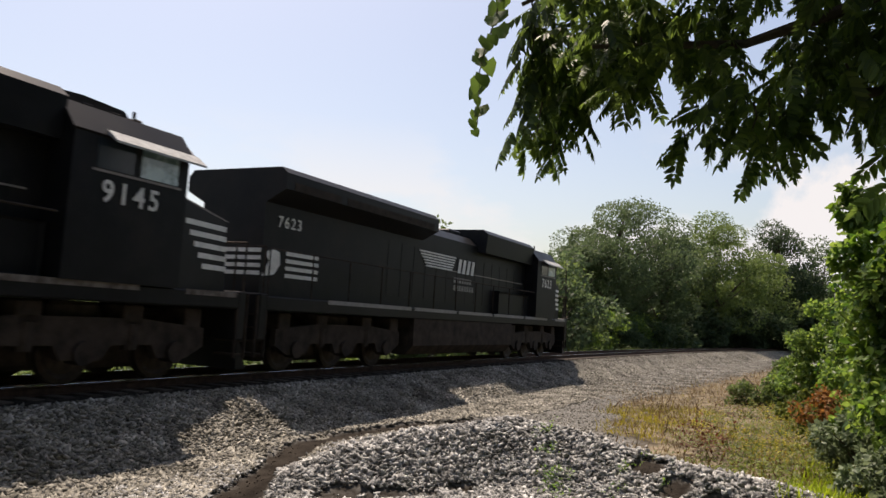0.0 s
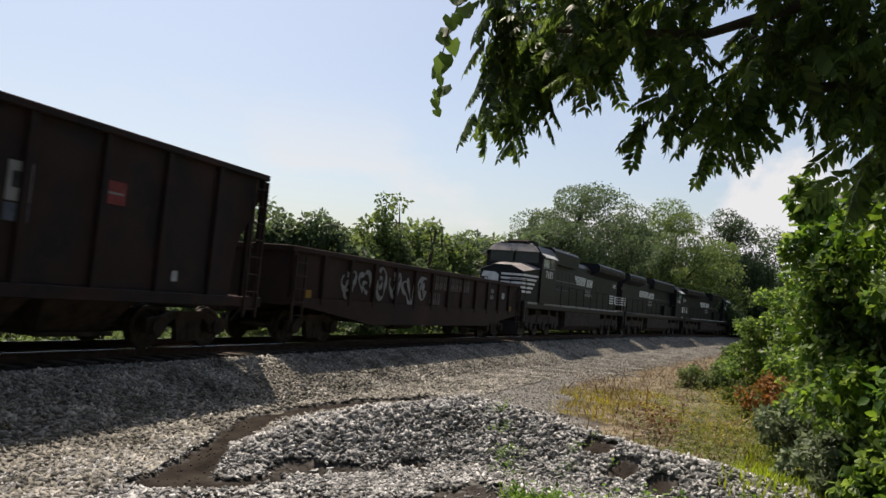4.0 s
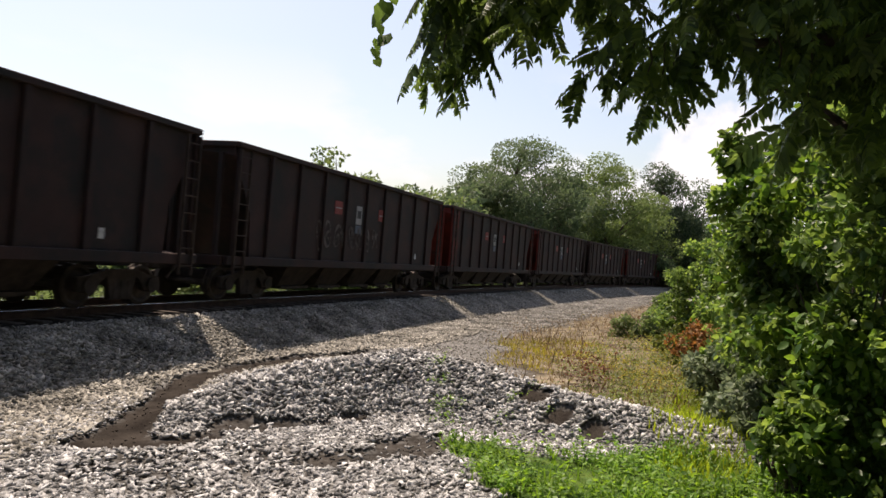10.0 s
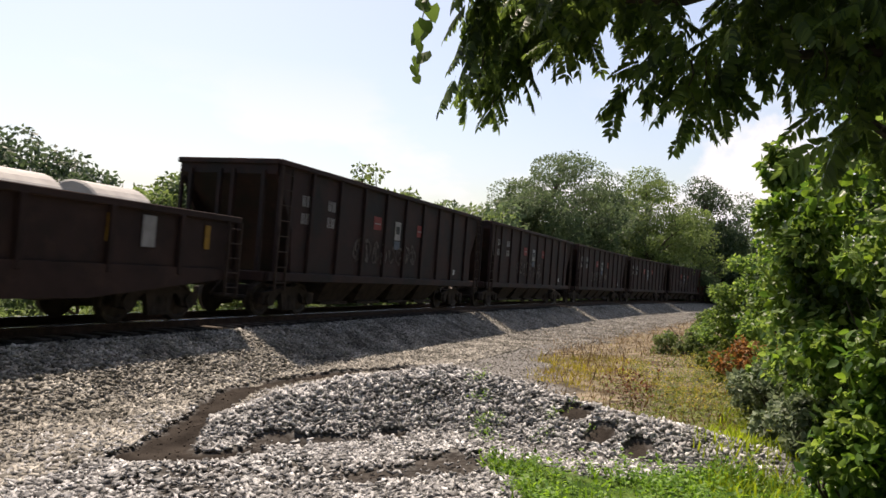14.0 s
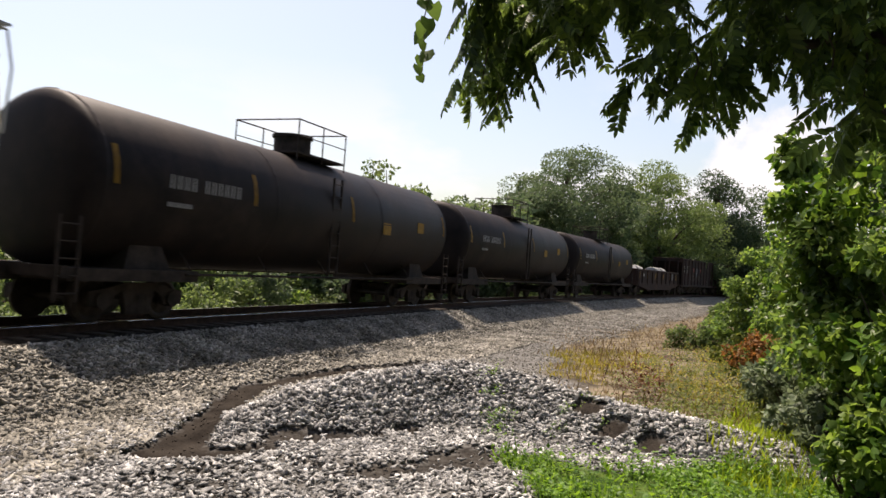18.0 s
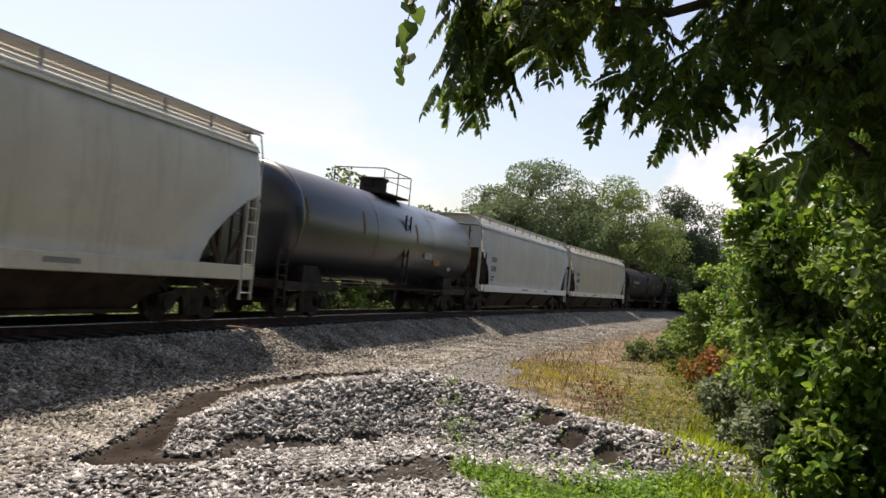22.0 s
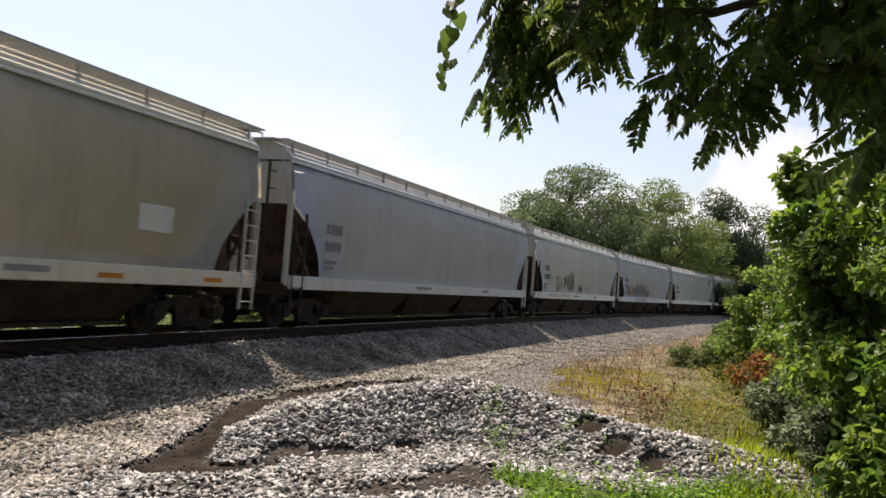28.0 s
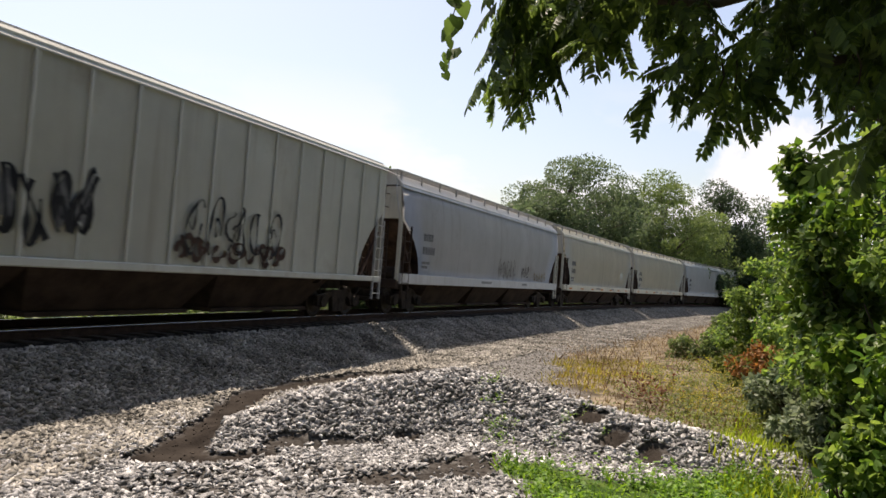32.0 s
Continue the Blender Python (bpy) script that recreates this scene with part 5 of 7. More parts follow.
def covered_hopper(length, paint, label, ribbed=False, cut_wide=1.0):
    c = thing("covered_hopper_car", label, "railcar", "train")
    hx = length / 2 - 0.72
    cut_top = 3.1
    cut = ([1.2, 1.5, 1.9, 2.4, 2.8, cut_top], [1.42, 1.38, 1.22, 0.86, 0.44, 0.0])
    if ribbed:
        prof = [(1.5, z) for z in (1.2, 1.5, 1.9, 2.2, 2.5, 2.8, 3.2, 3.6, 4.1, 4.42)]
    else:
        prof = hopper_profile()
    nseg = 12
    for sgn in (-1, 1):
        bm = bmesh.new()
        rows = []
        for yy, z in prof:
            xe = hx - cut_wide * float(np.interp(z, *cut))
            rows.append([(-xe + 2 * xe * i / nseg, sgn * yy, z) for i in range(nseg + 1)])
        shell(bm, rows, closed=False, caps=False)
        bmesh.ops.solidify(bm, geom=bm.faces[:], thickness=-0.03)
        side = part("side_sheet", bm, paint, c)
        if not ribbed:
            smooth(side)
    # ends: upright sheet above, slope sheet below
    ye = prof[-1][0]
    zt = prof[-1][1]
    for s in (-1, 1):
        bm = bmesh.new()
        shell(bm, [[(s * hx, -1.44, cut_top), (s * hx, 1.44, cut_top), (s * hx, ye - 0.03, zt), (s * hx, -ye + 0.03, zt)], [(s * (hx - 0.05), -1.44, cut_top), (s * (hx - 0.05), 1.44, cut_top), (s * (hx - 0.05), ye - 0.03, zt), (s * (hx - 0.05), -ye + 0.03, zt)]])
        part("end_sheet", bm, M_H_END if not ribbed else paint, c)
    for s in (-1, 1):
        bm = bmesh.new()
        shell(bm, [[(s * hx, -1.43, cut_top), (s * hx, 1.43, cut_top), (s * (hx - 0.06), 1.43, cut_top), (s * (hx - 0.06), -1.43, cut_top)], [(s * (hx - 3.3), -1.43, 0.95), (s * (hx - 3.3), 1.43, 0.95), (s * (hx - 3.36), 1.43, 0.95), (s * (hx - 3.36), -1.43, 0.95)]])
        part("slope_sheet", bm, M_RUST, c, "rusty brown slope sheet under the body end")
    for s in (-1, 1):
        bm = bmesh.new()
        for y in (-0.45, 0.45):
            box(bm, s * hx - 0.05, s * hx + 0.05, y - 0.06, y + 0.06, 1.1, cut_top + 0.05)
        prism(bm, [(s * (hx - 0.7), 1.12), (s * (hx - 0.5), 1.12), (s * (hx - 1.2), 2.1), (s * (hx - 1.35), 2.1)], -1.1, -1.04, "y")
        part("end_frame", bm, M_RUST, c)
        for y in (-1.42, 1.42):
            part("corner_post", box_bm(s * hx - 0.06, s * hx + 0.06, y - 0.06, y + 0.06, 1.1, cut_top + 0.05, bevel=0.012), M_H_END, c)
            bm = bmesh.new()
            prism(bm, [(s * (hx - 1.15), 1.2), (s * (hx - 1.05), 1.2), (s * (hx - 0.1), 2.55), (s * (hx - 0.2), 2.55)], y - 0.03, y + 0.03, "y")
            part("diagonal_brace", bm, M_RUST, c)
        bm = bmesh.new()
        cyl(bm, (s * (hx - 0.75), -0.6, 1.35), 0.2, 0.7, "y", 12)
        part("brake_cylinder", bm, M_UNDER, c)
    # side sill
    zs = 1.05 if not ribbed else 1.1
    for y in (-1.53, 1.53):
        part("side_sill", box_bm(-hx, hx, y - 0.05, y + 0.05, zs - 0.03, 1.36 if not ribbed else 1.22, bevel=0.02), paint, c)
    for x in (-hx, hx):
        part("end_sill", box_bm(x - 0.1, x + 0.1, -1.47, 1.47, 0.85, 1.15, bevel=0.02), M_UNDER, c)
    bm = bmesh.new()
    box(bm, -length / 2 + 0.5, length / 2 - 0.5, -0.25, 0.25, 0.75, 1.02)
    part("centre_sill", bm, M_GRIME, c)
    # eave, roof, hatches, running boards
    for sgn in (-1, 1):
        bm = bmesh.new()
        prism(bm, [(sgn * (ye - 0.03), zt - 0.01), (sgn * (ye + 0.05), zt - 0.03), (sgn * (ye + 0.05), zt), (sgn * (ye - 0.13), zt + 0.19), (sgn * (ye - 0.2), zt + 0.17)], -hx, hx)
        part("eave_angle", bm, paint, c)
    bm = bmesh.new()
    zr = zt + 0.1
    if ribbed:
        prism(bm, [(-ye, zr - 0.04), (ye, zr - 0.04), (ye, zr), (1.1, zr + 0.05), (-1.1, zr + 0.05), (-ye, zr)], -hx, hx)
    else:
        prism(bm, [(-ye, zr - 0.04), (ye, zr - 0.04), (ye, zr), (1.05, zr + 0.29), (0.6, zr + 0.45), (0.4, zr + 0.47), (-0.4, zr + 0.47), (-0.6, zr + 0.45), (-1.05, zr + 0.29), (-ye, zr)], -hx, hx)
    part("roof", bm, paint, c)
    bm = bmesh.new()
    box(bm, -hx + 0.5, hx - 0.5, -0.36, 0.36, zr + 0.1, 4.8, 0.04)
    part("trough_hatch", bm, paint, c)
    boards = ((0.66, 1.32),) if not ribbed else ((0.56, 1.2),)
    zb = 4.64 if not ribbed else 4.66
    for sgn in (-1, 1):
        for y0, y1 in boards:
            board = put("running_board", shared(f"running_board|{hx:.2f}{ribbed}", lambda: box_bm(-hx - 0.25, hx + 0.25, -0.024, 0.024, 0, 0.035), M_GALV), None, c, "galvanised roof walkway", m=pose(0, sgn * (y0 + 0.05), zb))
            for k in range(1, 8):
                put("walkway_plank", shared(f"running_board|{hx:.2f}{ribbed}", None, M_GALV), None, board, m=pose(0, sgn * k * 0.082, 0))
            n = 13
            def bracket():
                b2 = bmesh.new()
                box(b2, -0.02, 0.02, -0.03, 0.03, zr + 0.02, zb, 0)
                return b2
            me = shared(f"walkway_bracket|{ribbed}", bracket, M_GALV)
            for i in range(n):
                put("walkway_bracket", me, None, c, m=pose(-hx + 0.2 + (2 * hx - 0.4) * i / (n - 1), sgn * 1.2, 0))
    for s in (-1, 1):
        bm = bmesh.new()
        for k in range(4):
            box(bm, s * (hx + 0.05 + k * 0.09) - 0.035, s * (hx + 0.05 + k * 0.09) + 0.035, -1.0, 1.0, zb, zb + 0.035)
        grab_rail(bm, [(s * (hx - 0.3), -1.02, zb), (s * (hx + 0.22), -1.25, zb - 0.05), (s * (hx + 0.3), -1.32, 4.0), (s * (hx + 0.12), -1.45, 3.0)], 0.02)
        part("end_walkway", bm, M_GALV, c)
    for s in (-1, 1):
        for y in (-1.56, 1.56):
            ladder(c, s * (hx - 0.3), y, 0.55, 2.9, (M_H_END if s > 0 else M_UNDER) if not ribbed else M_GALV, width=0.46, n=7)
        ladder(c, s * (hx + 0.06), -0.9, 1.1, 4.1, M_UNDER, width=0.4, n=7, name="end_ladder")
        truck(c, s * (hx - 1.55))
        coupler(c, s * (length / 2 - 0.36), s)
    for x in (-0.33, 0, 0.33):
        chute(c, x * (2 * hx - 5.2), 0.3, 1.12, M_UNDER, (2 * hx - 5.2) / 3.0, low=(2 * hx - 5.2) / 7.5)
    if ribbed:
        n = 18
        for y in (-1.54, 1.54):
            ribs(c, [-hx + 0.5 + (2 * hx - 1.0) * i / (n - 1) for i in range(n)], y, 1.2, 4.38, paint, "side_post", 0.035, 0.03)
    return c


# ---- marshalling: joints between cars, metres behind the leading coupler ----
JOINT = [-0.9, 21.44, 43.06, 65.75, 84.87, 101.26, 117.68, 134.14, 150.63, 167.19, 183.79, 200.38, 216.95, 233.49, 249.96, 267.96, 285.99, 304.21, 322.5, 343.67, 363.59, 380.95, 401.38, 421.66, 441.37, 461.24, 482.56, 503.46, 522.7, 543.15]
CARS = []


def add(car, i):
    CARS.append((car, (JOINT[i] + JOINT[i + 1]) / 2 if i + 1 < len(JOINT) else JOINT[i] + 10.3))
    return car


def length_of(i):
    return JOINT[i + 1] - JOINT[i]


add(loco("black diesel locomotive leading the train, pale stripes on nose and rear", "7623", "7623", -2.8, 1.4, -0.9, 4.2), 0)
add(loco("black diesel locomotive with white number under its cab window", "9145", "9145", -5.2, -1.7, -2.8, 5.0, 1.05), 1)
LOCO_BACK = loco("black diesel locomotive running nose to the rear of the train", "7681", "7681", -2.8, 1.4, -1.1, 4.2)
add(LOCO_BACK, 2)
g = add(gondola(length_of(3), "low brown gondola car with faded pale graffiti"), 3)
marks(g, -0.4, 1.78, -1.475, M_FADELET, (9,), 0.46)
marks(g, -0.8, 1.25, -1.475, M_FADELET, (3,), 0.4)
scrawl(g, -6.6, 1.25, -1.48, 5.6, 0.95, M_PANEL, 4, 6, 0.075)
marks(g, 5.2, 1.9, -1.475, M_GREYLET, (3, 3), 0.16)
decal(g, "reflector_strip", 7.6, 7.95, 1.15, 1.4, -1.475, M_YEL, "yellow reflector")
decal(g, "reflector_strip", -8.2, -7.95, 1.15, 1.4, -1.475, M_YEL, "yellow reflector")
decal(g, "white_panel", 6.6, 6.95, 1.7, 1.95, -1.475, M_PANEL)
rnd = random.Random(11)
for i in range(4, 14):
    red = i in (4, 5, 6, 7, 8, 9)
    h = add(coal_hopper(length_of(i), M_COAL, {1: M_COALRED if i in (5, 6, 8, 9) else M_COAL, -1: M_COALRED if i in (4, 5, 7, 8) else M_COAL}, "dark brown ribbed coal hopper car" + (" with red paint on its end" if red else " with grimy sides")), i)
    yd = -1.468
    dx = 1.9 if i == 4 else 0.0
    for x0, m in ((-2.25 + dx, M_REDP), (1.05 + dx, M_REDP)):
        decal(h, "sticker_panel", x0, x0 + 0.5, 2.58, 2.98, yd, m, "faded red square panel")
        decal(h, "sticker_bar", x0 + 0.05, x0 + 0.45, 2.75, 2.79, yd - 0.005, M_GREYLET)
    decal(h, "sticker_panel", -0.72 + dx, -0.3 + dx, 2.35, 2.95, yd, M_GREYLET, "faded white panel")
    decal(h, "sticker_panel", -0.72 + dx, -0.3 + dx, 2.05, 2.32, yd, M_BLUEP, "faded blue panel")
    decal(h, "sticker_emblem", -0.64 + dx, -0.38 + dx, 2.55, 2.8, yd - 0.005, M_DARKLET)
    decal(h, "white_panel", 4.8, 4.95, 1.35, 1.55, yd, M_PANEL)
    ends_at = length_of(i) / 2 - 0.75
    if i in (4, 5, 7, 8):
        decal(h, "red_panel", -ends_at + 0.2, -ends_at + 1.1, 1.18, 3.7, yd + 0.006, M_REDFADE, "worn red paint on the end panel")
    if i >= 10:
        marks(h, -6.3, 2.85, yd, M_GREYLET, (2, 2), 0.28)
        marks(h, -5.0, 2.85, yd, M_GREYLET, (2, 2), 0.28)
    if i in (9, 11, 12, 13):
        scrawl(h, -3.4, 1.5, yd - 0.006, 4.5, 0.75, M_FADELET, i, 8, 0.05)
k = add(gondola(length_of(14), "brown gondola car loaded with steel coils", 10, 2.3, 1.05), 14)
for x in (-5.8, -3.6, 3.6, 5.8):
    cc = bmesh.new()
    rings = []
    for rr, xx in ((0.3, -0.74), (0.8, -0.74), (0.84, -0.7), (0.84, 0.7), (0.8, 0.74), (0.3, 0.74)):
        rings.append([(xx, rr * math.cos(a * math.tau / 32), rr * math.sin(a * math.tau / 32)) for a in range(32)])
    shell(cc, rings + [rings[0]], caps=False)
    coil = part("steel_coil", cc, M_COIL, k, "bright rolled steel coil")
    coil.matrix_basis = pose(x, 0, 1.84)
for x in (-7.3, -4.6, -1.6, 1.6, 4.6, 7.3):
    decal(k, "reflector_strip", x - 0.08, x + 0.08, 1.55, 2.05, -1.475, M_YEL, "yellow reflector")
decal(k, "white_panel", 5.4, 5.75, 1.5, 2.1, -1.475, M_GREYLET)
decal(k, "white_panel", -6.4, -5.7, 1.7, 1.95, -1.475, M_GREYLET)
for i in (15, 16, 17):
    t = add(tank_car(length_of(i), M_TANK, "dull black tank car with yellow reflective strips", r=1.58 if i == 17 else 1.53, zc=2.6 if i == 17 else 2.56), i)
    marks(t, -6.3, 2.6, -1.59 if i == 17 else -1.54, M_GREYLET, (4,), 0.26)
    marks(t, -5.3, 2.6, -1.59 if i == 17 else -1.54, M_GREYLET, (6,), 0.26)
    marks(t, -6.3, 2.25, -1.56 if i == 17 else -1.51, M_GREYLET, (10,), 0.09)
    decal(t, "placard", 2.8, 3.3, 2.3, 2.65, -1.575 if i == 17 else -1.53, M_YEL, "yellow placard")
    decal(t, "placard", 5.3, 5.8, 2.5, 2.85, -1.582 if i == 17 else -1.532, M_YEL, "yellow placard")
M_H_INK = mat("faded_black_lettering", (0.13, 0.13, 0.13), (0.23, 0.23, 0.225), rough=0.7, scale=6, bump=0.05)
paints = {18: (M_H_BEIGE, "beige-grey covered hopper car with orange reflectors"), 19: (M_H_WHITE, "dull white covered hopper car with rusty ends"),
          21: (M_H_BEIGE, "stained cream covered hopper car"), 22: (M_H_WHITE, "pale grey covered hopper car with rusty ends"), 23: (M_H_BLUE, "white covered hopper car with faded graffiti"),
          24: (M_H_WHITE, "white covered hopper car with black scrawls"), 25: (M_H_BLUE, "pale blue-grey covered hopper car"), 26: (M_H_BEIGE, "beige covered hopper car with orange reflectors"),
          27: (M_H_BEIGE, "cream covered hopper car with rusty slope sheets"), 28: (M_H_BLUE, "pale blue-grey covered hopper car with graffiti along its sill")}
HOPPERS = {}
for i, (m, lab) in paints.items():
    h = HOPPERS[i] = add(covered_hopper(length_of(i), m, lab, cut_wide=1.5 if i == 21 else 1.0), i)
    hx = length_of(i) / 2
    marks(h, -hx + 2.25, 2.5, -1.556, M_H_INK, (4,), 0.26)
    marks(h, -hx + 2.25, 2.05, -1.553, M_H_INK, (4 if i % 2 else 5,), 0.26)
    marks(h, -hx + 2.25, 1.72, -1.545, M_GREYLET, (9, 7), 0.09)
    decal(h, "sill_lettering", -hx + 8.0, -hx + 9.2, 1.16, 1.26, -1.585, M_GREYLET)
    decal(h, "sill_lettering", hx - 7.0, hx - 6.2, 1.16, 1.26, -1.585, M_GREYLET)
    if i in (18, 26, 27):
        for j in range(7):
            x = -hx + 2.2 + j * (2 * hx - 4.4) / 6
            decal(h, "reflector_strip", x - 0.28, x + 0.28, 1.11, 1.2, -1.585, M_ORANGE, "orange reflector")
        decal(h, "grey_panel", hx - 4.4, hx - 3.5, 2.0, 2.5, -1.553, M_H_GREY)
    if i == 22:
        scrawl(h, -3.5, 1.5, -1.548, 6.0, 0.7, M_H_GREY, 3, 6, 0.03)
    if i == 23:
        scrawl(h, -6.9, 1.42, -1.553, 2.7, 0.85, M_SPRAY_RED, 5, 4, 0.07, fill=M_SPRAY_PINK)
        scrawl(h, -4.4, 1.42, -1.556, 3.9, 1.1, M_SPRAY_TEAL, 6, 6, 0.075, fill=M_PANEL)
        scrawl(h, -4.3, 1.46, -1.566, 3.7, 0.9, M_H_INK, 2, 7, 0.02)
        scrawl(h, -4.2, 1.1, -1.588, 3.9, 0.22, M_SPRAY_TEAL, 17, 9, 0.03, fill=M_PANEL)
        scrawl(h, -2.7, 1.6, -1.57, 0.9, 0.5, M_SPRAY_TAN, 3, 3, 0.03)
        scrawl(h, -0.5, 1.42, -1.553, 1.3, 0.6, M_SPRAY_RED, 33, 3, 0.05, fill=M_SPRAY_PINK)
    if i == 24:
        scrawl(h, -5.6, 1.5, -1.553, 1.3, 0.7, M_SPRAY_TAN, 9, 3, 0.05)
        scrawl(h, -4.1, 1.45, -1.553, 2.3, 1.2, M_H_INK, 7, 4, 0.035, fill=M_SPRAY_TAN)
        scrawl(h, -0.75, 1.45, -1.553, 0.7, 0.45, M_H_INK, 8, 2, 0.04, fill=M_SPRAY_TAN)
        scrawl(h, 0.7, 1.45, -1.553, 1.1, 0.6, M_H_GREY, 12, 2, 0.035)
        scrawl(h, -6.8, 1.15, -1.59, 4.0, 0.14, M_GREYLET, 13, 9, 0.018)
    if i == 28:
        scrawl(h, -0.2, 1.45, -1.553, 2.4, 0.8, M_GREYLET, 14, 5, 0.03)
        scrawl(h, 3.0, 1.5, -1.553, 1.3, 0.55, M_DARKLET, 15, 3, 0.025)
        scrawl(h, 5.0, 1.42, -1.553, 2.2, 0.4, M_SPRAY_TAN, 16, 5, 0.035)
t = add(tank_car(length_of(20), M_TANKNEW, "clean glossy black tank car", r=1.6, zc=2.72), 20)
decal(t, "placard", 3.0, 3.7, 1.95, 2.22, -1.5, M_YEL, "yellow placard")
decal(t, "white_panel", 1.8, 2.6, 2.15, 2.4, -1.57, M_GREYLET)
decal(t, "white_panel", 2.6, 3.5, 3.8, 3.86, -1.22, M_WHITE)
decal(t, "white_panel", 4.9, 5.3, 1.8, 1.95, -1.4, M_GREYLET)
w = add(covered_hopper(20.6, M_H_GREY, "grey-green ribbed covered hopper car with black graffiti", ribbed=True), 29)
scrawl(w, -4.6, 1.5, -1.56, 3.3, 1.1, M_DARKLET, 21, 7, 0.06, fill=M_H_INK)
scrawl(w, 0.7, 1.5, -1.56, 3.6, 1.15, M_DARKLET, 22, 5, 0.04)
scrawl(w, 0.6, 1.35, -1.556, 3.8, 0.45, M_RUST, 24, 7, 0.06)


# ---- plants ----
LEAF_V = np.array([(0, 0, 0), (0.30, 0.45, 0.07), (0, 1, -0.06), (-0.30, 0.45, 0.07)], float)
LEAF_F = np.array([(0, 1, 2), (0, 2, 3)])
BROAD_V = np.array([(0, 0, 0), (0.24, 0.14, 0.05), (0.36, 0.45, 0.07), (0.2, 0.78, 0.02), (0, 1, -0.1), (-0.2, 0.78, 0.02), (-0.36, 0.45, 0.07), (-0.24, 0.14, 0.05), (0, 0.45, -0.03)], float)
BROAD_F = np.array([(8, 0, 1), (8, 1, 2), (8, 2, 3), (8, 3, 4), (8, 4, 5), (8, 5, 6), (8, 6, 7), (8, 7, 0)])
BLADE_V = np.array([(-0.05, 0, 0), (0.05, 0, 0), (-0.04, 0.08, 0.5), (0.04, 0.08, 0.5), (0, 0.34, 0.92)], float)
BLADE_F = np.array([(0, 1, 3), (0, 3, 2), (2, 3, 4)])


def frames(direction, roll):
    """Rotations whose y axis follows the directions, turned about them."""
    y = direction / (np.linalg.norm(direction, axis=1)[:, None] + 1e-9)
    ref = np.where(np.abs(y[:, 2:3]) > 0.95, np.array([[1.0, 0, 0]]), np.array([[0, 0, 1.0]]))
    x = np.cross(y, ref)
    x /= np.linalg.norm(x, axis=1)[:, None]
    z = np.cross(x, y)
    c, s = np.cos(roll)[:, None], np.sin(roll)[:, None]
    return np.stack([c * x + s * z, y, -s * x + c * z], 2)


def unit(n):
    v = RNG.normal(size=(n, 3))
    return v / np.linalg.norm(v, axis=1)[:, None]


def tapered(bm, pts, r0, r1, n=7):
    pts = [Vector(p) for p in pts]
    rings = []
    for i, p in enumerate(pts):
        d = (pts[min(i + 1, len(pts) - 1)] - pts[max(i - 1, 0)]).normalized()
        q = d.to_track_quat("Z", "Y")
        r = r0 + (r1 - r0) * i / (len(pts) - 1)
        rings.append([tuple(p + q @ Vector((r * math.cos(a * math.tau / n), r * math.sin(a * math.tau / n), 0))) for a in range(n)])
    shell(bm, rings)


def clumps(centre, radii, k, seed):
    """Lumps that make up a crown, with gaps between."""
    rnd = np.random.default_rng(seed)
    u = rnd.normal(size=(k, 3))
    u /= np.linalg.norm(u, axis=1)[:, None]
    rr = rnd.uniform(0.35, 0.9, (k, 1)) ** 0.7
    c = np.array(centre) + u * rr * np.array(radii)
    size = np.mean(radii) * rnd.uniform(0.22, 0.42, k)
    return c, size


def foliage(c, size, n, flat=0.7):
    """n leaf seats over the skins of clumps, and the way out of each."""
    i = RNG.integers(0, len(c), n)
    u = unit(n)
    rr = RNG.uniform(0.55, 1.08, (n, 1)) ** 0.6
    pos = c[i] + u * rr * size[i][:, None] * np.array([1, 1, flat])
    return pos, u


def leaves(name, pos, out, size, material, parent, v=LEAF_V, f=LEAF_F, droop=0.5, wild=0.7):
    n = len(pos)
    d = out * 0.6 + unit(n) * wild + np.array([0, 0, -droop])
    return put(name, scatter(name, v, f, pos, frames(d, RNG.uniform(-1.3, 1.3, n) + np.where(RNG.uniform(size=n) < 0.5, 0, math.pi)), size), material, parent)


def tree(x, y, height, radius, material, n, leaf, seed, label, low=0.22, name="tree", lumps=22, group=""):
    rnd = random.Random(seed)
    z0 = float(ground_z(x, y)[0]) - 0.1
    t = thing(name, label, "tree" if name == "tree" else "shrub", group, m=pose(x, y, z0))
    cz = height * (low + (1 - low) / 2)
    rz = height * (1 - low) / 2
    c, size = clumps((0, 0, cz), (radius, radius, rz), lumps, seed)
    c[:, 0:2] *= np.clip(1.15 - 0.5 * np.abs((c[:, 2:3] - cz * 0.9) / rz), 0.45, 1.15)
    bm = bmesh.new()
    top = height * 0.8
    pts = [(rnd.uniform(-0.04, 0.04) * height * k / 5, rnd.uniform(-0.04, 0.04) * height * k / 5, top * k / 5) for k in range(6)]
    tapered(bm, pts, height * 0.02 + 0.03, height * 0.005)
    part("trunk", bm, M_BARK, t)
    for j in range(min(lumps, 12)):
        bm = bmesh.new()
        k = min(4, max(1, int(c[j][2] / top * 5) - 1))
        a = Vector(pts[k])
        b = Vector(c[j])
        tapered(bm, [a, a.lerp(b, 0.5) + Vector((0, 0, 0.03 * height)), b], height * 0.008 + 0.01, 0.012, 5)
        part("limb", bm, M_BARK, t)
    pos, out = foliage(c, size, n)
    leaves("crown", pos, out, leaf * RNG.uniform(0.7, 1.3, n), material, t)
    return t


def polar(az, r):
    a = radians(az)
    return r * math.sin(a), r * math.cos(a)


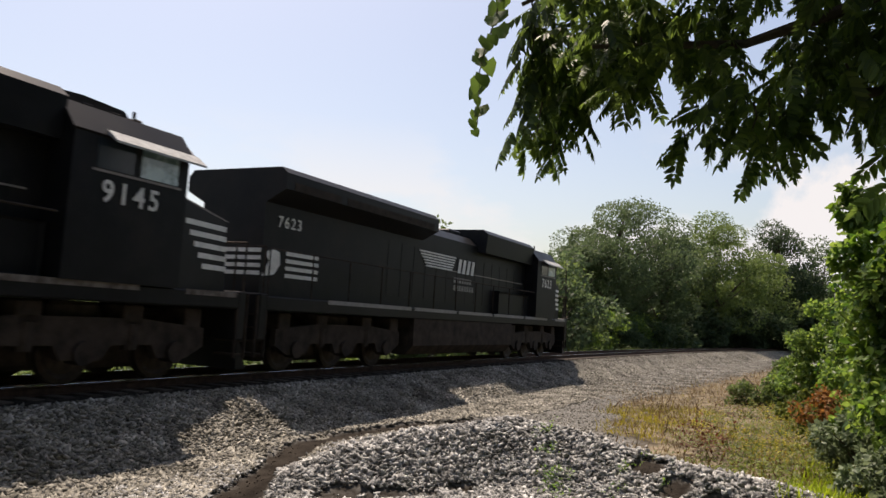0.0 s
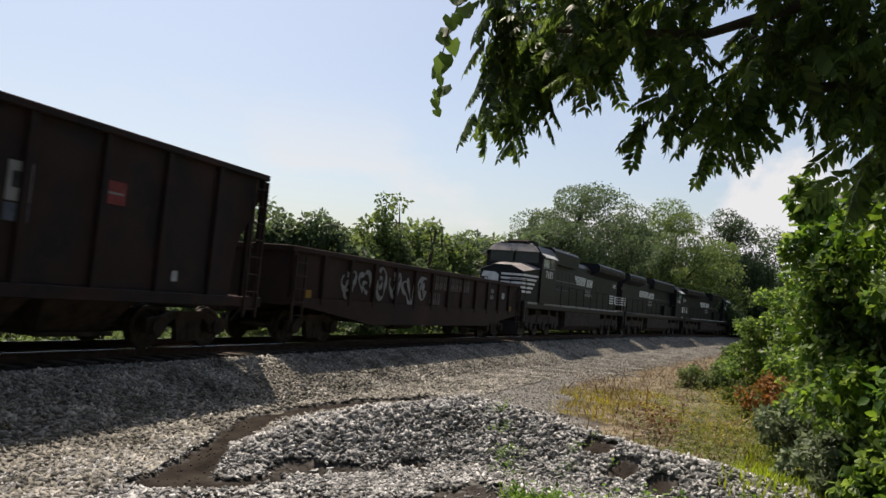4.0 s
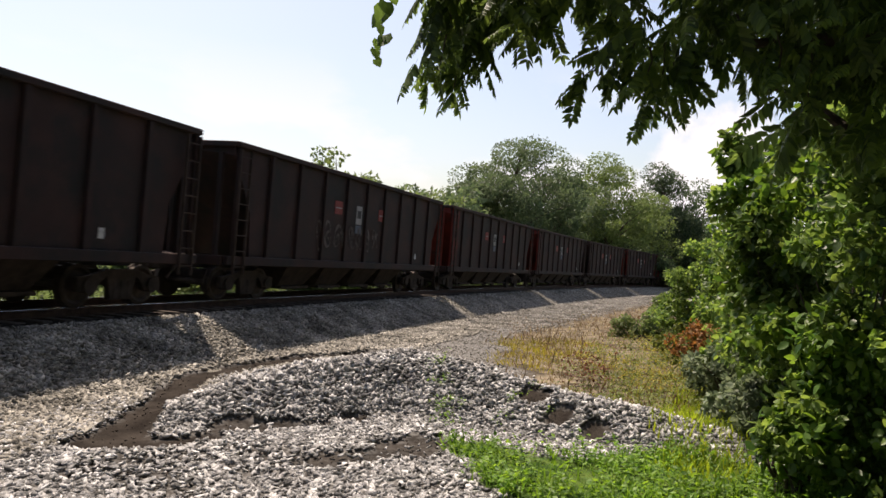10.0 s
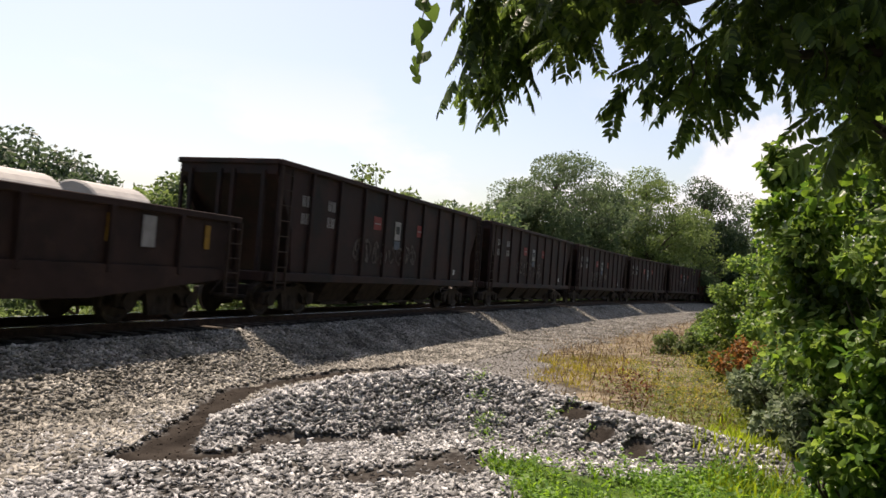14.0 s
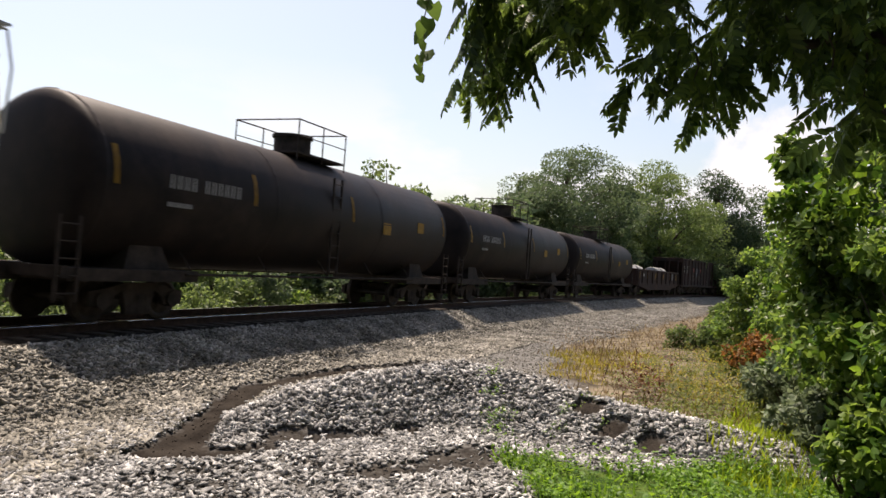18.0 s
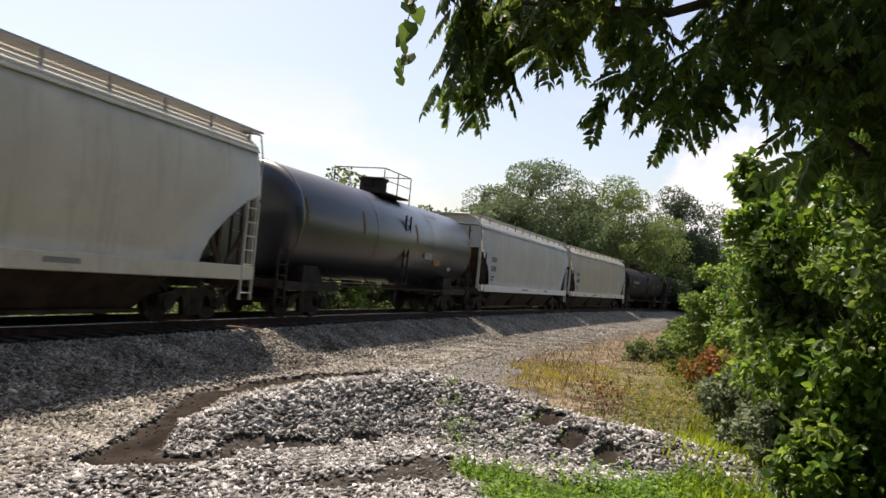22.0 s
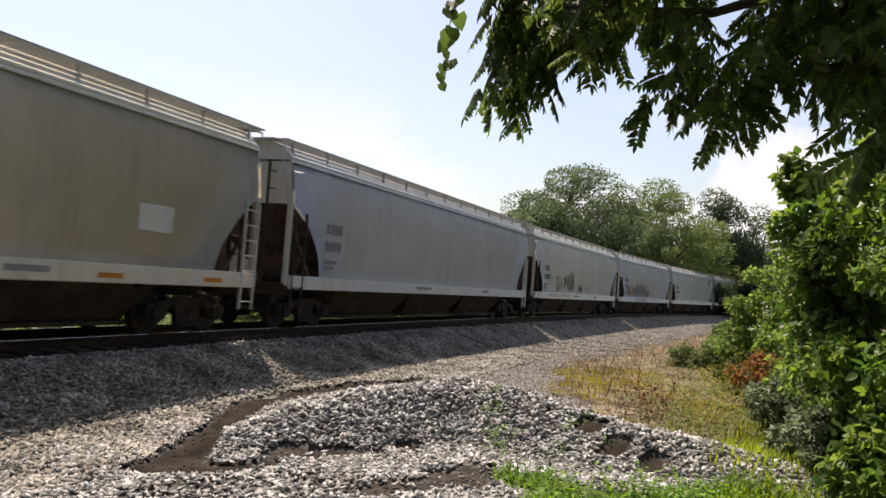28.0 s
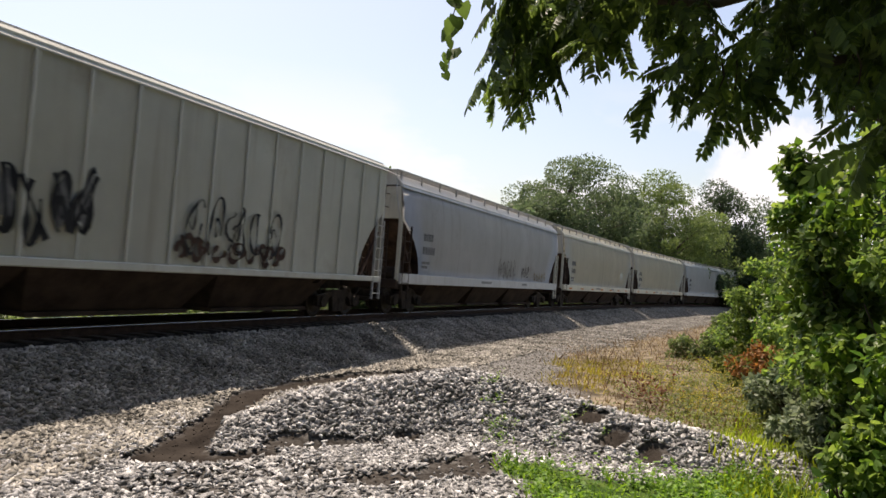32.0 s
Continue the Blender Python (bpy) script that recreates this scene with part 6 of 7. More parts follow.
def build_woods():
    big = "big broadleaf tree at the edge of the woods beyond the bend"
    for az, r, h, w, m, n, leaf, seed, lab, low, lumps in (
            (13.2, 80, 16.6, 6.3, M_LEAF_TREE, 17000, 0.34, 1, big, 0.16, 34),
            (16.5, 86, 15.2, 4.9, M_LEAF_TREE, 9000, 0.34, 8, big, 0.16, 22),
            (10.4, 76, 11.4, 4.2, M_LEAF_TREE, 8000, 0.32, 2, big, 0.14, 22),
            (18.2, 98, 14.4, 5.6, M_LEAF_TREE, 9000, 0.38, 10, big, 0.1, 24),
            (22.2, 104, 14.0, 5.2, M_LEAF_TREE2, 8000, 0.38, 11, big, 0.08, 22),
            (20.2, 95, 16.6, 6.3, M_LEAF_TREE2, 15000, 0.36, 3, "round yellow-green broadleaf tree beyond the bend", 0.12, 30),
            (24.1, 110, 17.3, 4.2, M_LEAF_DARK, 10000, 0.4, 4, "tall dark slender tree beyond the bend", 0.1, 34),
            (22.4, 112, 13.8, 3.4, M_LEAF_DARK, 5000, 0.4, 9, big, 0.1, 18),
            (26.8, 116, 14.8, 5.4, M_LEAF_TREE, 6000, 0.4, 5, big, 0.1, 20),
            (30.0, 118, 15.0, 5.0, M_LEAF_DARK, 5000, 0.45, 6, big, 0.1, 18),
            (33.5, 120, 15.0, 5.0, M_LEAF_DARK, 4000, 0.5, 7, big, 0.1, 18)):
        x, y = polar(az, r)
        tree(x, y, h * 1.025, w * 1.04, m, int(n * 1.8), leaf * 0.74, seed, lab, low, "tree", lumps, "woods beyond the bend")
    # dark wood behind them
    rnd = random.Random(5)
    for i in range(26):
        az = 8.5 + i * 1.15 + rnd.uniform(-0.4, 0.4)
        r = 100 + (az - 8) * 1.3 + rnd.uniform(-6, 10)
        x, y = polar(az, r)
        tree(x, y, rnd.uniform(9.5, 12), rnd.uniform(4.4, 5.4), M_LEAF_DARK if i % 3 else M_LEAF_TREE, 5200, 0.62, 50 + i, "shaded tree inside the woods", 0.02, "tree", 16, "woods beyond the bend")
    # undergrowth under the big trees
    for i in range(22):
        az = 8.0 + i * 1.2 + rnd.uniform(-0.4, 0.4)
        x, y = polar(az, 74 + (az - 8) * 1.7 + rnd.uniform(-3, 3))
        tree(x, y, rnd.uniform(3.6, 6.4), rnd.uniform(3.0, 4.2), (M_LEAF_DARK, M_LEAF_TREE, M_LEAF_DARK)[i % 3], 3600, 0.42, 450 + i, "dense undergrowth at the edge of the woods", 0.0, "shrub", 14, "undergrowth of the woods")
    # sunlit brush along the far side of the track
    for i in range(46):
        s = -6 + i * 2.5 + rnd.uniform(-0.8, 0.8)
        d = -rnd.uniform(6.5, 10)
        p = on_track(s, d)
        far = min(max(s / 60, 0), 1)
        tree(p[0], p[1], rnd.uniform(2.0, 3.1) + 2.0 * far, rnd.uniform(1.7, 2.5) + 0.5 * far, (M_LEAF_TREE2, M_LEAF_TREE, M_LEAF_BUSH)[i % 3], 2600, 0.17 + 0.13 * far, 100 + i, "leafy sunlit brush on the far side of the track", 0.0, "shrub", 12, "brush along the track")
    # low trees behind the train
    for az, r, h, w, m, seed in (
            (7.4, 62, 8.6, 3.6, M_LEAF_TREE2, 201), (4.6, 56, 7.2, 3.4, M_LEAF_TREE, 202), (1.8, 50, 6.4, 2.6, M_LEAF_TREE2, 203), (-1.2, 44, 5.6, 1.9, M_LEAF_TREE, 204),
            (-3.6, 42, 6.2, 2.4, M_LEAF_TREE2, 205), (-6.6, 40, 5.6, 2.4, M_LEAF_TREE, 206), (-9.4, 40, 6.0, 1.6, M_LEAF_TREE, 207), (-12.8, 42, 7.4, 2.2, M_LEAF_TREE, 208), (-15.6, 42, 6.8, 2.6, M_LEAF_TREE2, 209),
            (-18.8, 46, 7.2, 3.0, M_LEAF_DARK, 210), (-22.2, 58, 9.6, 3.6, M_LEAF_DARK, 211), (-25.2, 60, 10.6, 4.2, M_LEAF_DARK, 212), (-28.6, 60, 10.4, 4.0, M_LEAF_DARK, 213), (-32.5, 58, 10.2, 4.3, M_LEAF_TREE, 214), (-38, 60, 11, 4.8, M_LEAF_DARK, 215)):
        x, y = polar(az, r)
        tree(x, y, h * (1.14 if -14 < az < 6 else 1.0), w * 1.25, m, 8000, 0.29 if r < 50 else 0.4, seed, "small broadleaf tree beyond the railway", 0.02, "tree", 26, "trees beyond the railway")
    for az, r, h, seed in ((-1.5, 42, 8.1, 601), (-0.6, 43, 7.6, 602), (2.2, 45, 7.4, 603), (3.2, 46, 7.2, 604), (5.2, 50, 7.2, 605), (6.9, 52, 7.5, 606)):
        x, y = polar(az, r)
        tree(x, y, h * 1.14, 0.5, M_LEAF_TREE2, 1000, 0.24, seed, "slender sapling with sparse leaves beyond the railway", 0.02, "tree", 12, "trees beyond the railway")
    for i in range(16):
        az = -17 + i * 1.75
        x, y = polar(az, 52 + 8 * (i % 3))
        tree(x, y, rnd.uniform(5.2, 6.2) + 0.12 * max(az, 0) * 2, rnd.uniform(2.6, 3.4), (M_LEAF_TREE, M_LEAF_TREE2, M_LEAF_DARK)[i % 3], 3600, 0.32, 480 + i, "bushy young tree beyond the railway", 0.0, "tree", 16, "trees beyond the railway")


def near_leaves(name, t, masses, material, leaf, seed, droop=0.55):
    """Leafy masses: each an uneven cloud of broad leaves."""
    P, O = [], []
    for j, (cx, cy, cz, rx, ry, rz, n) in enumerate(masses):
        c, size = clumps((cx, cy, cz), (rx * 1.1, ry * 1.1, rz * 1.1), 22, seed + j)
        p, o = foliage(c, size * 0.72, int(n * 2.6), 0.85)
        P.append(p)
        O.append(o)
    P, O = np.concatenate(P), np.concatenate(O)
    keep = P[:, 2] > ground_z(P[:, 0], P[:, 1]) + 0.02
    P, O = P[keep], O[keep]
    return leaves(name, P, O, leaf * 0.72 * RNG.uniform(0.55, 1.3, len(P)), material, t, BROAD_V, BROAD_F, droop, 1.0)


def stems(t, x, y, z, n, height, spread, seed, r=0.02):
    rnd = random.Random(seed)
    for _ in range(n):
        bm = bmesh.new()
        a, q = rnd.uniform(0, 6.28), rnd.uniform(0.3, 1.0) * spread
        ex, ey, ez = x + q * math.cos(a), y + q * math.sin(a), z + height * rnd.uniform(0.6, 1.0)
        tapered(bm, [(x + rnd.uniform(-0.15, 0.15), y + rnd.uniform(-0.15, 0.15), z - 0.05), ((x + ex) / 2 + rnd.uniform(-0.1, 0.1), (y + ey) / 2, z + (ez - z) * 0.6), (ex, ey, ez)], r, r * 0.3, 5)
        part("stem", bm, M_BARK, t)


def shrub(name, az, r, label, masses, material, leaf, seed, stem_h=2.5, spread=0.8, category="shrub"):
    x, y = polar(az, r)
    t = thing(name, label, category)
    out = []
    for daz, dr, z, w, rz, n in masses:
        px, py = polar(az + daz, r + dr)
        out.append((px, py, z, w, w, rz, n))
    if material is M_LEAF_VINE:
        near_leaves("leaves", t, [(a, b, c, d * 0.95, e * 0.95, f, int(n * 0.75)) for a, b, c, d, e, f, n in out], M_LEAF_BUSH, leaf, seed + 500)
        near_leaves("outer_leaves", t, [(a, b, c + 0.05, d, e, f, int(n * 0.4)) for a, b, c, d, e, f, n in out], material, leaf * 1.1, seed)
    else:
        near_leaves("leaves", t, out, material, leaf, seed)
    stems(t, x, y, float(ground_z(x, y)[0]), 7, stem_h, spread, seed, 0.025)
    return t


def build_thicket():
    shrub("vine_covered_shrub", 34.0, 10.4, "tall shrub hung with sunlit broad vine leaves", ((-4.0, 0, 2.6, 0.42, 0.75, 560), (-5.2, 0, 3.2, 0.22, 0.3, 130), (-3.5, 0.2, 1.8, 0.4, 0.5, 340), (-2.2, 0, 1.2, 0.5, 0.7, 560), (-0.2, -0.4, 2.4, 0.85, 1.3, 1000), (1.2, 0.0, 0.4, 0.6, 0.8, 620), (-1.0, 0.4, 0.1, 0.4, 0.5, 320)), M_LEAF_VINE, 0.15, 300, 3.2)
    shrub("vine_covered_shrub", 37.6, 9.2, "dense shrub with glossy broad leaves, bright tips", ((-1.4, -0.3, 0.35, 0.45, 0.5, 380), (0.2, -0.2, 0.1, 0.6, 0.7, 620), (1.0, -0.4, 1.5, 0.8, 1.3, 1000)), M_LEAF_VINE, 0.15, 310, 3.0)
    shrub("vine_covered_shrub", 42.0, 8.4, "dense dark shrub under the overhanging tree", ((0, 0, 1.0, 0.9, 1.7, 1700), (-2.4, -0.2, 3.2, 0.8, 1.3, 1200), (3, 0, 2.4, 1.1, 2.2, 1300)), M_LEAF_BUSH, 0.14, 320, 4.0)
    shrub("vine_covered_shrub", 33.2, 8.6, "low shrub with bright sunlit broad leaves before the thicket", ((-0.9, 0.6, 1.0, 0.3, 0.3, 170), (1.6, 0.2, 0.45, 0.34, 0.32, 220), (3.0, 0, 1.0, 0.4, 0.45, 260)), M_LEAF_VINE, 0.15, 315, 0.6, 0.3)
    shrub("shrub", 35.5, 12.5, "dense thicket of dark green leaves", ((0, 0, 1.0, 1.5, 2.2, 2400), (4, 0.5, 2.2, 1.8, 3.2, 2400), (-3.0, 1.0, 0.6, 0.8, 1.3, 1200)), M_LEAF_BUSH, 0.14, 330, 4.0)
    shrub("shrub", 30.8, 14.5, "leafy shrub at the edge of the thicket", ((-0.4, 0, 1.2, 0.75, 1.2, 1100), (1.6, 0, 2.0, 0.9, 1.2, 1100), (-2.2, 0.4, 0.2, 0.4, 0.5, 350)), M_LEAF_BUSH, 0.13, 340, 2.4)
    shrub("shrub", 27.6, 21.5, "rounded green shrub at the edge of the thicket", ((-0.6, 0, 0.9, 0.9, 1.5, 1700), (1.6, 0.5, 1.5, 1.1, 1.7, 1700), (-2.2, 0.6, 0.2, 0.65, 0.9, 800)), M_LEAF_BUSH, 0.14, 350, 2.2)
    shrub("shrub", 29.0, 17.8, "slender upright shrub with yellow-green shoots", ((0, 0, 1.9, 0.5, 1.0, 600), (1.4, 0.3, 2.5, 0.45, 0.7, 420), (-0.8, 0, 0.8, 0.5, 0.7, 420)), M_LEAF_VINE, 0.13, 355, 2.6)
    shrub("shrub", 23.2, 26.0, "low yellow-green shrub on the verge", ((0, 0, -0.3, 0.75, 0.6, 900), (-1.5, 0.5, -0.45, 0.55, 0.45, 500), (1.9, 0.6, 0.1, 0.8, 0.9, 1100)), M_LEAF_TREE2, 0.14, 360, 1.0)
    shrub("red_weed", 28.2, 16.5, "patch of rusty orange-brown withered weeds", ((-1.9, 0, 0.2, 0.4, 0.28, 130), (-0.4, 0.2, 0.42, 0.5, 0.3, 170), (1.2, 0.2, 0.55, 0.45, 0.26, 130), (0.2, -0.4, 0.1, 0.5, 0.26, 110)), M_REDWEED, 0.11, 370, 0.8, category="weed")
    shrub("shrub", 27.6, 17.0, "olive-green brush mingled with the rusty weeds", ((-1.6, 0, 0.1, 0.5, 0.4, 260), (0.6, 0.2, 0.3, 0.6, 0.5, 380), (2.0, 0.4, 0.5, 0.5, 0.5, 260)), M_OLIVE, 0.11, 375, 0.9)
    shrub("shrub", 29.6, 13.5, "low silvery-green shrub beside the grass", ((0, 0, 0.1, 0.5, 0.55, 700), (-1.8, 0.4, -0.1, 0.4, 0.4, 450), (1.6, 0, 0.0, 0.5, 0.6, 600)), M_LEAF_SILVER, 0.12, 380, 0.9)
    shrub("shrub", 31.2, 10.6, "low shrub with silvery-green leaves in the shade", ((0, 0, -0.1, 0.45, 0.5, 520), (-1.8, 0.4, -0.2, 0.35, 0.4, 340)), M_LEAF_SILVER, 0.12, 390, 0.8)
    # unseen trees added to the right of and behind the viewpoint, cutting sky fill light
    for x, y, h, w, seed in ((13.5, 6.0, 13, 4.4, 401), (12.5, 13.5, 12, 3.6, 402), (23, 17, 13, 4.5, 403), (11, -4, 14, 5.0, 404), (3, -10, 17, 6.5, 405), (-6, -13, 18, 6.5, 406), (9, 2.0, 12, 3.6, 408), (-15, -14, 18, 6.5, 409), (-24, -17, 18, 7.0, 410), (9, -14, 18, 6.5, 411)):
        tree(x, y, h, w, M_LEAF_DARK, 8500, 0.42, seed, "tall unseen tree added beside the viewpoint to block sky light", 0.1, "tree", 24, "trees beside the viewpoint")


def compound_form(pairs, seed):
    """A pinnate leaf: a thin stalk with drooping leaflets in pairs; length 1 along y."""
    rnd = np.random.default_rng(seed)
    V, F = [], []

    def leaflet(base, ang, size, drop):
        k = len(V)
        ca, sa = math.cos(ang), math.sin(ang)
        for px, py, pz in ((0, 0, 0), (0.2, 0.22, 0.03), (0.19, 0.62, 0.0), (0, 1, -0.12), (-0.19, 0.62, 0.0), (-0.2, 0.22, 0.03)):
            lx, ly = px * size, py * size
            V.append((base[0] + ca * lx - sa * ly, base[1] + sa * lx + ca * ly, base[2] + pz * size - drop * py * size))
        F.extend([(k, k + 1, k + 2), (k, k + 2, k + 3), (k, k + 3, k + 4), (k, k + 4, k + 5)])
    for i in range(pairs):
        t = 0.16 + 0.8 * i / (pairs - 1)
        sag = -0.18 * t * t
        sz = 0.265 * (0.75 + 0.5 * math.sin(math.pi * t)) * rnd.uniform(0.85, 1.15)
        leaflet((0.0, t, sag), -1.05 + rnd.normal(0, 0.15), sz, 0.25 + rnd.uniform(0, 0.4))
        leaflet((0.0, t, sag), 1.05 + rnd.normal(0, 0.15), sz, 0.25 + rnd.uniform(0, 0.4))
    leaflet((0, 0.98, -0.18), 0.0, 0.26, 0.3)
    k = len(V)
    V.extend([(-0.006, 0, 0), (0.006, 0, 0), (0.004, 1, -0.18), (-0.004, 1, -0.18)])
    F.extend([(k, k + 1, k + 2), (k, k + 2, k + 3)])
    return np.array(V), np.array(F)


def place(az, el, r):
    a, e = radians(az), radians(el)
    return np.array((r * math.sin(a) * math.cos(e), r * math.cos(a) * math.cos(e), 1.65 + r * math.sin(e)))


SWAYING = []


def build_overhang():
    """The tree overhead: trunk beside the viewpoint, boughs reaching over, sprays of compound leaves."""
    t = thing("walnut_tree", "overhanging tree with drooping sprays of compound leaves", "tree")
    foot = (4.9, 2.2)
    z0 = float(ground_z(*foot)[0])
    bm = bmesh.new()
    tapered(bm, [(foot[0], foot[1], z0 - 0.35), (4.8, 2.4, 1.8), (4.6, 2.6, 3.6), (4.3, 2.9, 5.5), (4.1, 3.0, 8.0)], 0.2, 0.06, 10)
    part("trunk", bm, M_BARK, t)
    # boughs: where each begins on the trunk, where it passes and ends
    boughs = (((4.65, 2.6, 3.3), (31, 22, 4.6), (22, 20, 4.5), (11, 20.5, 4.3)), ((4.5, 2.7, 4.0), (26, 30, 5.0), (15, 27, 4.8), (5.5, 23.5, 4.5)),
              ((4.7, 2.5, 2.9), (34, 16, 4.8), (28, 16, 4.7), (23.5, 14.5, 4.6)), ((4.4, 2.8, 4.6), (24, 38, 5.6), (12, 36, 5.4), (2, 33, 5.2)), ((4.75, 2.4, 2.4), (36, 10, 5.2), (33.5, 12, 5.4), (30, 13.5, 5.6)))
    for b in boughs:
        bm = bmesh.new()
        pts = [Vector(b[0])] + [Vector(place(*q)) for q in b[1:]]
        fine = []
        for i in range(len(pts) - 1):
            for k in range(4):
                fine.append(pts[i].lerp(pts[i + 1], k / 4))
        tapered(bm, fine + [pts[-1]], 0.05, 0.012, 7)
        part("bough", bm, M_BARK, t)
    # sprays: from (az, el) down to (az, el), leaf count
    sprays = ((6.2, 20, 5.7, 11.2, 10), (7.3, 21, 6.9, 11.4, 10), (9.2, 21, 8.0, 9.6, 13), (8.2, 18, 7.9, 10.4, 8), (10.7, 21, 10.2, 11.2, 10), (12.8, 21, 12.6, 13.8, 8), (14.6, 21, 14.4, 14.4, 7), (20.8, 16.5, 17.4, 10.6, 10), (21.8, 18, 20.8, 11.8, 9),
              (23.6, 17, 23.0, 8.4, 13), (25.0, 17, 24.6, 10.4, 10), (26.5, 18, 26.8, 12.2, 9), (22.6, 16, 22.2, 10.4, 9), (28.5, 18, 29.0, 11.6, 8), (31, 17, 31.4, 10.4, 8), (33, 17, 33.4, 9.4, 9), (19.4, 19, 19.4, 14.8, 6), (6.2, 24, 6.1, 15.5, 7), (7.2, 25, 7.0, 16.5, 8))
    P, D, Z = [], [], []
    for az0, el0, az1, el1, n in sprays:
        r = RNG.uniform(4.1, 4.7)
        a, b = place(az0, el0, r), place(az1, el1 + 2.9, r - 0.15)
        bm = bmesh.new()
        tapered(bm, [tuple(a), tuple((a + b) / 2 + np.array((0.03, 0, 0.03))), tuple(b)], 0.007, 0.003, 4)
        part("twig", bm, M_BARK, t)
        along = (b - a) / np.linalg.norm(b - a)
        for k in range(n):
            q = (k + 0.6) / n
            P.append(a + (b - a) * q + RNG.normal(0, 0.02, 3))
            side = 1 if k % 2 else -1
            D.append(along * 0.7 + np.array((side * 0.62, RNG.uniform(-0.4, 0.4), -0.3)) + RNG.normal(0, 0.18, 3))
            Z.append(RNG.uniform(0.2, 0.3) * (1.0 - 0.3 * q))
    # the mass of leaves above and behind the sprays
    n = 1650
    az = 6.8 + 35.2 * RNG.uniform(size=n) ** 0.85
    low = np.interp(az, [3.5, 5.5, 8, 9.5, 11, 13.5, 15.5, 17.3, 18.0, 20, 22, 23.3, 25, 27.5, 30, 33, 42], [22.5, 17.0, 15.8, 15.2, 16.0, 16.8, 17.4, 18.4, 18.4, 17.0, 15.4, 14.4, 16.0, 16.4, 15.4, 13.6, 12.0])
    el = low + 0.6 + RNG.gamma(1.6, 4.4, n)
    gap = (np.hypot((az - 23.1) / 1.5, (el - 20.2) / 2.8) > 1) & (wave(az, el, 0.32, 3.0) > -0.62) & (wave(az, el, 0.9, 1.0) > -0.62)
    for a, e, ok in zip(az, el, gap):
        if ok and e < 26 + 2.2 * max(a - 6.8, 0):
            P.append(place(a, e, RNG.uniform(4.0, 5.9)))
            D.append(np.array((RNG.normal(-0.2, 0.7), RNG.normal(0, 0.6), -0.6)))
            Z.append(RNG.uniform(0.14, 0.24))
    # low shaded boughs towards the trunk
    for _ in range(60):
        P.append(place(RNG.uniform(31.5, 41), RNG.uniform(9.5, 16), RNG.uniform(4.5, 5.6)))
        D.append(np.array((RNG.normal(-0.15, 0.6), RNG.normal(0, 0.6), -0.7)))
        Z.append(RNG.uniform(0.2, 0.32))
    # unseen crown overhead, added to keep the sun off all but the outer sprays
    cx, cy, cz = RNG.uniform(-0.2, 10.5, 6200), RNG.uniform(-4.5, 8.6, 6200), RNG.uniform(5.4, 9.6, 6200)
    reach = 0.6 + 0.4 * wave(cx, cy, 0.8, 2.0) - 0.12 * (cz - 7.4)
    ok = (cx > reach) & (cy < 8.6 - 2.2 * sstep(3.5, 5.5, cx)) & (cz > 2.2 + 0.72 * np.hypot(cx, cy)) & (wave(cx, cy, 1.5, 6.0) > -0.6)
    for q in np.flatnonzero(ok):
        P.append(np.array((cx[q], cy[q], cz[q])))
        D.append(np.array((RNG.normal(0, 0.8), RNG.normal(0, 0.8), -0.25)))
        Z.append(RNG.uniform(0.45, 0.7))
    P, D, Z = np.array(P), np.array(D), np.array(Z)
    kind = RNG.integers(0, 4, len(P))
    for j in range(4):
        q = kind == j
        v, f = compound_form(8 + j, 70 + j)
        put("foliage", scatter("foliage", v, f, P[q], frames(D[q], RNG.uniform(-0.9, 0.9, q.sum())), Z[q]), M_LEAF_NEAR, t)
    SWAYING.append(t)
    # a vine with heart-shaped leaves hanging at the tip
    vine = thing("hanging_vine", "vine with heart-shaped leaves hanging from the branch", "vine")
    SWAYING.append(vine)
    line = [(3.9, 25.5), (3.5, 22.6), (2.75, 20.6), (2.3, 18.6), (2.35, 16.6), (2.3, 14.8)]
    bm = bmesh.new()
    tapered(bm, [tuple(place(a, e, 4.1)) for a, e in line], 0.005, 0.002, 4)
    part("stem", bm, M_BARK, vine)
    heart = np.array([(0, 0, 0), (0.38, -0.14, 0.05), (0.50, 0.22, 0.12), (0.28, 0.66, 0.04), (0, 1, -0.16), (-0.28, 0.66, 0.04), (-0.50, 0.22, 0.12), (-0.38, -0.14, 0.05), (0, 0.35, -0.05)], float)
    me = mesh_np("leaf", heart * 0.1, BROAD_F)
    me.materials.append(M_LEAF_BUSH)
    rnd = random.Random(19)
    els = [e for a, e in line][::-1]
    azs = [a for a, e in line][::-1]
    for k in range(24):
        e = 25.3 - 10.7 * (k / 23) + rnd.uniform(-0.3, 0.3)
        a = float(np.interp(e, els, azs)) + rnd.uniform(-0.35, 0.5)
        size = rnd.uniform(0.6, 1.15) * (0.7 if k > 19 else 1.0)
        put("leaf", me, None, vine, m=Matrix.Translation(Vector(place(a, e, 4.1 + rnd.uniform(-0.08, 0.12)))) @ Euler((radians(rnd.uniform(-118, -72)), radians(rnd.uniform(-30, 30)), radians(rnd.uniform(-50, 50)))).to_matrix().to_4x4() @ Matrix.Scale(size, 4))


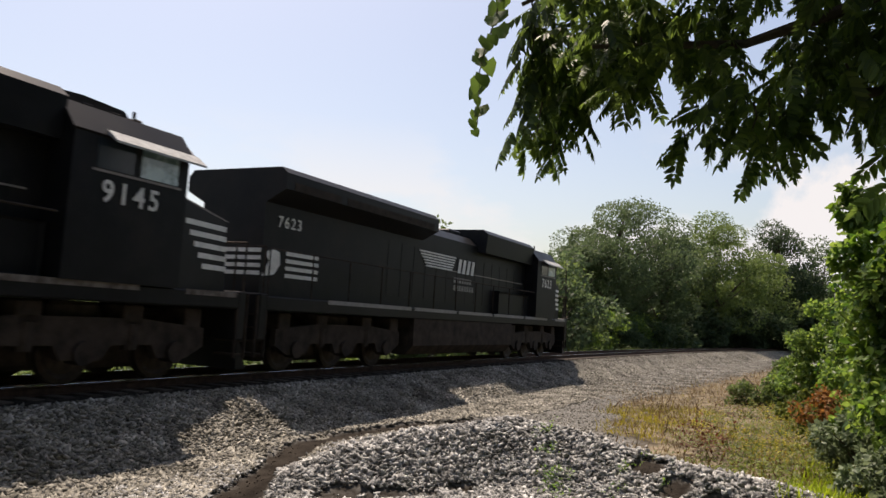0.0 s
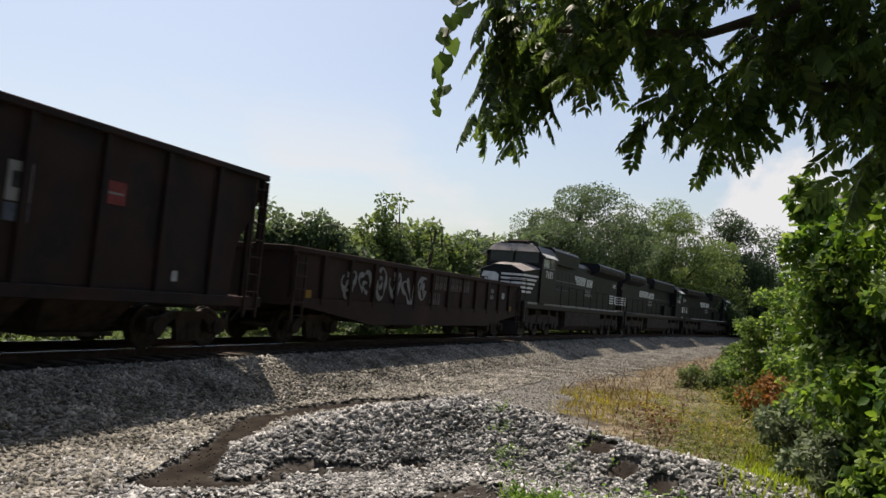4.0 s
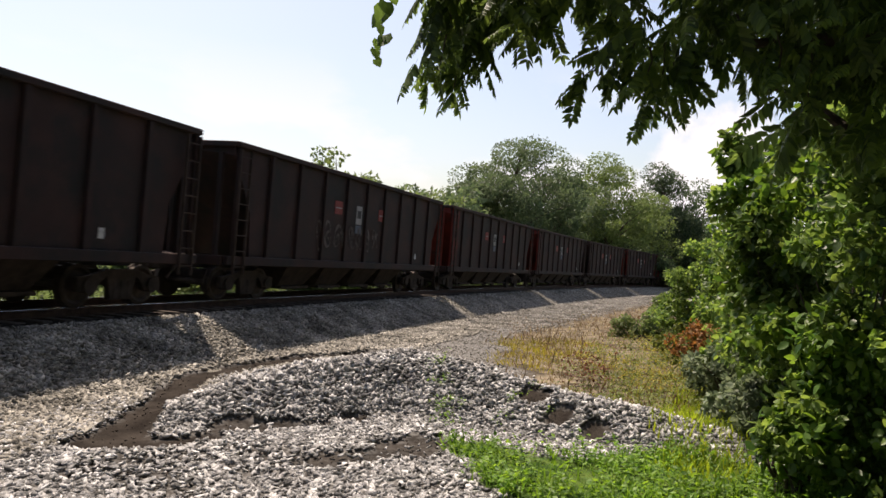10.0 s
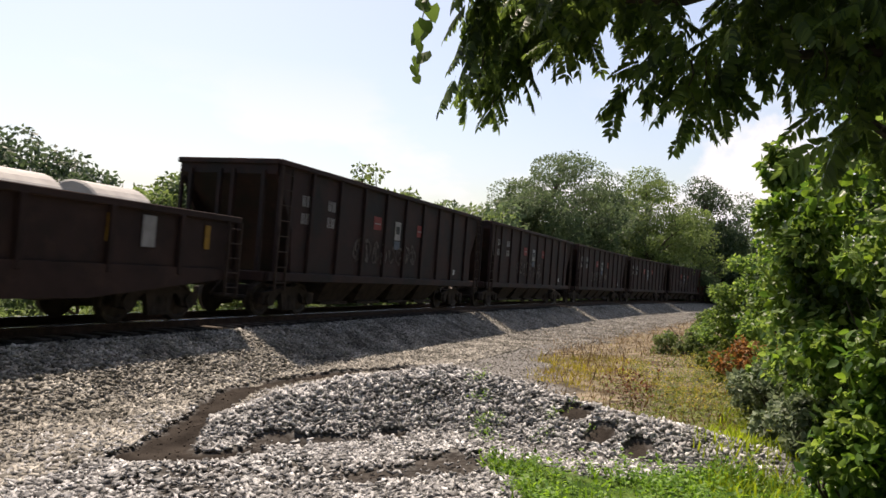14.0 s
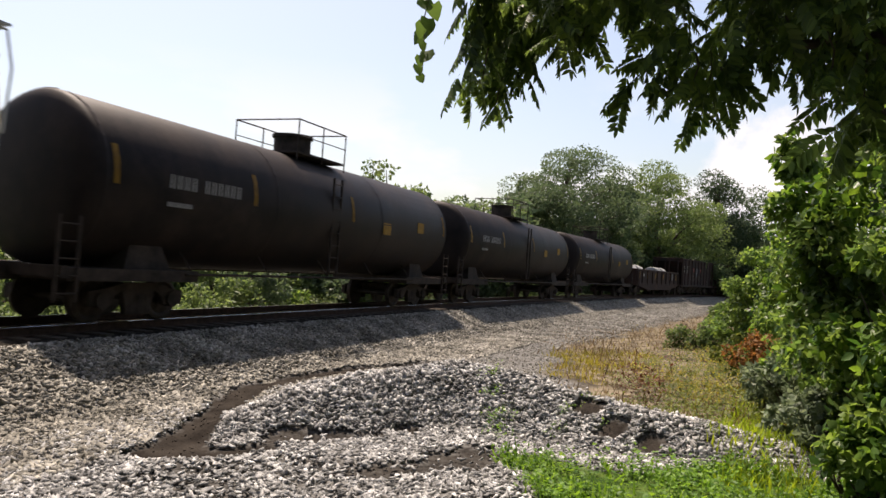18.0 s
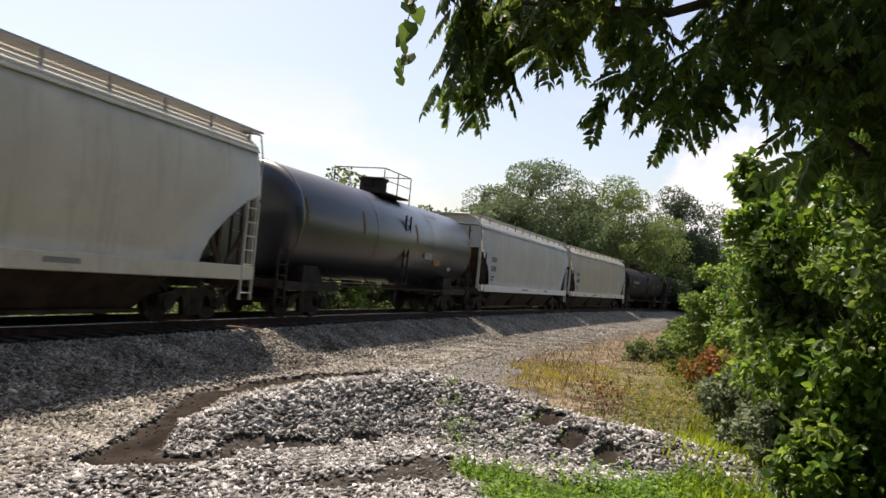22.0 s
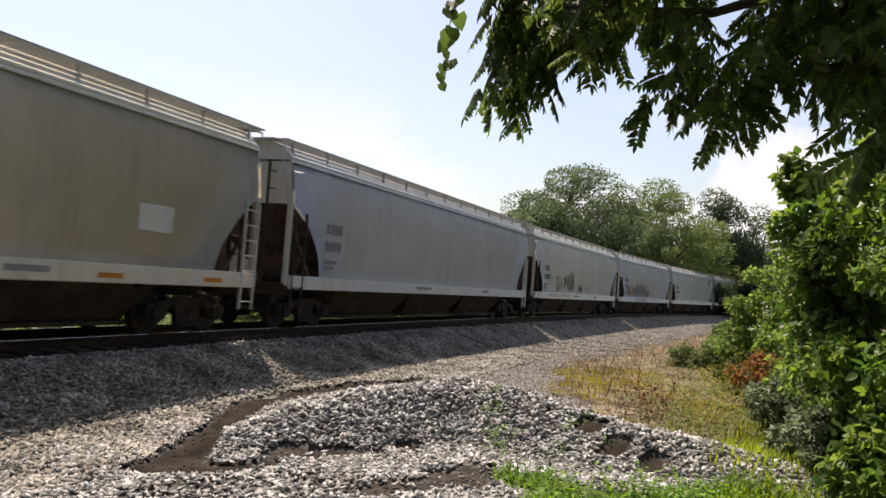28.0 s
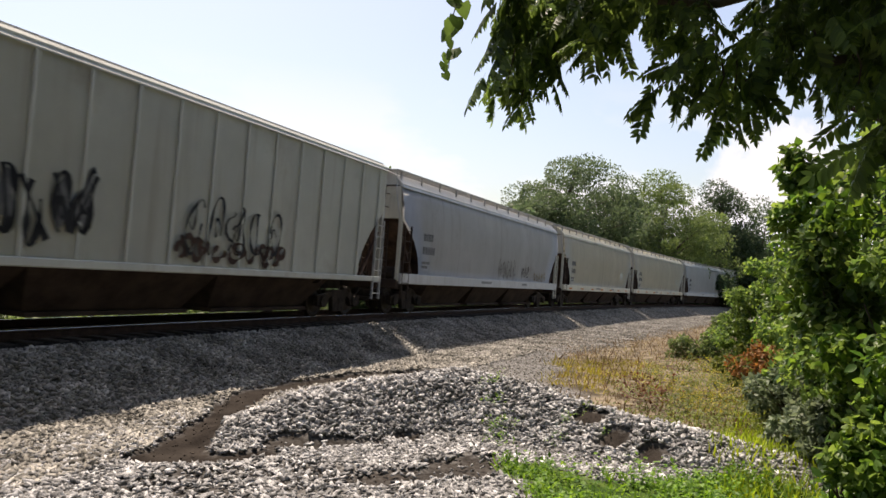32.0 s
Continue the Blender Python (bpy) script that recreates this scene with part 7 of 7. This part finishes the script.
def blades(name, label, x, y, size, material, category="grass", lean=0.5, v=BLADE_V, f=BLADE_F):
    n = len(x)
    z = ground_z(x, y) - 0.02
    a = RNG.uniform(0, math.tau, n)
    up = np.stack([RNG.normal(0, lean * 0.5, n), RNG.normal(0, lean * 0.5, n), np.ones(n)], 1)
    up /= np.linalg.norm(up, axis=1)[:, None]
    ref = np.stack([np.cos(a), np.sin(a), np.zeros(n)], 1)
    x1 = np.cross(ref, up)
    x1 /= np.linalg.norm(x1, axis=1)[:, None]
    rot = np.stack([x1, np.cross(up, x1), up], 2)
    root = tagged(new(name, scatter(name, v, f, np.stack([x, y, z], 1), rot, size)), label, category, kind="stuff")
    root.data.materials.append(material)
    return root


def weed_patch(name, label, x, y, height, material, leaf, per, category="weeds", broad=LEAF_V, broad_f=LEAF_F):
    """Low leafy plants: leaves up a short stalk."""
    n = len(x)
    z = ground_z(x, y)
    i = np.repeat(np.arange(n), per)
    q = RNG.uniform(0.15, 1, len(i))
    w = 0.35 * height[i]
    pos = np.stack([x[i] + RNG.normal(0, 1, len(i)) * w, y[i] + RNG.normal(0, 1, len(i)) * w, z[i] + q * height[i]], 1)
    d = unit(len(i)) * np.array([1, 1, 0.5]) + np.array([0, 0, 0.25])
    root = tagged(new(name, scatter(name, broad, broad_f, pos, frames(d, RNG.uniform(-0.6, 0.6, len(i))), leaf * RNG.uniform(0.6, 1.3, len(i)))), label, category, kind="stuff")
    root.data.materials.append(material)
    return root


def build_grass():
    n = 9000
    x, y = RNG.uniform(0.4, 9.5, n), RNG.uniform(4.2, 11.2, n)
    k = (RNG.uniform(size=n) < grass_mask(x, y) * (0.2 + 0.8 * sstep(-0.35, 0.25, wave(x, y, 2.2, 3.0)))) & (np.degrees(np.arctan2(x, y)) < 48)
    x, y = x[k], y[k]
    weed_patch("green_weeds", "bright green leafy weeds at the foot of the gravel pile", x, y, RNG.uniform(0.05, 0.24, len(x)) * (0.95 + 0.6 * wave(x, y, 2.2, 3.0)), M_WEED, 0.06, 9)
    n = 9000
    x, y = RNG.uniform(1.0, 7.5, n), RNG.uniform(5.5, 10.2, n)
    k = (RNG.uniform(size=n) < grass_mask(x, y) * (0.15 + 0.85 * sstep(-0.3, 0.4, wave(x, y, 2.2, 3.0))))
    x, y = x[k], y[k]
    blades("green_blades", "fresh green grass blades among the leafy weeds", x, y, RNG.uniform(0.1, 0.3, len(x)) * (0.8 + 0.3 * wave(x, y, 2.6, 3.0)), M_WEED, lean=0.8)
    n = 5000
    x, y = RNG.uniform(3.6, 7.5, n), RNG.uniform(7.5, 13.0, n)
    s, d = to_track(x, y)
    k = (np.abs(d - 12.1 - 0.2 * wave(x, y, 1.5)) < 0.55)
    blades("green_grass", "strip of bright yellow-green grass beside the thicket", x[k], y[k], RNG.uniform(0.12, 0.28, k.sum()), M_GREENGRASS)
    n = 120000
    s, d = -14 + 60 * RNG.uniform(size=n) ** 2.0, RNG.uniform(6.2, 12.6, n)
    p = on_track(s, d)
    x, y = p[:, 0], p[:, 1]
    tuft = sstep(-0.25, 0.45, wave(x, y, 0.9, 5.0)) * (0.3 + 0.7 * sstep(-0.3, 0.3, wave(x, y, 3.1, 2.0)))
    gold = 1 - sstep(0.65, 1.15, np.hypot((s + 3.4) / 4.6, (d - 8.0 - 0.12 * (s + 3.4)) / 1.75) + 0.25 * wave(x, y, 1.3, 1.0))
    lush = 1 - sstep(0.6, 1.2, np.hypot((s + 3.6) / 4.4, (d - 11.3) / 1.35) + 0.25 * wave(x, y, 1.7, 2.0))
    bare = sstep(0.0, 6.0, s)
    k = (RNG.uniform(size=n) < dry_mask(x, y) * (0.05 + 0.16 * tuft * (1 - 0.5 * bare) + 0.7 * gold * (0.35 + 0.65 * tuft) + 0.5 * lush * tuft)) & (pile_h(x, y) < 0.08)
    x, y, s, d, gold, lush = x[k], y[k], s[k], d[k], gold[k], lush[k]
    yel = RNG.uniform(size=len(x)) < 0.06 + 0.74 * np.maximum(gold, lush)
    brown = ~yel & (RNG.uniform(size=len(x)) < 0.55 + 0.4 * sstep(0.0, 0.5, wave(x, y, 1.1, 8.0)))
    size = RNG.uniform(0.08, 0.26, len(x)) * (1 + 0.5 * (RNG.uniform(size=len(x)) < 0.12))
    blades("dry_grass", "patchy dry straw-coloured grass beside the ballast", x[~yel & ~brown], y[~yel & ~brown], size[~yel & ~brown], M_DRYGRASS, lean=0.9)
    blades("brown_grass", "withered brown stalks among the dry grass", x[brown], y[brown], size[brown] * 1.1, M_BROWNGRASS, lean=0.7)
    blades("yellow_grass", "yellow-green grass among dry stalks", x[yel], y[yel], size[yel] * 0.9, M_YELGRASS, lean=0.8)
    n = 900
    s, d = RNG.uniform(-11.5, 2, n), RNG.uniform(9.4, 12.2, n)
    p = on_track(s, d)
    k = (RNG.uniform(size=n) < dry_mask(p[:, 0], p[:, 1])) & (wave(p[:, 0], p[:, 1], 0.9, 4.0) > -0.15) & (pile_h(p[:, 0], p[:, 1]) < 0.05)
    weed_patch("olive_weeds", "olive-green leafy weeds along the edge of the thicket", p[k, 0], p[k, 1], RNG.uniform(0.12, 0.42, k.sum()), M_OLIVE, 0.06, 18)
    n = 700
    s, d = RNG.uniform(-9, 10, n), RNG.uniform(7.6, 11.8, n)
    p = on_track(s, d)
    k = (RNG.uniform(size=n) < dry_mask(p[:, 0], p[:, 1])) & (wave(p[:, 0], p[:, 1], 0.8, 7.0) > 0.0) & (np.hypot((s + 3.4) / 5.0, (d - 11.0) / 1.5) < 1)
    weed_patch("yellow_weeds", "yellow-green flowering weeds in the dry grass", p[k, 0], p[k, 1], RNG.uniform(0.2, 0.5, k.sum()), M_YELGRASS, 0.055, 16)
    n = 520
    s, d = RNG.uniform(-8.5, 16, n), RNG.uniform(6.4, 11.5, n)
    p = on_track(s, d)
    k = (wave(p[:, 0], p[:, 1], 1.2, 3.0) > 0.05) & (pile_h(p[:, 0], p[:, 1]) < 0.05) & (RNG.uniform(size=n) < dry_mask(p[:, 0], p[:, 1]))
    weed_patch("withered_stalks", "thin withered brown stalks over bare ground", p[k, 0], p[k, 1], RNG.uniform(0.25, 0.8, k.sum()), M_BROWNGRASS, 0.05, 20)
    x, y = np.array([4.7, 4.95, 4.85, 4.55]), np.array([13.5, 13.8, 13.3, 13.7])
    weed_patch("red_weeds", "dead red-brown weed stalks in the grass", x, y, np.array([0.6, 0.72, 0.45, 0.45]), M_DEADWEED, 0.085, 70)
    x, y = RNG.normal(1.62, 0.14, 20), RNG.uniform(9.75, 11.3, 20)
    weed_patch("pile_weeds", "few pale green sprouts growing on the gravel pile", x, y, RNG.uniform(0.08, 0.2, 20), M_WEED, 0.05, 9)
    x, y = RNG.normal(2.45, 0.2, 9), RNG.uniform(9.7, 10.3, 9)
    weed_patch("pile_weeds", "few pale green sprouts growing on the gravel pile", x, y, RNG.uniform(0.08, 0.16, 9), M_WEED, 0.045, 8)
    n = 2400
    s, d = RNG.uniform(-24, 60, n), -RNG.uniform(3.9, 9.0, n)
    p = on_track(s, d)
    weed_patch("trackside_weeds", "tall sunlit weeds on the far side of the track", p[:, 0], p[:, 1], RNG.uniform(0.25, 1.1, n) * np.where(wave(p[:, 0], p[:, 1], 0.5) > 0.1, 1.0, 0.5), M_LEAF_TREE2, 0.14, 14)


build_woods()
build_thicket()
build_overhang()
build_grass()
build_stones()


# ---- the train's run ----
def car_pose(s, half, back):
    a, b = on_track(s - half), on_track(s + half)
    mid = (a + b) / 2
    h = math.atan2(b[1] - a[1], b[0] - a[0])
    pitch = math.atan2(b[2] - a[2], math.hypot(b[0] - a[0], b[1] - a[1]))
    m = Matrix.Translation(mid) @ Matrix.Rotation(h, 4, "Z") @ Matrix.Rotation(-pitch, 4, "Y") @ Matrix.Rotation(LEAN, 4, "X")
    return m @ Matrix.Rotation(math.pi, 4, "Z") if back else m


def motions():
    for car, q in CARS:
        rows = []
        for k in range(33):
            s = 11.63 + 16.432 * k + 0.00463 * k * k - q
            rows.append((float(k), car_pose(s, 6.3, car is LOCO_BACK)))
        walk(car, rows)
    # the branches lean in the breeze, degrees towards +x about a point under them, and the vine with them
    base = Matrix.Translation((1.8, 4.0, -0.2))
    lean = ((0.0, 0.0), (1.0, -0.2), (2.5, -0.5), (4.5, -0.2), (6.5, -0.1), (9.0, 0.3), (10.5, 0.1), (12.5, 0.4), (14.0, 0.15), (16.0, 0.0), (17.5, -0.5), (19.5, 0.0), (21.5, 0.9), (23.5, 0.6), (26.0, 0.95), (28.0, 1.4), (30.0, 2.3), (31.5, 1.9), (32.0, 1.7))
    for swaying in SWAYING:
        walk(swaying, [(t, base @ Matrix.Rotation(radians(a), 4, "Y") @ base.inverted()) for t, a in lean])


shrub("vine_covered_shrub", 33.8, 8.35, "low bright-leaved shrub at the foot of the thicket", ((0, 0, 0.05, 0.42, 0.4, 330),), M_LEAF_VINE, 0.15, 316, 0.4, 0.2)
motions()
